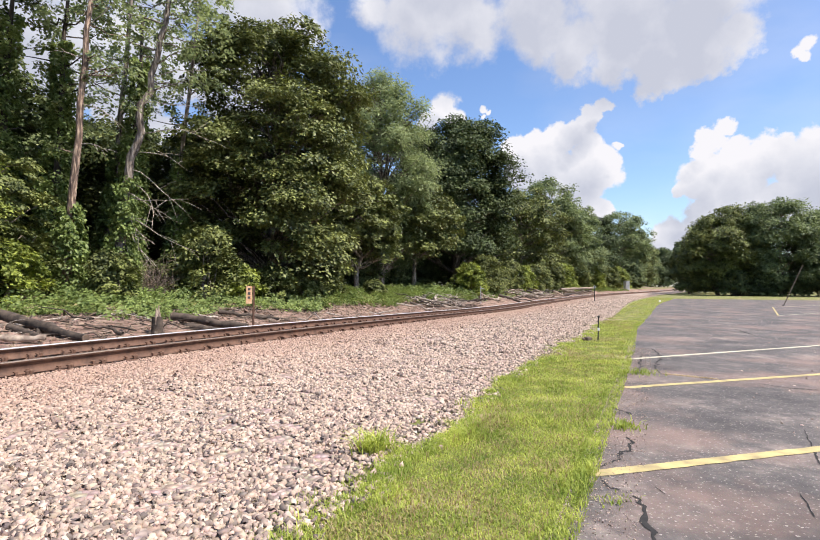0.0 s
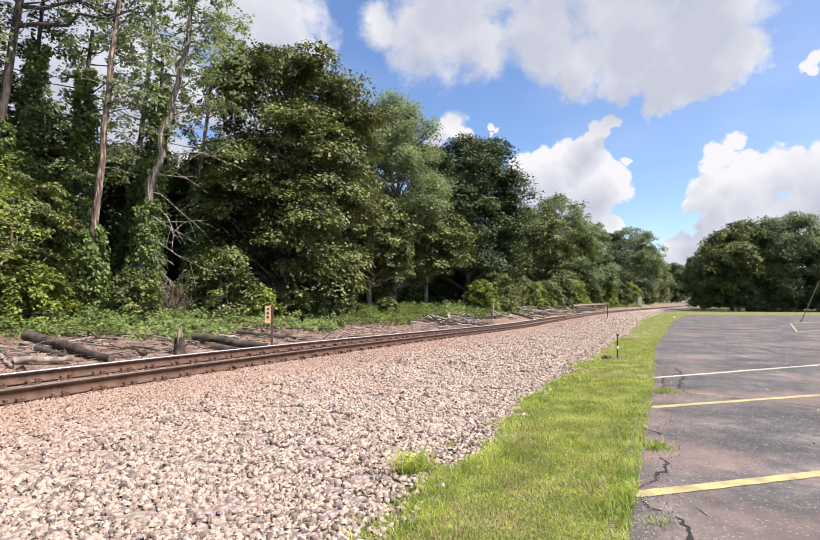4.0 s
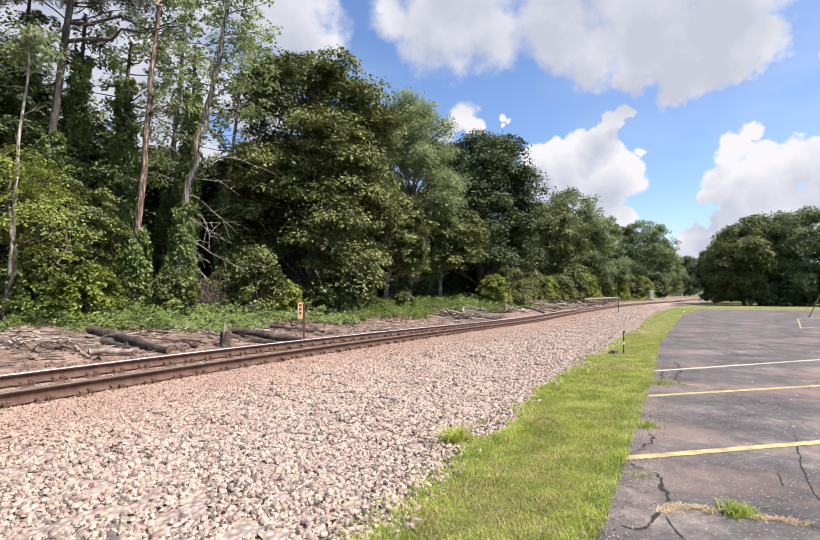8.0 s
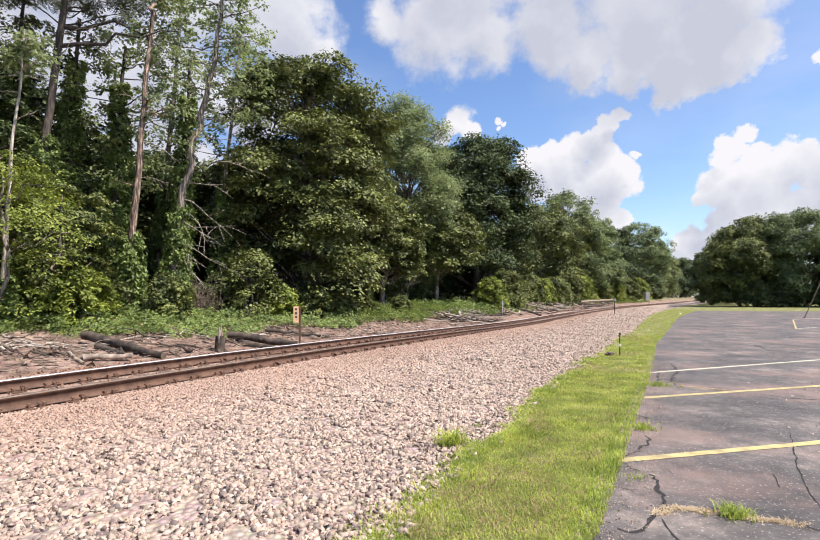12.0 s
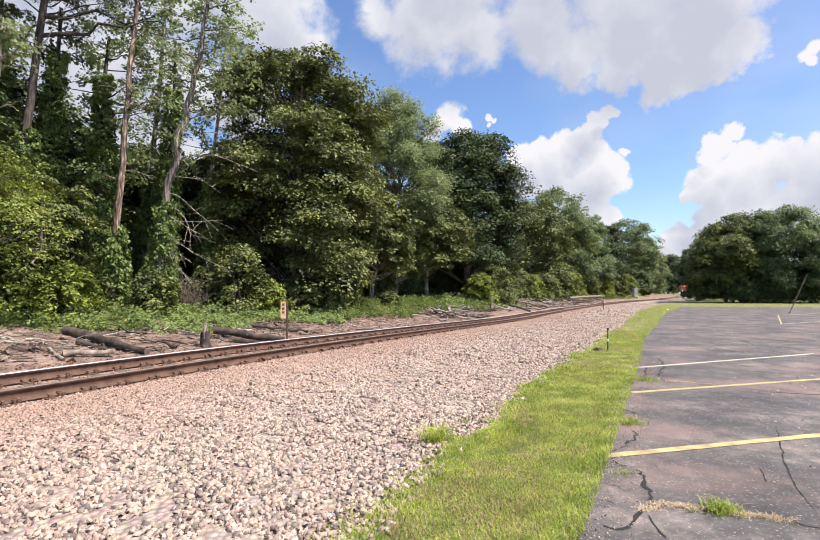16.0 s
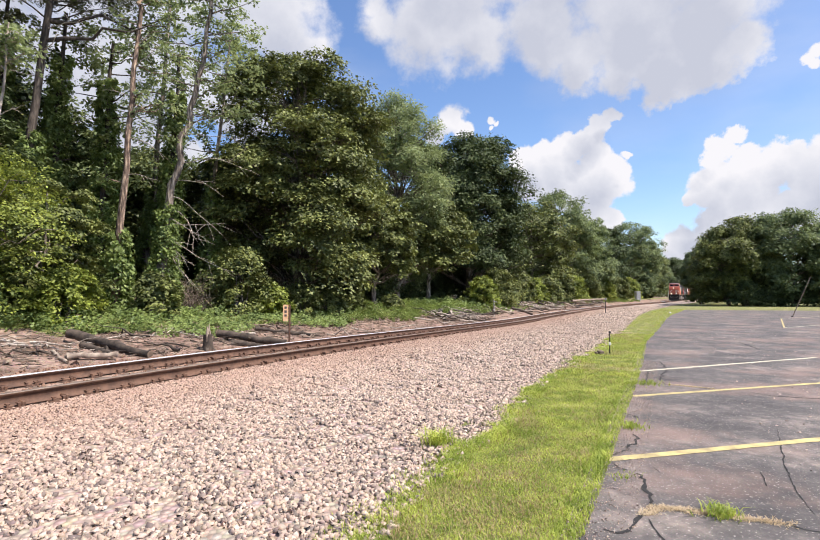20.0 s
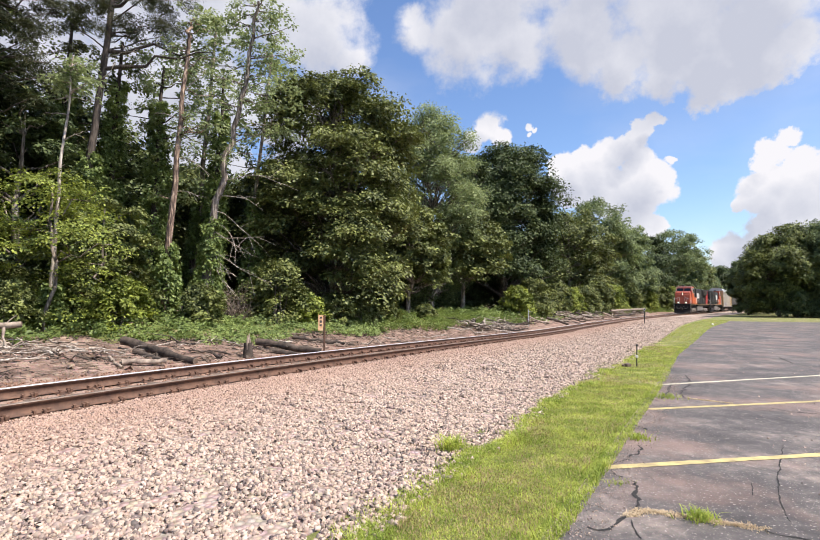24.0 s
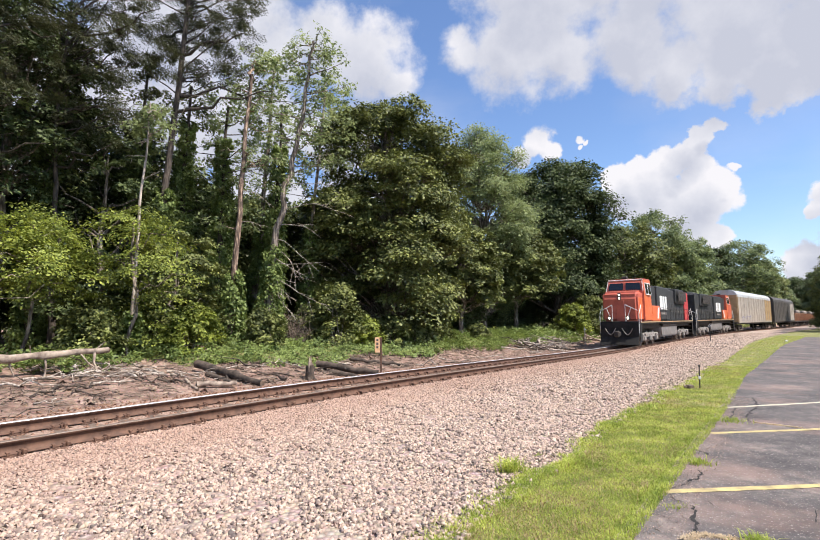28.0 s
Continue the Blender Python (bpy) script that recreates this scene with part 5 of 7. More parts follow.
def log(seed, a, b, r1, r2, mat, label, forks=(), name="log", category="log"):
    """A fallen trunk: crooked, tapered, with a cut face and stubs of branches."""
    rng = np.random.default_rng(seed)
    a, b = Vector(a), Vector(b)
    thing = empty(name, a)
    bun = Bundle()
    pts = wander(rng, (0, 0, 0), tuple(b - a), 10, min(0.03, 0.011 * (b - a).length))
    n = len(pts)
    bun.add(*tube(pts, [0.82 * (r1 + (r2 - r1) * i / (n - 1)) * (1 + 0.10 * rng.normal()) for i in range(n)], 12))
    for k, (dx, dy, dz), ln, r in forks:
        p = Vector(pts[int(k * (n - 1))])
        q = p + Vector((dx, dy, dz)).normalized() * ln
        bun.limb(wander(rng, tuple(p), tuple(q), 4, 0.04 * ln), r, r * 0.4, 6)
    bun.v = [tuple(Vector(q) * 1.0 + Vector((0, 0, 1)) * 0.14 * r1 * noise.noise(Vector(q) * 3.1) + Vector((1, 0, 0)) * 0.34 * r1 * noise.noise(Vector(q) * 9)) for q in bun.v]
    child("bark", bun.mesh("bark", mat), thing)
    for end, nxt, r in ((pts[0], pts[1], r1), (pts[-1], pts[-2], r2)):
        bm = bmesh.new()
        e, d = Vector(end), (Vector(end) - Vector(nxt)).normalized()
        rod(bm, e - d * 0.02, e + d * 0.004, r * 0.80, r * 0.76, 12)
        part("cut_face", bm, M_CUT, thing, "pale cut end of the log")
    return tagged(thing, label, category)


def gz(x, y, up=0.0):
    return (x, y, ground_z(x, y) + up)


log(501, gz(-8.66, 13.0, 0.23), gz(-6.17, 12.15, 0.06), 0.16, 0.115, M_LOG_DARK, "thick dark weathered log lying on the dirt", ((0.3, (0.3, -1, -0.5), 0.55, 0.06), (0.55, (0.5, -0.8, -0.4), 0.5, 0.05), (0.35, (0.1, -0.2, -1), 0.4, 0.05)))
log(502, gz(-7.9, 12.35, 0.06), gz(-6.9, 11.9, 0.02), 0.10, 0.08, M_LOG_DARK, "short dark log lying under a thicker one")
log(503, gz(-5.85, 15.5, 0.19), gz(-3.72, 15.35, 0.08), 0.15, 0.11, M_LOG_DARK, "thick dark weathered log lying on the dirt", ((0.5, (0.2, -1, 0.1), 0.5, 0.04),))
log(504, gz(-5.2, 15.0, 0.06), gz(-4.3, 14.85, 0.03), 0.12, 0.10, M_LOG_DARK, "thick dark weathered log lying on the dirt")
log(505, gz(-5.4, 17.8, 0.14), gz(-3.3, 18.7, 0.06), 0.09, 0.06, M_LOG_DARK, "long thin dark log lying at the weeds' edge")
log(506, gz(-7.35, 10.95, 0.07), gz(-6.6, 11.55, 0.13), 0.085, 0.075, M_LOG_PALE, "short pale barkless log beside the track")
log(507, gz(-7.9, 11.3, 0.05), gz(-7.1, 10.6, 0.04), 0.05, 0.04, M_LOG_PALE, "short pale barkless log beside the track")
log(508, gz(-11.9, 8.0, 0.45), gz(-10.2, 11.3, 0.62), 0.125, 0.095, M_LOG_PALE, "long pale fallen trunk propped on its bare branches",
    ((0.28, (-0.1, -0.2, -1), 0.62, 0.035), (0.45, (0.1, 0.3, -1), 0.72, 0.03), (0.66, (0.2, -0.1, -1), 0.75, 0.035), (0.80, (0.7, 0.4, -0.8), 0.85, 0.03), (0.95, (0.5, -0.4, -1), 0.62, 0.035), (0.97, (0.4, 0.5, 0.7), 0.35, 0.02), (0.5, (0.3, -0.5, 1), 0.3, 0.018)))
log(509, gz(22.0, 70.0, 0.75), gz(33.4, 88.5, 0.75), 0.18, 0.15, M_LOG_PALE, "long pale trunk lying level on stacked timber", ((0.1, (0, 0, -1), 0.8, 0.12), (0.36, (0.1, 0, -1), 0.8, 0.12), (0.65, (0.1, 0, -1), 0.8, 0.12), (0.93, (0, 0.1, -1), 0.8, 0.12)))
log(510, gz(22.3, 69.8, 0.15), gz(28.6, 80.0, 0.15), 0.16, 0.12, M_BURNT, "dark trunk lying on the ground below another")
log(511, gz(26.6, 76.6, 0.3), gz(33.0, 88.0, 0.3), 0.13, 0.10, M_BURNT, "dark trunk lying on the ground below another")

def timber_heap():
    """Cut lengths of timber thrown together beside the far clearing."""
    rng = np.random.default_rng(77)
    for k in range(46):
        s = 44 + 40 * rng.random()
        x, y = beside(s, -3.4 - 3.0 * rng.random())
        a = rng.uniform(-0.5, 0.5) + (0.45 if k % 3 else 1.3)
        ln = 1.1 + 1.9 * rng.random()
        r = 0.06 + 0.09 * rng.random()
        up = r + 0.5 * rng.random() ** 2
        d = Vector((math.sin(a), math.cos(a), 0)) * ln
        pale = rng.random() < 0.6
        log(520 + k, gz(x, y, up), gz(x + d.x, y + d.y, r * 0.8), r, r * 0.8, M_LOG_PALE if pale else M_LOG_DARK,
            "short pale length of timber thrown on a heap" if pale else "short dark length of timber thrown on a heap")


timber_heap()


def stump():
    """A splintered stump, dark bark with pale torn wood."""
    rng = np.random.default_rng(77)
    x, y = -5.47, 13.8
    thing = empty("tree_stump", gz(x, y, -0.02))
    bun = Bundle()
    bun.limb([(0, 0, -0.05), (0.01, 0, 0.12), (0.0, 0.01, 0.34)], 0.13, 0.09, 10)
    for k in range(5):
        a = k * 1.25
        bun.limb([(math.cos(a) * 0.08, math.sin(a) * 0.08, 0.05), (math.cos(a) * 0.22, math.sin(a) * 0.22, -0.02)], 0.05, 0.02, 6)
    child("bark", bun.mesh("bark", M_LOG_DARK), thing)
    sp = Bundle()
    for k in range(9):
        a = rng.random() * 6.283
        r = 0.07 * rng.random()
        h = 0.40 + 0.18 * rng.random()
        sp.limb([(math.cos(a) * r, math.sin(a) * r, 0.2), (math.cos(a) * r * 1.2, math.sin(a) * r * 1.2, h)], 0.05, 0.008, 5)
    child("torn_wood", sp.mesh("torn_wood", M_LOG_PALE), thing, "pale torn splinters")
    thing.scale = (1.25, 1.25, 1.3)
    tagged(thing, "splintered tree stump with pale torn wood on top", "stump")


stump()


def fallen_branch(seed, x, y, length, ang, r, mat, label, lift=0.03):
    rng = np.random.default_rng(seed)
    thing = empty("fallen_branch", gz(x, y, lift))
    bun = Bundle()
    d = Vector((math.cos(ang), math.sin(ang), 0))
    e = Vector((x, y, 0)) + d * length
    dz = ground_z(e.x, e.y) - ground_z(x, y)
    pts = wander(rng, (0, 0, 0), (d.x * length, d.y * length, dz + 0.05 * rng.random()), 6, 0.04 * length)
    bun.limb(pts, r, r * 0.35, 6)
    for k in (2, 3, 4):
        if rng.random() < 0.75:
            p = Vector(pts[k])
            a2 = ang + (0.7 if rng.random() < 0.5 else -0.7) + rng.normal() * 0.3
            q = p + Vector((math.cos(a2), math.sin(a2), 0.25 * rng.random())) * length * 0.35 * (0.5 + rng.random())
            bun.limb(wander(rng, tuple(p), tuple(q), 3, 0.02), r * 0.5, r * 0.15, 5)
    child("wood", bun.mesh("wood", mat), thing)
    tagged(thing, label, "branch", "fallen branches in the clearing")


def clearing():
    rng = np.random.default_rng(90)
    for k, (x, y, ln, ang, r, pale) in enumerate(((-8.07, 13.56, 1.0, 1.45, 0.022, 1), (-7.5, 13.8, 1.1, 1.4, 0.02, 1), (-9.2, 12.4, 1.8, 0.2, 0.03, 1), (-10.0, 11.6, 1.7, 0.35, 0.028, 1), (-9.6, 10.9, 1.4, 0.9, 0.03, 0), (-8.6, 11.2, 1.2, -0.4, 0.025, 0),
                                                  (-6.3, 14.6, 1.5, 0.1, 0.028, 0), (-5.9, 15.0, 1.2, 0.9, 0.02, 1), (-3.2, 19.6, 1.9, -0.5, 0.03, 1), (-2.2, 21.2, 1.8, 0.7, 0.028, 0), (-2.6, 22.4, 2.0, -0.2, 0.03, 1), (-1.0, 24.6, 2.2, 0.4, 0.035, 1),
                                                  (0.2, 29.5, 2.4, 0.1, 0.05, 1), (1.0, 31.4, 2.6, 0.4, 0.06, 0), (1.9, 32.6, 2.2, -0.3, 0.06, 1), (2.2, 33.5, 2.4, 0.8, 0.05, 0), (3.0, 35.2, 2.2, 0.5, 0.05, 1), (3.8, 36.6, 2.0, -0.2, 0.06, 0), (4.6, 38.6, 2.2, 0.6, 0.05, 1),
                                                  (7.6, 44.5, 2.6, 0.7, 0.06, 0), (8.8, 46.5, 2.6, 0.9, 0.06, 1), (10.0, 48.5, 2.4, 0.3, 0.05, 1), (11.4, 51.5, 2.6, 1.0, 0.06, 0), (14.0, 56.0, 2.6, 0.8, 0.06, 1), (-9.9, 9.9, 1.2, 0.6, 0.022, 1), (-10.6, 10.2, 1.5, -0.6, 0.02, 1))):
        fallen_branch(600 + k, x, y, ln, ang, r, M_DEADWOOD if pale else M_LOG_DARK, "pale bare fallen branch lying on the dirt" if pale else "dark fallen branch lying on the dirt", 0.03 if k < 12 else 0.12)
    # roots and boughs tangled at the fallen trunk's end
    for k in range(26):
        x, y = -9.9 + 0.55 * rng.normal(), 11.0 + 0.5 * rng.normal()
        fallen_branch(860 + k, x, y, 0.5 + 1.0 * rng.random(), rng.random() * 6.283, 0.014 + 0.026 * rng.random(), (M_DEADWOOD, M_TWIG, M_LOG_PALE)[k % 3], "pale bare fallen branch lying on the dirt", 0.04 + 0.3 * rng.random() ** 2)
    for k, (x, y, ln, ang) in enumerate(((-9.9, 11.7, 2.3, -0.02), (-9.6, 11.9, 1.9, -0.12), (-9.2, 9.6, 0.9, 0.9), (-10.6, 8.6, 1.2, 0.4))):
        fallen_branch(890 + k, x, y, ln, ang, 0.03, M_DEADWOOD, "pale bare fallen branch lying on the dirt", 0.06)
    for k in range(130):
        x, y = beside(1 + 19 * rng.random(), -2.9 - 3.0 * rng.random())
        pale = k % 3
        fallen_branch(650 + k, x, y, 0.4 + 1.3 * rng.random() ** 1.5, rng.random() * 6.283, 0.012 + 0.034 * rng.random() ** 2, M_DEADWOOD if k % 5 == 0 else M_TWIG if pale < 2 else M_LOG_DARK,
                      "pale bare fallen branch lying on the dirt" if k % 5 == 0 else "brown fallen branch lying on the dirt", 0.03 + 0.05 * rng.random())
    # brushwood heap
    for k in range(44):
        x = 1.4 + 3.2 * rng.random()
        y = 31.2 + (x - 1.4) * 1.7 + rng.normal() * 0.5
        fallen_branch(700 + k, x, y, 1.2 + 1.4 * rng.random(), rng.random() * 6.283, 0.03 + 0.04 * rng.random(), (M_DEADWOOD, M_BURNT)[k % 2], "weathered branch in a brushwood heap", 0.05 + 0.45 * rng.random())
    # driftwood-pale heap farther along the track
    for k in range(90):
        x, y = beside(55 + 38 * rng.random() ** 1.3, -3.1 - 1.8 * rng.random())
        fallen_branch(760 + k, x, y, 1.3 + 1.8 * rng.random(), rng.random() * 6.283, 0.035 + 0.05 * rng.random(), (M_DEADWOOD, M_TWIG, M_BURNT)[k % 3], "weathered branch in a brushwood heap", 0.05 + 0.7 * rng.random() ** 2)
    # twigs and bark litter
    bun = Bundle()
    for k in range(2600):
        s = -9 + 55 * rng.random() ** 1.25
        u = -2.9 - 3.2 * rng.random()
        x, y = beside(s, u)
        z = ground_z(x, y) + 0.012
        a = rng.random() * 6.283
        ln = 0.12 + 0.75 * rng.random() ** 2
        bun.limb([(x, y, z), (x + math.cos(a) * ln * 0.5, y + math.sin(a) * ln * 0.5, z + 0.05 * rng.random()), (x + math.cos(a + 0.3) * ln, y + math.sin(a + 0.3) * ln, z + 0.03 * rng.random())], 0.006 + 0.012 * rng.random(), 0.004, 4)
    tagged(new("twig_litter", bun.mesh("twig_litter", M_TWIG)), "scattered twigs and wood chips on the dirt", "twigs", kind="stuff")
    bun = Bundle()
    for k in range(900):
        s = -9 + 50 * rng.random() ** 1.2
        u = -2.8 - 3.4 * rng.random()
        x, y = beside(s, u)
        z = ground_z(x, y) + 0.01
        a = rng.random() * 6.283
        ln = 0.1 + 0.4 * rng.random() ** 2
        bun.limb([(x, y, z), (x + math.cos(a) * ln, y + math.sin(a) * ln, z + 0.05 * rng.random())], 0.008 + 0.016 * rng.random(), 0.006, 4)
    tagged(new("bark_litter", bun.mesh("bark_litter", M_LOG_DARK)), "scattered dark bark and sticks on the dirt", "twigs", kind="stuff")
    pts = []
    sz = []
    for k in range(2600):
        x, y = beside(-8 + 40 * rng.random(), -2.7 - 3.2 * rng.random())
        pts.append(gz(x, y, 0.0))
        sz.append(0.03 + 0.16 * rng.random() ** 3)
    v, f = scatter_stones(35, pts, np.array(sz))
    tagged(new("clods", quick_mesh("clods", v, f, M_DIRT)), "brown clods of earth in the clearing", "earth", kind="stuff")


clearing()


def dead_brush(seed, x, y, height, radius):
    """A leafless brown thicket: thin stems that fork and arch outward."""
    rng = np.random.default_rng(seed)
    thing = empty("dead_brush", gz(x, y, -0.02))
    bun = Bundle()
    for k in range(46):
        a = rng.random() * 6.283
        tip = Vector((math.cos(a), math.sin(a), 0)) * radius * (0.3 + 0.8 * rng.random()) + Vector((0, 0, height * (0.35 + 0.65 * rng.random())))
        pts = wander(rng, (math.cos(a) * 0.12, math.sin(a) * 0.12, 0), tuple(tip), 5, 0.09)
        bun.limb(pts, 0.014, 0.005, 4)
        for j in (2, 3, 4):
            q = Vector(pts[j])
            e = Vector(rng.normal(size=3)).normalized() * (0.25 + 0.35 * rng.random())
            bun.limb([tuple(q), tuple(q + e * 0.6), tuple(q + e + Vector((0, 0, -0.05)))], 0.006, 0.003, 4)
    child("thicket", bun.mesh("thicket", M_TWIG), thing)
    tagged(thing, "leafless brown thicket of dead twigs at the wood's edge", "shrub")


dead_brush(910, -8.5, 20.3, 1.5, 0.8)
dead_brush(911, -9.0, 21.0, 1.9, 0.9)


# ---- signs and posts ----
def mile_sign():
    x, y = -3.88, 16.4
    thing = empty("trackside_sign", gz(x, y, -0.02))
    bm = bmesh.new()
    box(bm, (0.045, 0.012, 1.28), (0, 0, 0.60))
    box(bm, (0.012, 0.045, 1.28), (-0.024, 0.028, 0.60))
    box(bm, (0.012, 0.045, 1.28), (0.024, 0.028, 0.60))
    part("post", bm, M_RUST, thing, "dark rusty steel channel post")
    bm = bmesh.new()
    box(bm, (0.17, 0.006, 0.52), (-0.13, -0.010, 0.98), None, 0.002)
    plate = part("plate", bm, M_ORANGE_PLATE, thing, "faded orange upright plate")
    for k, (w, h, z) in enumerate(((0.075, 0.07, 1.15), (0.075, 0.08, 1.02), (0.075, 0.07, 0.90))):
        bm = bmesh.new()
        box(bm, (w, 0.003, h), (-0.13, -0.0155, z), None, 0.001)
        part("print_bar", bm, M_BARS, plate)
    for z in (0.80, 1.18):
        bm = bmesh.new()
        rod(bm, (-0.05, -0.022, z), (-0.05, 0.004, z), 0.008)
        part("bolt", bm, M_STEEL, plate)
    thing.rotation_euler = (0, 0, radians(20))
    tagged(thing, "narrow faded orange sign plate on a dark steel post", "sign")


mile_sign()


def target_marker():
    x, y = 18.27, 48.1
    thing = empty("track_marker", gz(x, y, -0.05))
    bm = bmesh.new()
    rod(bm, (0, 0, 0), (0, 0, 1.45), 0.045, 0.045, 8)
    part("post", bm, M_STEEL, thing)
    bm = bmesh.new()
    box(bm, (0.20, 0.02, 0.20), (0, -0.05, 1.50), Matrix.Rotation(radians(45), 4, "Y"), 0.004)
    plate = part("plate", bm, M_GREYBOX, thing, "pale grey diamond-shaped plate")
    bm = bmesh.new()
    box(bm, (0.12, 0.01, 0.12), (0, -0.066, 1.50), Matrix.Rotation(radians(45), 4, "Y"), 0.002)
    part("dark_centre", bm, M_STEEL, plate)
    tagged(thing, "pale grey diamond track marker with dark centre on a post", "sign")


target_marker()


def stake():
    x, y = 5.17, 13.36
    thing = empty("metal_stake", gz(x, y, -0.03))
    bm = bmesh.new()
    rod(bm, (0, 0, 0), (0.015, 0, 0.62), 0.016, 0.014, 8)
    part("rod", bm, M_STEEL, thing)
    bm = bmesh.new()
    box(bm, (0.055, 0.04, 0.07), (0.008, -0.01, 0.30), None, 0.008)
    part("clamp", bm, M_WHITE, thing, "small pale clamp")
    bm = bmesh.new()
    box(bm, (0.05, 0.05, 0.05), (0.015, 0, 0.60), None, 0.01)
    part("cap", bm, M_STEEL, thing)
    tagged(thing, "thin dark metal stake with a pale clamp in the grass", "stake")
    thing2 = empty("scrap_block", gz(x - 0.22, y + 0.05, 0.0))
    bm = bmesh.new()
    box(bm, (0.16, 0.12, 0.10), (0, 0, 0.04), pose(0, 0, 0, 8, 0, 25), 0.015)
    box(bm, (0.08, 0.2, 0.06), (-0.1, 0.02, 0.03), pose(0, 0, 0, 0, 10, -20), 0.012)
    part("block", bm, M_TIE, thing2)
    tagged(thing2, "small dark block beside a stake", "debris")


stake()


def thin_pole():
    thing = empty("thin_pole", gz(6.64, 40.9, -0.05))
    bm = bmesh.new()
    rod(bm, (0, 0, 0), (0, 0, 1.45), 0.035, 0.03, 8)
    part("shaft", bm, M_GREYBOX, thing)
    bm = bmesh.new()
    rod(bm, (-0.04, 0, 1.28), (0.26, 0, 1.22), 0.015, 0.015, 6)
    part("arm", bm, M_GREYBOX, thing)
    tagged(thing, "thin grey pole with a short side arm by the track", "pole")


thin_pole()


def signal_cabinet():
    x, y = 53.9, 121.8
    thing = empty("signal_cabinet", gz(x, y, -0.1))
    bm = bmesh.new()
    box(bm, (1.1, 1.3, 0.25), (0, 0, 0.2), None, 0.02)
    part("plinth", bm, M_GREYBOX, thing)
    bm = bmesh.new()
    box(bm, (0.95, 1.2, 1.9), (0, 0, 1.25), None, 0.03)
    part("body", bm, M_GREYBOX, thing)
    bm = bmesh.new()
    box(bm, (0.8, 0.03, 1.6), (0, -0.615, 1.25), None, 0.01)
    door = part("door", bm, M_GREYBOX, thing)
    bm = bmesh.new()
    rod(bm, (0.3, -0.64, 1.15), (0.3, -0.64, 1.35), 0.02)
    part("handle", bm, M_STEEL, door)
    bm = bmesh.new()
    box(bm, (1.1, 1.35, 0.08), (0, 0, 2.23), None, 0.02)
    part("roof", bm, M_GREYBOX, thing)
    tagged(thing, "silver-grey trackside signal cabinet", "cabinet")


signal_cabinet()


def lot_things():
    thing = empty("leaning_post", (27.2, 36.6, -0.05))
    bm = bmesh.new()
    rod(bm, (0, 0, 0), (1.5, 0.1, 2.9), 0.03, 0.026, 8)
    part("shaft", bm, M_TIE, thing)
    bm = bmesh.new()
    rod(bm, (0, 0, 0), (0, 0, 0.10), 0.09, 0.07, 10)
    part("foot", bm, M_STEEL, thing)
    tagged(thing, "thin brown rusty post leaning over the asphalt", "post")
    thing = empty("edge_stone", (22.0, 43.5, 0.0))
    bm = bmesh.new()
    bmesh.ops.create_icosphere(bm, subdivisions=2, radius=0.09, matrix=Matrix.Translation((0, 0, 0.05)) @ Matrix.Diagonal((1.1, 0.9, 0.8, 1)))
    for v in bm.verts:
        v.co += v.normal * 0.03 * noise.noise(v.co * 9)
    part("stone", bm, M_WHITE, thing)
    tagged(thing, "white painted stone at the corner of the car park", "stone")


lot_things()


# ---- the train ----
M_ORANGE = rough_paint("loco_orange", (0.56, 0.115, 0.04), (0.66, 0.16, 0.06), 2.0, 0.42, 0.0, 0.05)
# darker than the orange: shade on nose and cab front put into the paint
M_RED_SHADED = rough_paint("loco_red_shaded", (0.40, 0.088, 0.055), (0.52, 0.125, 0.078), 2.0, 0.45, 0.0, 0.05)
M_CRIMSON = rough_paint("loco_crimson", (0.42, 0.04, 0.045), (0.52, 0.06, 0.06), 2.0, 0.45, 0.0, 0.05)
M_BLACK = rough_paint("loco_black", (0.018, 0.018, 0.019), (0.042, 0.041, 0.04), 2.0, 0.6, 0.0, 0.05)
M_SOOT = rough_paint("plow_black", (0.007, 0.007, 0.007), (0.02, 0.018, 0.017), 3.0, 0.9)
M_UNDER = rough_paint("underframe_grime", (0.022, 0.019, 0.017), (0.07, 0.058, 0.05), 5.0, 0.75, 0.2)
M_TANK = rough_paint("fuel_tank_grime", (0.13, 0.12, 0.115), (0.24, 0.22, 0.21), 3.0, 0.6)
M_TRUCK = rough_paint("truck_frame", (0.16, 0.145, 0.13), (0.34, 0.31, 0.28), 4.0, 0.7, 0.2)
M_WHEEL = rough_paint("wheel_steel", (0.10, 0.08, 0.07), (0.30, 0.28, 0.27), 4.0, 0.5, 0.7)
M_TAN = rough_paint("autorack_panel", (0.32, 0.275, 0.235), (0.46, 0.41, 0.36), 1.2, 0.55, 0.1, 0.1)
M_ROOF = rough_paint("galvanised_roof", (0.50, 0.51, 0.52), (0.66, 0.67, 0.68), 1.5, 0.4, 0.3, 0.08)
M_OCHRE = rough_paint("ochre_door", (0.34, 0.215, 0.10), (0.46, 0.32, 0.17), 2.0, 0.6)
M_DARKCAR = rough_paint("dark_car", (0.045, 0.04, 0.038), (0.09, 0.08, 0.075), 1.5, 0.6)
M_RUSTCAR = rough_paint("rusty_car", (0.20, 0.09, 0.05), (0.38, 0.20, 0.12), 1.5, 0.8)
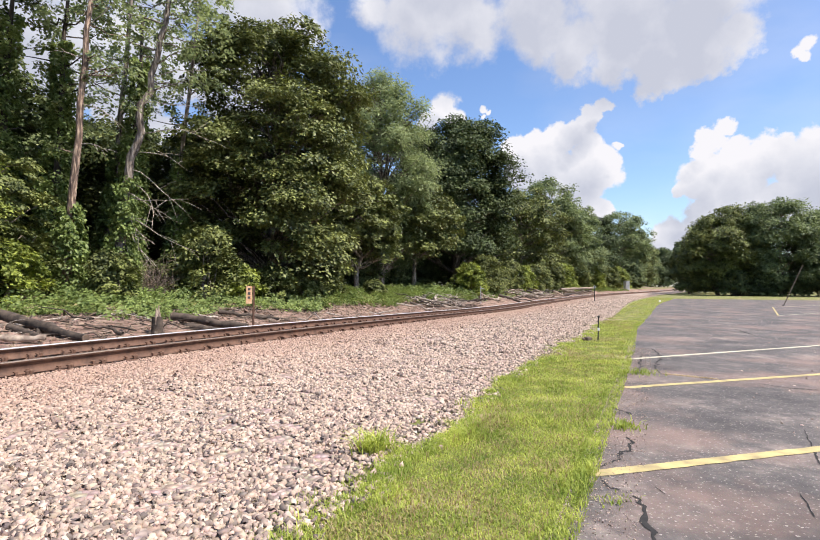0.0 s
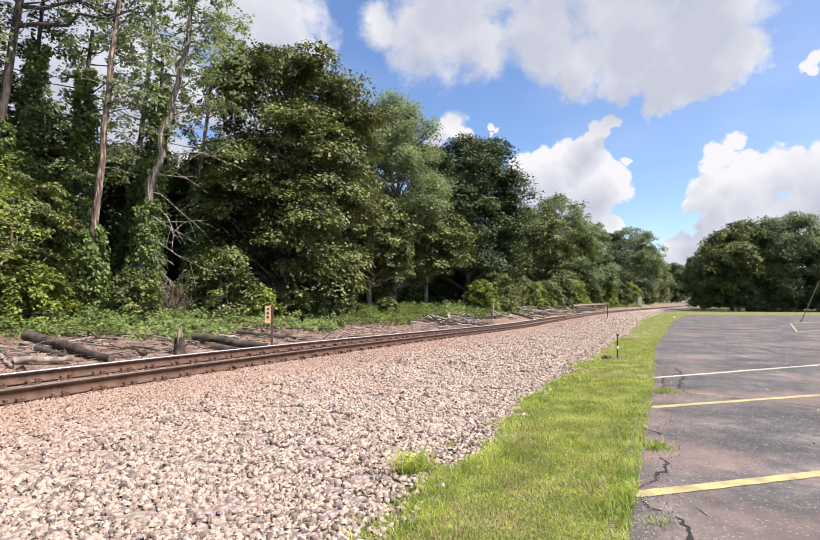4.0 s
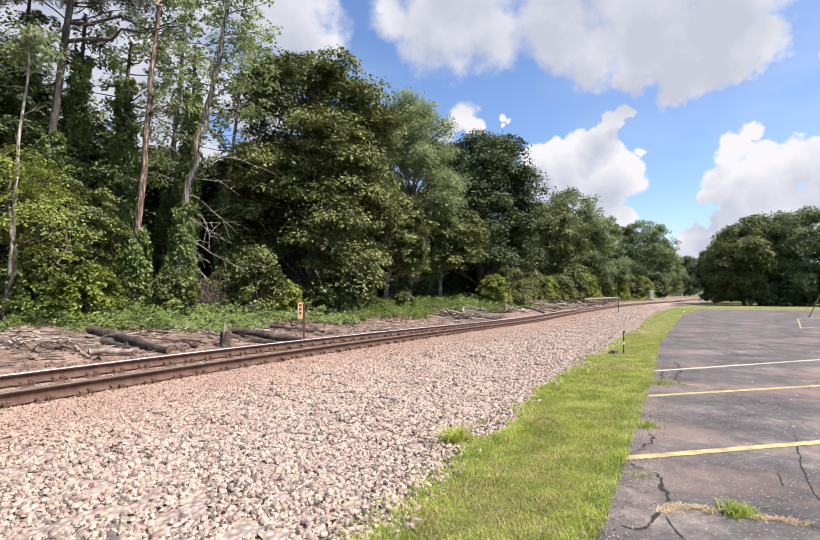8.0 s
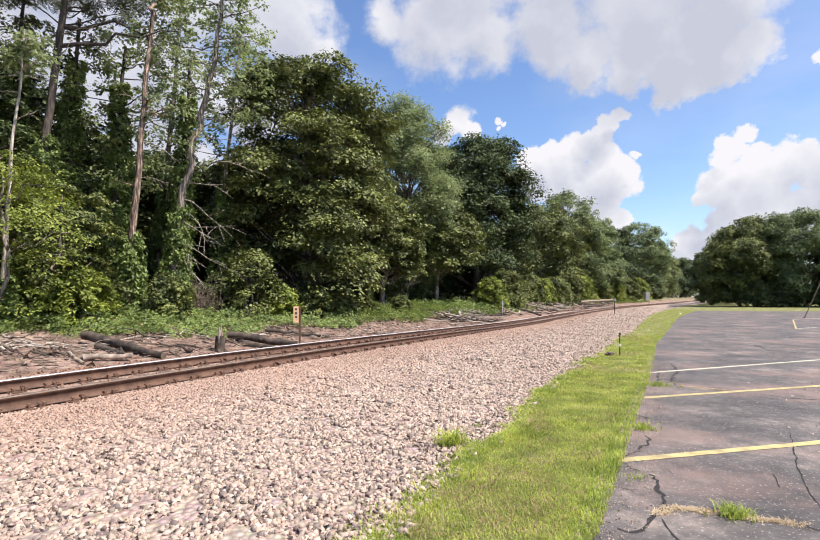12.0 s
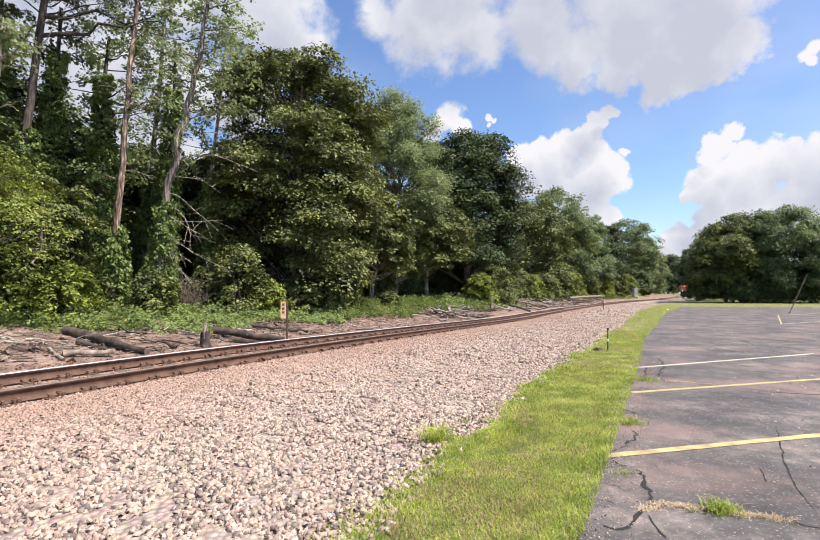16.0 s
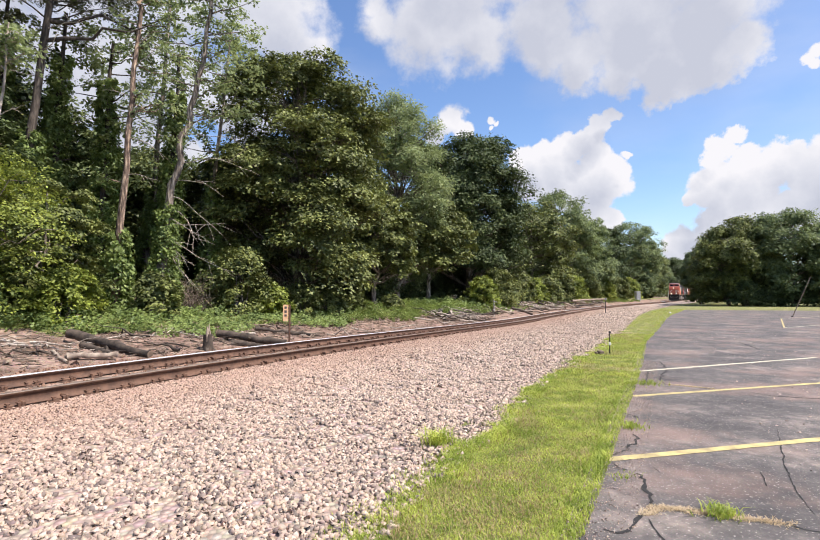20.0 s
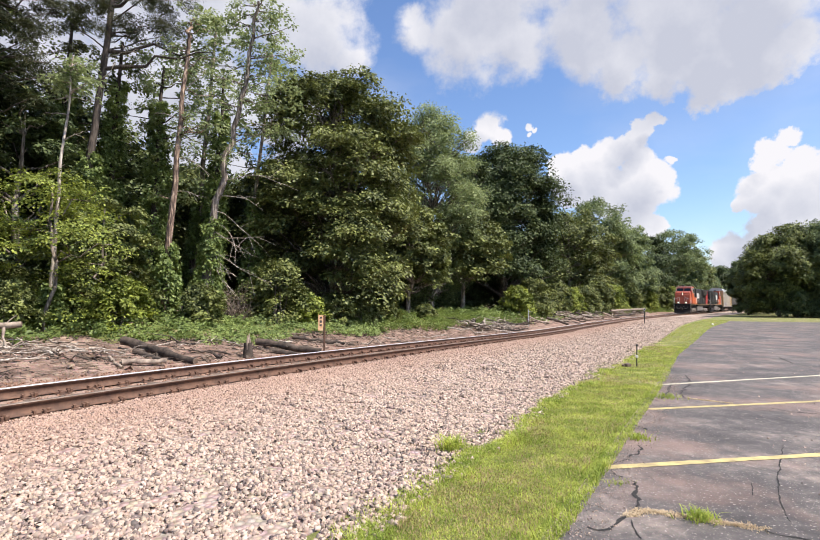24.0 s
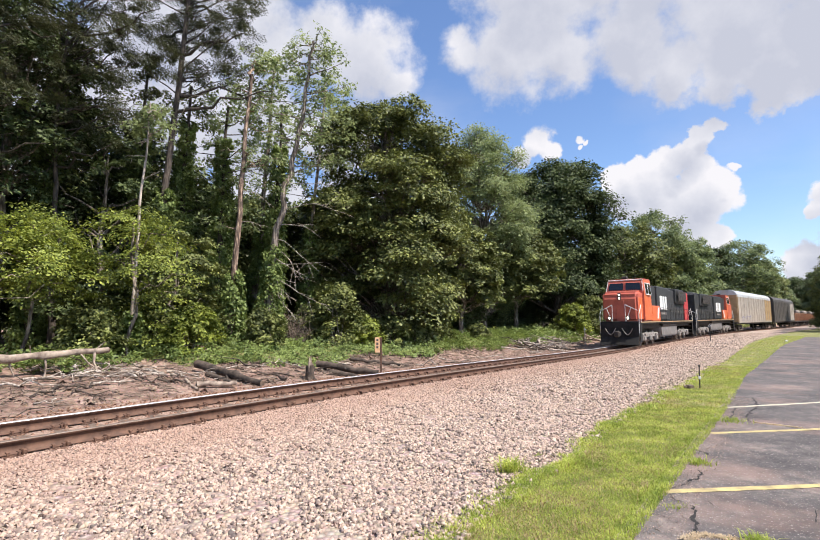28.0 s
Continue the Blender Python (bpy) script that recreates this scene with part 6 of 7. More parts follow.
M_SPRAY = rough_paint("spray_paint", (0.10, 0.12, 0.28), (0.30, 0.28, 0.36), 4.0, 0.6)


def glass_dark():
    m, nt, b = material("cab_glass")
    b.inputs["Base Color"].default_value = (0.012, 0.015, 0.018, 1)
    b.inputs["Roughness"].default_value = 0.06
    b.inputs["Specular IOR Level"].default_value = 0.6
    return m


def lamp_glow():
    m, nt, b = material("headlight_glow")
    b.inputs["Base Color"].default_value = (1, 0.95, 0.8, 1)
    b.inputs["Emission Color"].default_value = (1.0, 0.90, 0.68, 1)
    b.inputs["Emission Strength"].default_value = 3.2
    return m


M_GLASS = glass_dark()
M_GLOW = lamp_glow()


def prism(bm, outline, x0, x1):
    """A solid from an outline in (y, z), from x0 to x1."""
    a = [bm.verts.new((x0, y, z)) for y, z in outline]
    b = [bm.verts.new((x1, y, z)) for y, z in outline]
    n = len(outline)
    bm.faces.new(a)
    bm.faces.new(b[::-1])
    for i in range(n):
        j = (i + 1) % n
        bm.faces.new((a[j], a[i], b[i], b[j]))
    bmesh.ops.recalc_face_normals(bm, faces=bm.faces)


def bevel_all(bm, w, seg=2):
    bmesh.ops.bevel(bm, geom=list(bm.edges), offset=w, segments=seg, affect="EDGES", clamp_overlap=True)


def wheelset(thing, y, r, gauge=0.753):
    """Two wheels and an axle, one moving part."""
    bm = bmesh.new()
    rod(bm, (-0.95, 0, 0), (0.95, 0, 0), 0.09, 0.09, 10)
    for sx in (-1, 1):
        rod(bm, (sx * (gauge - 0.065), 0, 0), (sx * (gauge + 0.065), 0, 0), r, r * 0.985, 28)
        rod(bm, (sx * (gauge - 0.095), 0, 0), (sx * (gauge - 0.065), 0, 0), r + 0.028, r + 0.02, 28)
        rod(bm, (sx * (gauge + 0.065), 0, 0), (sx * (gauge + 0.075), 0, 0), r * 0.72, r * 0.70, 24)
        rod(bm, (sx * (gauge + 0.075), 0, 0), (sx * (gauge + 0.16), 0, 0), 0.15, 0.12, 12)
    ob = part("wheelset", bm, M_WHEEL, thing)
    ob.location = (0, y, r)
    return ob


def truck_frame(thing, yc, axles, r, mat):
    """Side frames, journal boxes, springs and bolster of a truck."""
    half = abs(axles[-1] - axles[0]) / 2
    for sx in (-1, 1):
        bm = bmesh.new()
        x = sx * 1.03
        prism(bm, [(yc - half - 0.62, 0.62), (yc - half - 0.5, 0.86), (yc - half * 0.4, 0.92), (yc + half * 0.4, 0.92), (yc + half + 0.5, 0.86), (yc + half + 0.62, 0.62), (yc + half + 0.3, 0.54), (yc + half * 0.45, 0.60), (yc - half * 0.45, 0.60), (yc - half - 0.3, 0.54)], x - 0.06, x + 0.06)
        for a in axles:
            box(bm, (0.26, 0.34, 0.34), (x, yc + a, r), None, 0.03)
            box(bm, (0.2, 0.12, 0.42), (x, yc + a + 0.36, r + 0.06), None, 0.02)
            box(bm, (0.2, 0.12, 0.42), (x, yc + a - 0.36, r + 0.06), None, 0.02)
        for k in range(3):
            rod(bm, (x + sx * 0.06, yc + (k - 1) * 0.22, 0.42), (x + sx * 0.06, yc + (k - 1) * 0.22, 0.64), 0.075, 0.075, 10)
        rod(bm, (x + sx * 0.1, yc - half, 0.78), (x + sx * 0.1, yc - half + 0.5, 0.74), 0.07, 0.07, 8)
        rod(bm, (x + sx * 0.1, yc + half, 0.78), (x + sx * 0.1, yc + half - 0.5, 0.74), 0.07, 0.07, 8)
        part("side_frame", bm, mat, thing)
    bm = bmesh.new()
    box(bm, (2.0, 0.5, 0.3), (0, yc, 0.75), None, 0.03)
    part("bolster", bm, M_UNDER, thing)
    return [wheelset(thing, yc + a, r) for a in axles]


def locomotive():
    """Six-axle road diesel; its front is at y = 0 and it reaches back along +y; rails at z = 0."""
    t = empty("locomotive")
    tagged(t, "orange-nosed black diesel freight locomotive with headlights lit", "locomotive", "locomotives of the train")
    L = 22.2
    # frame and walkway
    bm = bmesh.new()
    box(bm, (3.1, L - 1.6, 0.16), (0, L / 2, 1.62), None, 0.02)
    part("walkway", bm, M_BLACK, t)
    bm = bmesh.new()
    box(bm, (2.3, L - 1.8, 0.35), (0, L / 2, 1.38), None, 0.03)
    part("underframe", bm, M_UNDER, t)
    for sx in (-1, 1):
        bm = bmesh.new()
        box(bm, (0.03, L - 1.7, 0.07), (sx * 1.565, L / 2, 1.66), None, 0.005)
        sill = part("side_sill", bm, M_OCHRE, t, "ochre sill stripe")
    # nose
    bm = bmesh.new()
    prism(bm, [(0.95, 1.7), (0.88, 3.42), (1.05, 3.76), (2.55, 3.9), (2.55, 1.7)], -1.36, 1.36)
    bevel_all(bm, 0.17, 3)
    nose = part("nose", bm, M_RED_SHADED, t, "rounded nose in a red darkened for its shaded front")
    bm = bmesh.new()
    box(bm, (0.62, 0.05, 1.45), (0.05, 0.885, 2.46), None, 0.02)
    part("nose_door", bm, M_RED_SHADED, nose)
    bm = bmesh.new()
    box(bm, (0.26, 0.08, 0.5), (0, 0.90, 3.42), None, 0.03)
    part("headlight_box", bm, M_BLACK, nose)
    for z in (3.31, 3.53):
        bm = bmesh.new()
        rod(bm, (0, 0.84, z), (0, 0.87, z), 0.065, 0.065, 14)
        part("headlight", bm, M_GLOW, nose, "lit headlight")
    # thin plates give the sunlit sides of nose and cab their orange
    for sx in (-1, 1):
        bm = bmesh.new()
        box(bm, (0.05, 1.25, 1.5), (sx * 1.35, 1.85, 2.6), None, 0.02)
        part("nose_side", bm, M_ORANGE, nose, "bright orange nose side")
    # cab
    bm = bmesh.new()
    prism(bm, [(2.3, 1.7), (2.3, 3.85), (2.52, 4.52), (2.75, 4.74), (4.75, 4.78), (4.75, 1.7)], -1.5, 1.5)
    bevel_all(bm, 0.07, 2)
    cab = part("cab", bm, M_RED_SHADED, t, "cab in a red darkened for its shaded front, with orange sides")
    for sx in (-1, 1):
        bm = bmesh.new()
        prism(bm, [(2.42, 1.8), (2.42, 3.85), (2.62, 4.46), (2.82, 4.62), (4.66, 4.66), (4.66, 1.8)], sx * 1.495, sx * 1.508)
        part("cab_side", bm, M_ORANGE, cab, "bright orange cab side")
    for sx in (-1, 1):
        bm = bmesh.new()
        prism(bm, [(2.325, 3.93), (2.49, 4.44), (2.53, 4.42), (2.375, 3.93)], sx * 0.10, sx * 1.28)
        for v in bm.verts:
            v.co.y -= 0.055
        part("windshield", bm, M_GLASS, cab, "dark windscreen")
        for y0, y1 in ((2.95, 3.65), (3.75, 4.45)):
            bm = bmesh.new()
            box(bm, (0.05, y1 - y0, 0.78), (sx * 1.51, (y0 + y1) / 2, 4.02), None, 0.02)
            part("side_window", bm, M_GLASS, cab, "dark side window")
            bm = bmesh.new()
            for zz in (3.61, 4.43):
                box(bm, (0.04, y1 - y0 + 0.1, 0.05), (sx * 1.515, (y0 + y1) / 2, zz))
            for yy in (y0 - 0.02, y1 + 0.02):
                box(bm, (0.04, 0.05, 0.86), (sx * 1.515, yy, 4.02))
            part("window_frame", bm, M_WHITE, cab)
        bm = bmesh.new()
        box(bm, (0.04, 0.05, 0.75), (sx * 1.46, 2.375, 4.2), pose(0, 0, 0, -17, 0, 0), 0.01)
        part("corner_trim", bm, M_WHITE, cab)
    bm = bmesh.new()
    box(bm, (3.0, 0.1, 0.07), (0, 2.62, 4.66), None, 0.02)
    part("brow_trim", bm, M_WHITE, cab)
    bm = bmesh.new()
    box(bm, (0.5, 0.5, 0.2), (-0.3, 3.5, 4.88), None, 0.05)
    part("air_conditioner", bm, M_BLACK, cab)
    bm = bmesh.new()
    rod(bm, (0.7, 3.2, 4.76), (0.7, 3.2, 5.1), 0.03, 0.02, 6)
    part("aerial", bm, M_BLACK, cab)
    # orange skirt and equipment behind the cab, both sides
    for sx in (-1, 1):
        bm = bmesh.new()
        box(bm, (0.5, 2.6, 1.15), (sx * 1.22, 6.1, 2.28), None, 0.04)
        part("battery_box", bm, M_ORANGE, t, "orange equipment box with pale stripe")
        bm = bmesh.new()
        prism(bm, [(6.3, 1.9), (6.75, 1.9), (7.15, 2.75), (6.7, 2.75)], sx * 1.472, sx * 1.485)
        part("slash_stripe", bm, M_WHITE, t, "pale slanted stripe")
    # long hood
    bm = bmesh.new()
    prism(bm, [(4.75, 1.7), (4.75, 4.35), (20.8, 4.35), (20.8, 1.7)], -1.16, 1.16)
    bevel_all(bm, 0.05, 1)
    hood = part("long_hood", bm, M_BLACK, t, "black engine hood")
    bm = bmesh.new()
    prism(bm, [(7.2, 1.8), (7.2, 4.42), (11.6, 4.42), (11.6, 1.8)], -1.32, 1.32)
    bevel_all(bm, 0.06, 1)
    part("wide_section", bm, M_BLACK, hood)
    bm = bmesh.new()
    prism(bm, [(14.4, 3.2), (14.4, 4.5), (18.4, 4.5), (18.7, 3.2)], -1.36, 1.36)
    bevel_all(bm, 0.05, 1)
    rad = part("radiator", bm, M_BLACK, hood)
    for sx in (-1, 1):
        for k in range(12):
            bm = bmesh.new()
            box(bm, (0.03, 0.26, 0.9), (sx * 1.37, 14.7 + k * 0.31, 3.9), None, 0.008)
            part("grille", bm, M_UNDER, rad)
        for k in range(9):
            bm = bmesh.new()
            box(bm, (0.035, 0.62, 1.35), (sx * 1.17, 12.1 + k * 0.72, 2.5), None, 0.012)
            d = part("hood_door", bm, M_BLACK, hood)
            bm = bmesh.new()
            box(bm, (0.03, 0.05, 0.14), (sx * 1.195, 12.3 + k * 0.72, 2.5))
            part("latch", bm, M_TRUCK, d)
        bm = bmesh.new()
        box(bm, (0.14, 1.95, 2.62), (sx * 1.2, 19.85, 3.05), None, 0.02)
        part("end_panel", bm, M_CRIMSON, hood, "bright red rear hood panel")
        # emblem as plain white shapes on the wide section
        x = sx * 1.335
        bm = bmesh.new()
        box(bm, (0.012, 1.0, 1.06), (x, 8.55, 3.15), None, 0.004)
        part("emblem_block", bm, M_WHITE, hood, "white block of the emblem")
        bm = bmesh.new()
        prism(bm, [(9.25, 2.62), (9.25, 3.68), (9.6, 3.68), (10.0, 2.62)], x - 0.007, x + 0.007)
        part("emblem_block", bm, M_WHITE, hood, "white block of the emblem")
        bm = bmesh.new()
        prism(bm, [(9.85, 3.68), (10.2, 2.62), (10.55, 2.62), (10.55, 3.68)], x - 0.007, x + 0.007)
        part("emblem_block", bm, M_WHITE, hood, "white block of the emblem")
        bm = bmesh.new()
        box(bm, (0.012, 1.9, 0.16), (x, 9.3, 2.30), None, 0.003)
        part("print_bar", bm, M_TRUCK, hood, "grey bar of small print")
    for y in (7.9, 9.4, 12.6, 14.0):
        bm = bmesh.new()
        box(bm, (0.9, 0.7, 0.22), (0, y, 4.46), None, 0.05)
        part("roof_hatch", bm, M_BLACK, hood)
    for y in (16.2, 17.6, 19.0):
        bm = bmesh.new()
        rod(bm, (0, y, 4.5), (0, y, 4.68), 0.55, 0.5, 18)
        part("roof_fan", bm, M_BLACK, hood)
    bm = bmesh.new()
    box(bm, (0.5, 0.9, 0.35), (0, 11.9, 4.5), None, 0.06)
    part("exhaust", bm, M_UNDER, hood)
    # pilot, plow, steps, coupler at both ends
    for end in (0, 1):
        fy = (lambda v: v) if end == 0 else (lambda v: L - v)
        bm = bmesh.new()
        box(bm, (2.95, 0.12, 1.1), (0, fy(0.62), 1.18), None, 0.03)
        part("pilot_plate", bm, M_SOOT, t)
        bm = bmesh.new()
        prism(bm, [(fy(0.6), 0.75), (fy(0.28), 0.16), (fy(0.38), 0.14), (fy(0.7), 0.70)], -1.45, 1.45)
        part("plow", bm, M_SOOT, t)
        bm = bmesh.new()
        box(bm, (0.28, 0.8, 0.28), (0, fy(0.25), 0.88), None, 0.04)
        box(bm, (0.36, 0.26, 0.42), (0, fy(-0.06), 0.88), None, 0.06)
        part("coupler", bm, M_UNDER, t)
        for sx in (-1, 1):
            for k, z in enumerate((0.45, 0.80, 1.15, 1.48)):
                bm = bmesh.new()
                box(bm, (0.5, 0.24, 0.04), (sx * 1.26, fy(0.80 + k * 0.09), z), None, 0.006)
                part("step", bm, M_TRUCK, t)
            bm = bmesh.new()
            box(bm, (0.04, 0.5, 1.3), (sx * 1.53, fy(0.95), 1.0), None, 0.01)
            part("step_side", bm, M_SOOT, t)
            # grab irons and end rails
            for x0, y0, x1, y1 in ((1.5, 0.62, 1.5, 1.28),):
                bm = bmesh.new()
                rod(bm, (sx * x0, fy(y0), 0.9), (sx * x0, fy(y0), 2.2), 0.02, 0.02, 6)
                rod(bm, (sx * x0, fy(y0), 2.2), (sx * x1, fy(y1), 2.85), 0.02, 0.02, 6)
                rod(bm, (sx * x1, fy(y1), 2.85), (sx * x1, fy(y1), 1.7), 0.02, 0.02, 6)
                part("grab_rail", bm, M_WHITE, t, "white grab rail")
            bm = bmesh.new()
            rod(bm, (sx * 1.45, fy(0.6), 2.45), (sx * 0.5, fy(0.6), 2.85), 0.02, 0.02, 6)
            rod(bm, (sx * 0.5, fy(0.6), 2.85), (sx * 0.5, fy(0.6), 1.7), 0.02, 0.02, 6)
            rod(bm, (sx * 0.95, fy(0.6), 2.66), (sx * 0.55, fy(0.6), 1.75), 0.022, 0.022, 6)
            part("front_rail", bm, M_WHITE, t, "white end handrail")
            bm = bmesh.new()
            pts = [(sx * (0.25 + 0.8 * k / 8), fy(0.45), 1.25 - 0.42 * math.sin(math.pi * k / 8)) for k in range(9)]
            for a, b in zip(pts, pts[1:]):
                rod(bm, a, b, 0.03, 0.03, 6)
            part("air_hose", bm, M_TRUCK, t, "grey hanging air hose")
            if end == 0:
                bm = bmesh.new()
                rod(bm, (sx * 0.72, 0.50, 1.95), (sx * 0.72, 0.62, 1.95), 0.15, 0.15, 14)
                dl = part("ditch_light", bm, M_BLACK, t)
                bm = bmesh.new()
                rod(bm, (sx * 0.72, 0.47, 1.95), (sx * 0.72, 0.50, 1.95), 0.085, 0.085, 14)
                part("lens", bm, M_GLOW, dl, "lit ditch light lens")
    # side handrails
    for sx in (-1, 1):
        bm = bmesh.new()
        rod(bm, (sx * 1.5, 7.4, 2.72), (sx * 1.5, 20.9, 2.72), 0.018, 0.018, 6)
        part("handrail", bm, M_UNDER, t)
        for k in range(8):
            bm = bmesh.new()
            rod(bm, (sx * 1.5, 7.4 + k * 1.93, 1.68), (sx * 1.5, 7.4 + k * 1.93, 2.72), 0.018, 0.018, 6)
            part("stanchion", bm, M_UNDER, t)
    # fuel tank
    bm = bmesh.new()
    prism(bm, [(8.1, 0.45), (7.9, 0.75), (7.9, 1.35), (14.3, 1.35), (14.3, 0.75), (14.1, 0.45)], -1.35, 1.35)
    bevel_all(bm, 0.12, 2)
    tank = part("fuel_tank", bm, M_TANK, t, "dusty grey fuel tank")
    for sx in (-1, 1):
        bm = bmesh.new()
        rod(bm, (sx * 1.28, 8.2, 1.42), (sx * 1.28, 13.8, 1.42), 0.16, 0.16, 12)
        part("air_reservoir", bm, M_UNDER, tank)
    # the body is squeezed narrower than true size; above 1.7 m it gains height
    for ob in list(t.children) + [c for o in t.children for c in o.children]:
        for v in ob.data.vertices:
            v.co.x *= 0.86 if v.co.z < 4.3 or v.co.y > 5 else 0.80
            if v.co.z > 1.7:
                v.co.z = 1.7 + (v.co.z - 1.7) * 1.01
    wheels = truck_frame(t, 4.6, (-1.9, 0.0, 1.9), 0.51, M_TRUCK) + truck_frame(t, L - 4.6, (-1.9, 0.0, 1.9), 0.51, M_TRUCK)
    return t, L, wheels


def autorack(body, roof, ends, label, L=27.6, H=5.75, panels=14, graffiti=False, tail=None):
    """A tall covered car: ribbed side panels, curved roof, end doors, two trucks."""
    t = empty("covered_freight_car")
    tagged(t, label, "freight car", "cars of the train")
    bm = bmesh.new()
    box(bm, (2.7, L - 1.2, 0.32), (0, L / 2, 1.12), None, 0.03)
    part("underframe", bm, M_UNDER, t)
    bm = bmesh.new()
    box(bm, (2.86, L - 2.2, H - 2.3), (0, L / 2, 1.28 + (H - 2.3) / 2), None, 0.03)
    part("body", bm, body, t)
    step = (L - 2.2) / panels
    for sx in (-1, 1):
        for k in range(panels):
            y = 1.1 + step * (k + 0.5)
            bm = bmesh.new()
            box(bm, (0.05, step - 0.14, H - 2.2), (sx * 1.455, y, 1.32 + (H - 2.3) / 2), None, 0.012)
            part("side_panel", bm, tail if tail and k >= panels - 3 else body, t)
        for k in range(panels + 1):
            bm = bmesh.new()
            box(bm, (0.07, 0.10, H - 2.1), (sx * 1.47, 1.1 + step * k, 1.30 + (H - 2.3) / 2), None, 0.01)
            part("side_post", bm, ends if k in (0, panels - 3, panels) else body, t)
        bm = bmesh.new()
        box(bm, (0.06, L - 2.0, 0.22), (sx * 1.47, L / 2, 1.28), None, 0.01)
        part("sill", bm, body, t)
        if graffiti:
            for k, (y, z, h, tilt) in enumerate(((3.0, 1.75, 0.5, 12), (3.8, 1.8, 0.7, -15), (4.7, 1.75, 0.55, 8), (6.0, 1.85, 0.75, -10), (6.9, 1.8, 0.7, 14), (7.9, 1.8, 0.6, -6), (8.9, 1.85, 0.7, 10))):
                bm = bmesh.new()
                box(bm, (0.008, 0.16, h), (sx * 1.486, y, z), pose(0, 0, 0, tilt, 0, 0), 0.002)
                box(bm, (0.008, 0.5, 0.13), (sx * 1.486, y + 0.25, z + h * 0.3), pose(0, 0, 0, tilt * 0.6, 0, 0), 0.002)
                part("sprayed_bar", bm, M_SPRAY, t, "dull blue sprayed bar")
            bm = bmesh.new()
            box(bm, (0.008, 0.7, 0.55), (sx * 1.486, 5.0, 3.5), None, 0.002)
            part("sprayed_bar", bm, M_TRUCK, t, "grey stencil panel")
    # roof: curved sheets
    for k in range(7):
        bm = bmesh.new()
        y0, y1 = 0.9 + (L - 1.8) * k / 7, 0.9 + (L - 1.8) * (k + 1) / 7 - 0.04
        ring = [(1.50, H - 1.0), (1.44, H - 0.62), (1.12, H - 0.22), (0.6, H - 0.04), (0, H), (-0.6, H - 0.04), (-1.12, H - 0.22), (-1.44, H - 0.62), (-1.50, H - 1.0)]
        a = [bm.verts.new((x, y0, z)) for x, z in ring]
        b = [bm.verts.new((x, y1, z)) for x, z in ring]
        for i in range(len(ring) - 1):
            bm.faces.new((a[i], a[i + 1], b[i + 1], b[i]))
        bm.faces.new(a[::-1])
        bm.faces.new(b)
        bmesh.ops.recalc_face_normals(bm, faces=bm.faces)
        part("roof_sheet", bm, roof, t, "pale galvanised roof sheet" if roof is M_ROOF else "")
    for y, s in ((0.85, -1), (L - 0.85, 1)):
        for sx in (-1, 1):
            bm = bmesh.new()
            box(bm, (1.42, 0.10, H - 2.0), (sx * 0.72, y, 1.25 + (H - 2.0) / 2), None, 0.02)
            d = part("end_door", bm, ends, t, "ochre end door" if ends is M_OCHRE else "")
            bm = bmesh.new()
            for k in range(5):
                rod(bm, (sx * 1.2, y + s * 0.1, 1.5 + k * 0.4), (sx * 0.8, y + s * 0.1, 1.5 + k * 0.4), 0.015, 0.015, 5)
            part("ladder_rungs", bm, M_TRUCK, d)
        bm = bmesh.new()
        box(bm, (0.3, 0.9, 0.3), (0, y + s * 0.45, 0.88), None, 0.05)
        part("coupler", bm, M_UNDER, t)
    wheels = truck_frame(t, 3.4, (-0.9, 0.9), 0.43, M_UNDER) + truck_frame(t, L - 3.4, (-0.9, 0.9), 0.43, M_UNDER)
    return t, L, wheels


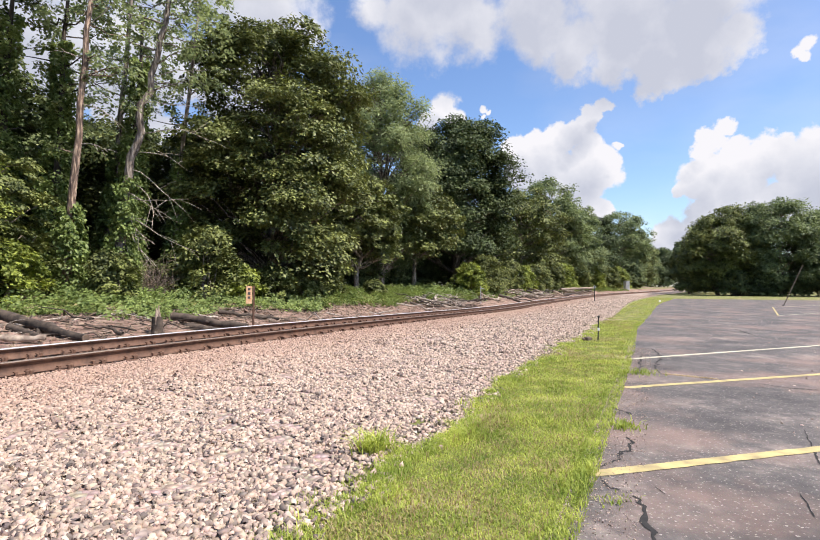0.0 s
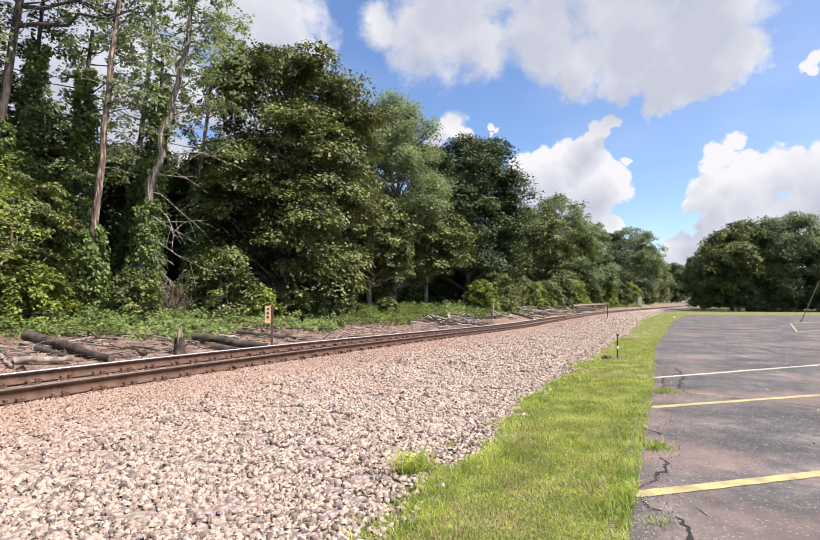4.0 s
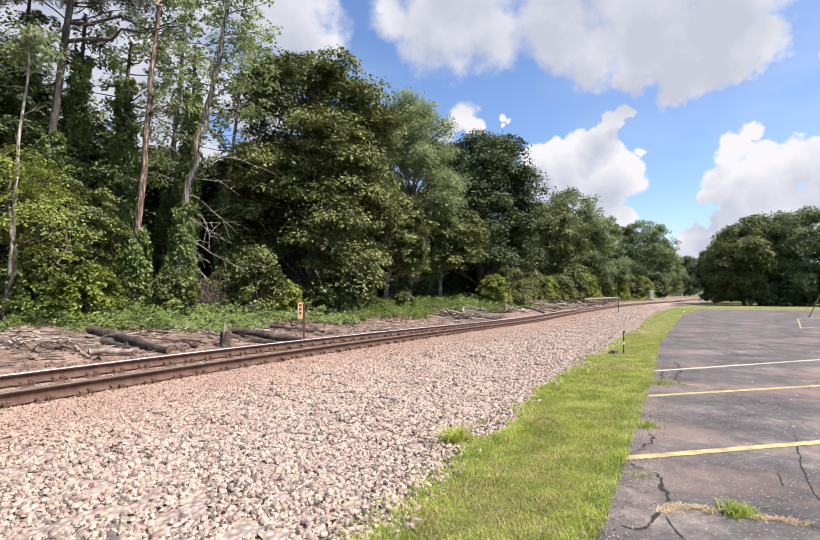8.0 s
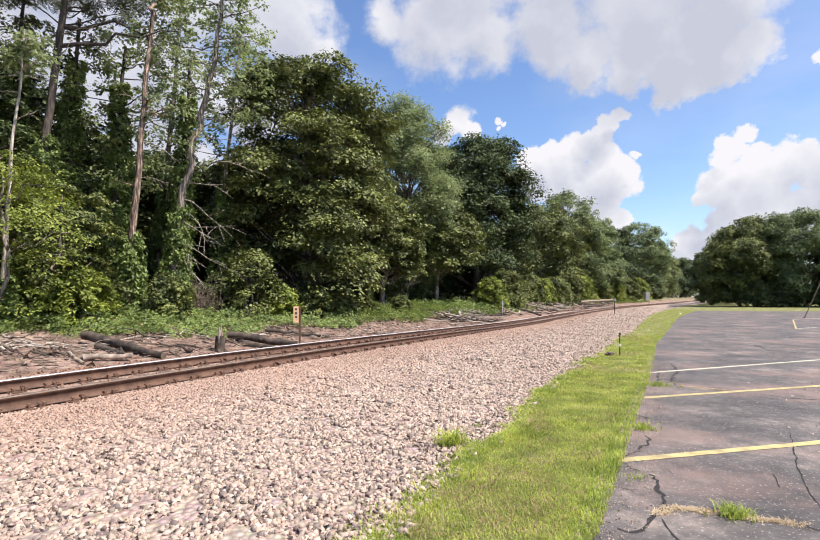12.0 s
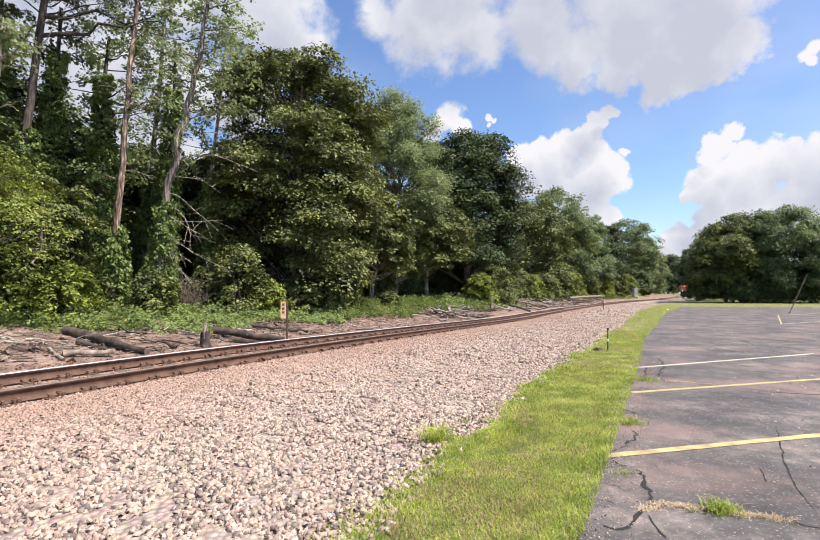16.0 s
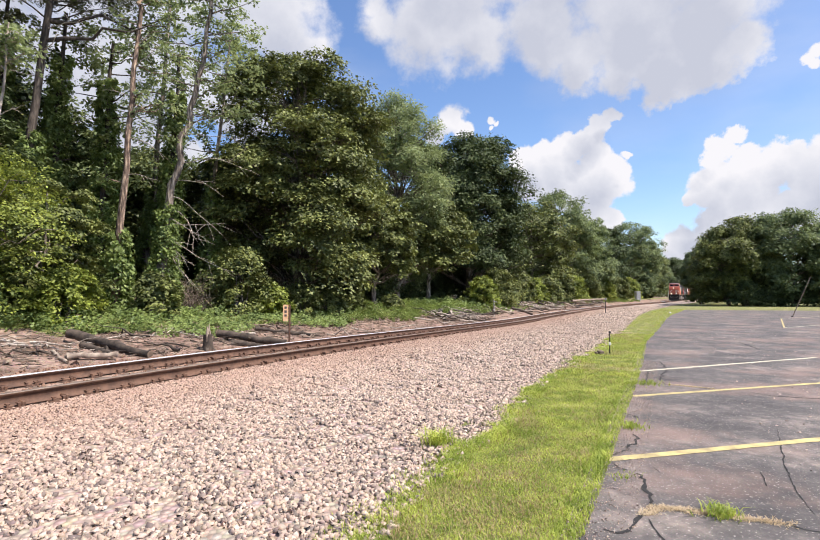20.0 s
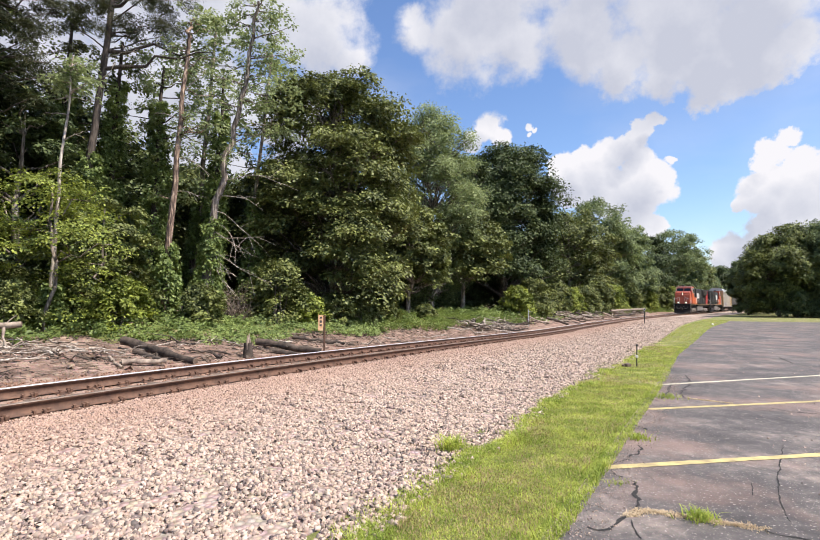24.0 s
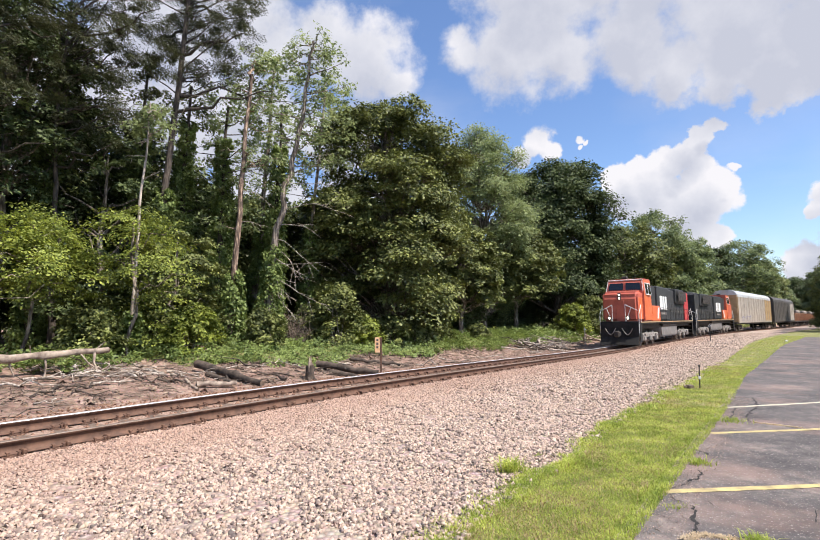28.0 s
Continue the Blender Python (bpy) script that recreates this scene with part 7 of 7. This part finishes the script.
def gondola():
    """A rusty open car with ribbed sides and scrap on top."""
    L = 17.0
    t = empty("open_freight_car")
    tagged(t, "rusty open freight car loaded with scrap", "freight car", "cars of the train")
    bm = bmesh.new()
    box(bm, (2.8, L - 1.2, 0.3), (0, L / 2, 1.12), None, 0.03)
    part("floor", bm, M_UNDER, t)
    for sx in (-1, 1):
        bm = bmesh.new()
        box(bm, (0.08, L - 1.2, 1.7), (sx * 1.42, L / 2, 2.1), None, 0.01)
        part("side_wall", bm, M_RUSTCAR, t)
        for k in range(12):
            bm = bmesh.new()
            box(bm, (0.1, 0.14, 1.6), (sx * 1.50, 0.9 + k * (L - 1.8) / 11, 2.1), None, 0.02)
            part("rib", bm, M_RUSTCAR, t)
    for y in (0.65, L - 0.65):
        bm = bmesh.new()
        box(bm, (2.8, 0.08, 1.7), (0, y, 2.1), None, 0.01)
        part("end_wall", bm, M_RUSTCAR, t)
    rng = random.Random(3)
    for k in range(30):
        bm = bmesh.new()
        box(bm, (rng.uniform(0.5, 1.6), rng.uniform(0.5, 1.8), rng.uniform(0.2, 0.8)), (rng.uniform(-0.6, 0.6), rng.uniform(1.6, L - 1.6), rng.uniform(2.6, 3.4)), pose(0, 0, 0, rng.uniform(-25, 25), rng.uniform(-25, 25), rng.uniform(0, 90)), 0.04)
        part("scrap_piece", bm, (M_RUSTCAR, M_TAN, M_UNDER, M_TRUCK)[k % 4], t)
    wheels = truck_frame(t, 2.8, (-0.9, 0.9), 0.43, M_UNDER) + truck_frame(t, L - 2.8, (-0.9, 0.9), 0.43, M_UNDER)
    return t, L, wheels


def make_train():
    """Each vehicle with its distance behind the train's front, its length and whether it runs backwards."""
    out = []
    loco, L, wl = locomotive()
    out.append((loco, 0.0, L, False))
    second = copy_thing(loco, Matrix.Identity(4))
    second["label"] = "black diesel freight locomotive running cab-last behind another"
    for c in second.children_recursive:
        if c.name.startswith("end_panel"):
            c.data = c.data.copy()
            c.data.materials[0] = M_BLACK
            c["label"] = "black rear hood panel"
    out.append((second, L + 0.5, L, True))
    at = 2 * L + 1.2
    for body, roof, ends, label, spray, tail in ((M_TAN, M_ROOF, M_OCHRE, "tall cream covered freight car with ochre ends and sprayed paint", True, M_OCHRE), (M_DARKCAR, M_DARKCAR, M_DARKCAR, "tall dark brown covered freight car with a cream end bay", False, M_TAN)):
        car, L, w = autorack(body, roof, ends, label, graffiti=spray, tail=tail)
        out.append((car, at, L, False))
        at += L + 0.3
    first, L, w = gondola()
    out.append((first, at, L, False))
    for k in range(3):
        at += L + 0.4
        out.append((copy_thing(first, Matrix.Identity(4)), at, L, False))
    return out


TRAIN = make_train()
# how far ahead (y) the train's front stands, by time
FRONT = [(0, 328.7), (6, 273.8), (12, 213.4), (14.5, 192.3), (16, 179.8), (17, 170.8), (18, 161.2), (19, 150.6), (20, 138.7), (21, 125.9), (22, 113.7), (23, 102.2), (24, 90.8), (25, 79.1), (26, 66.8), (27, 53.4), (28, 35.8)]


def front_s(t):
    """The front's way along the track at a time, through FRONT without kinks."""
    ts = [a for a, _ in FRONT]
    ss = [float(np.interp(b, TR_Y, TR_S)) for _, b in FRONT]
    i = min(max(0, int(np.searchsorted(ts, t, side="right")) - 1), len(ts) - 2)

    def slope(k):
        a, b = max(0, k - 1), min(len(ts) - 1, k + 1)
        return (ss[b] - ss[a]) / (ts[b] - ts[a])

    h = ts[i + 1] - ts[i]
    k = (t - ts[i]) / h
    return (2 * k ** 3 - 3 * k ** 2 + 1) * ss[i] + (k ** 3 - 2 * k ** 2 + k) * h * slope(i) + (3 * k ** 2 - 2 * k ** 3) * ss[i + 1] + (k ** 3 - k ** 2) * h * slope(i + 1)


def car_pose(s, L, back):
    """A vehicle on the rails by its two trucks, front at s."""
    a, _ = along(s + L * 0.18)
    b, _ = along(s + L * 0.82)
    d = (b - a).normalized()
    o = a - d * L * 0.18
    m = Matrix.Translation(o) @ d.to_track_quat("Y", "Z").to_matrix().to_4x4()
    if back:
        m = m @ Matrix.Translation((0, L, 0)) @ Matrix.Rotation(math.pi, 4, "Z")
    return m


def motions():
    for thing, behind, L, back in TRAIN:
        rows = []
        t = 0.0
        while t <= 28.001:
            rows.append((t, car_pose(front_s(t) + behind, L, back)))
            t += 0.5
        walk(thing, rows)
        # the wheelsets roll on their axles
        for ob in thing.children:
            if not ob.name.startswith("wheelset"):
                continue
            p, r = ob.location.copy(), ob.location.z
            start = front_s(0.0)
            turns = []
            for k in range(28 * FPS + 1):
                ang = (start - front_s(k / FPS)) / r * (-1 if back else 1)
                turns.append((k / FPS, Matrix.Translation(p) @ Matrix.Rotation(ang, 4, "X")))
            walk(ob, turns)


motions()
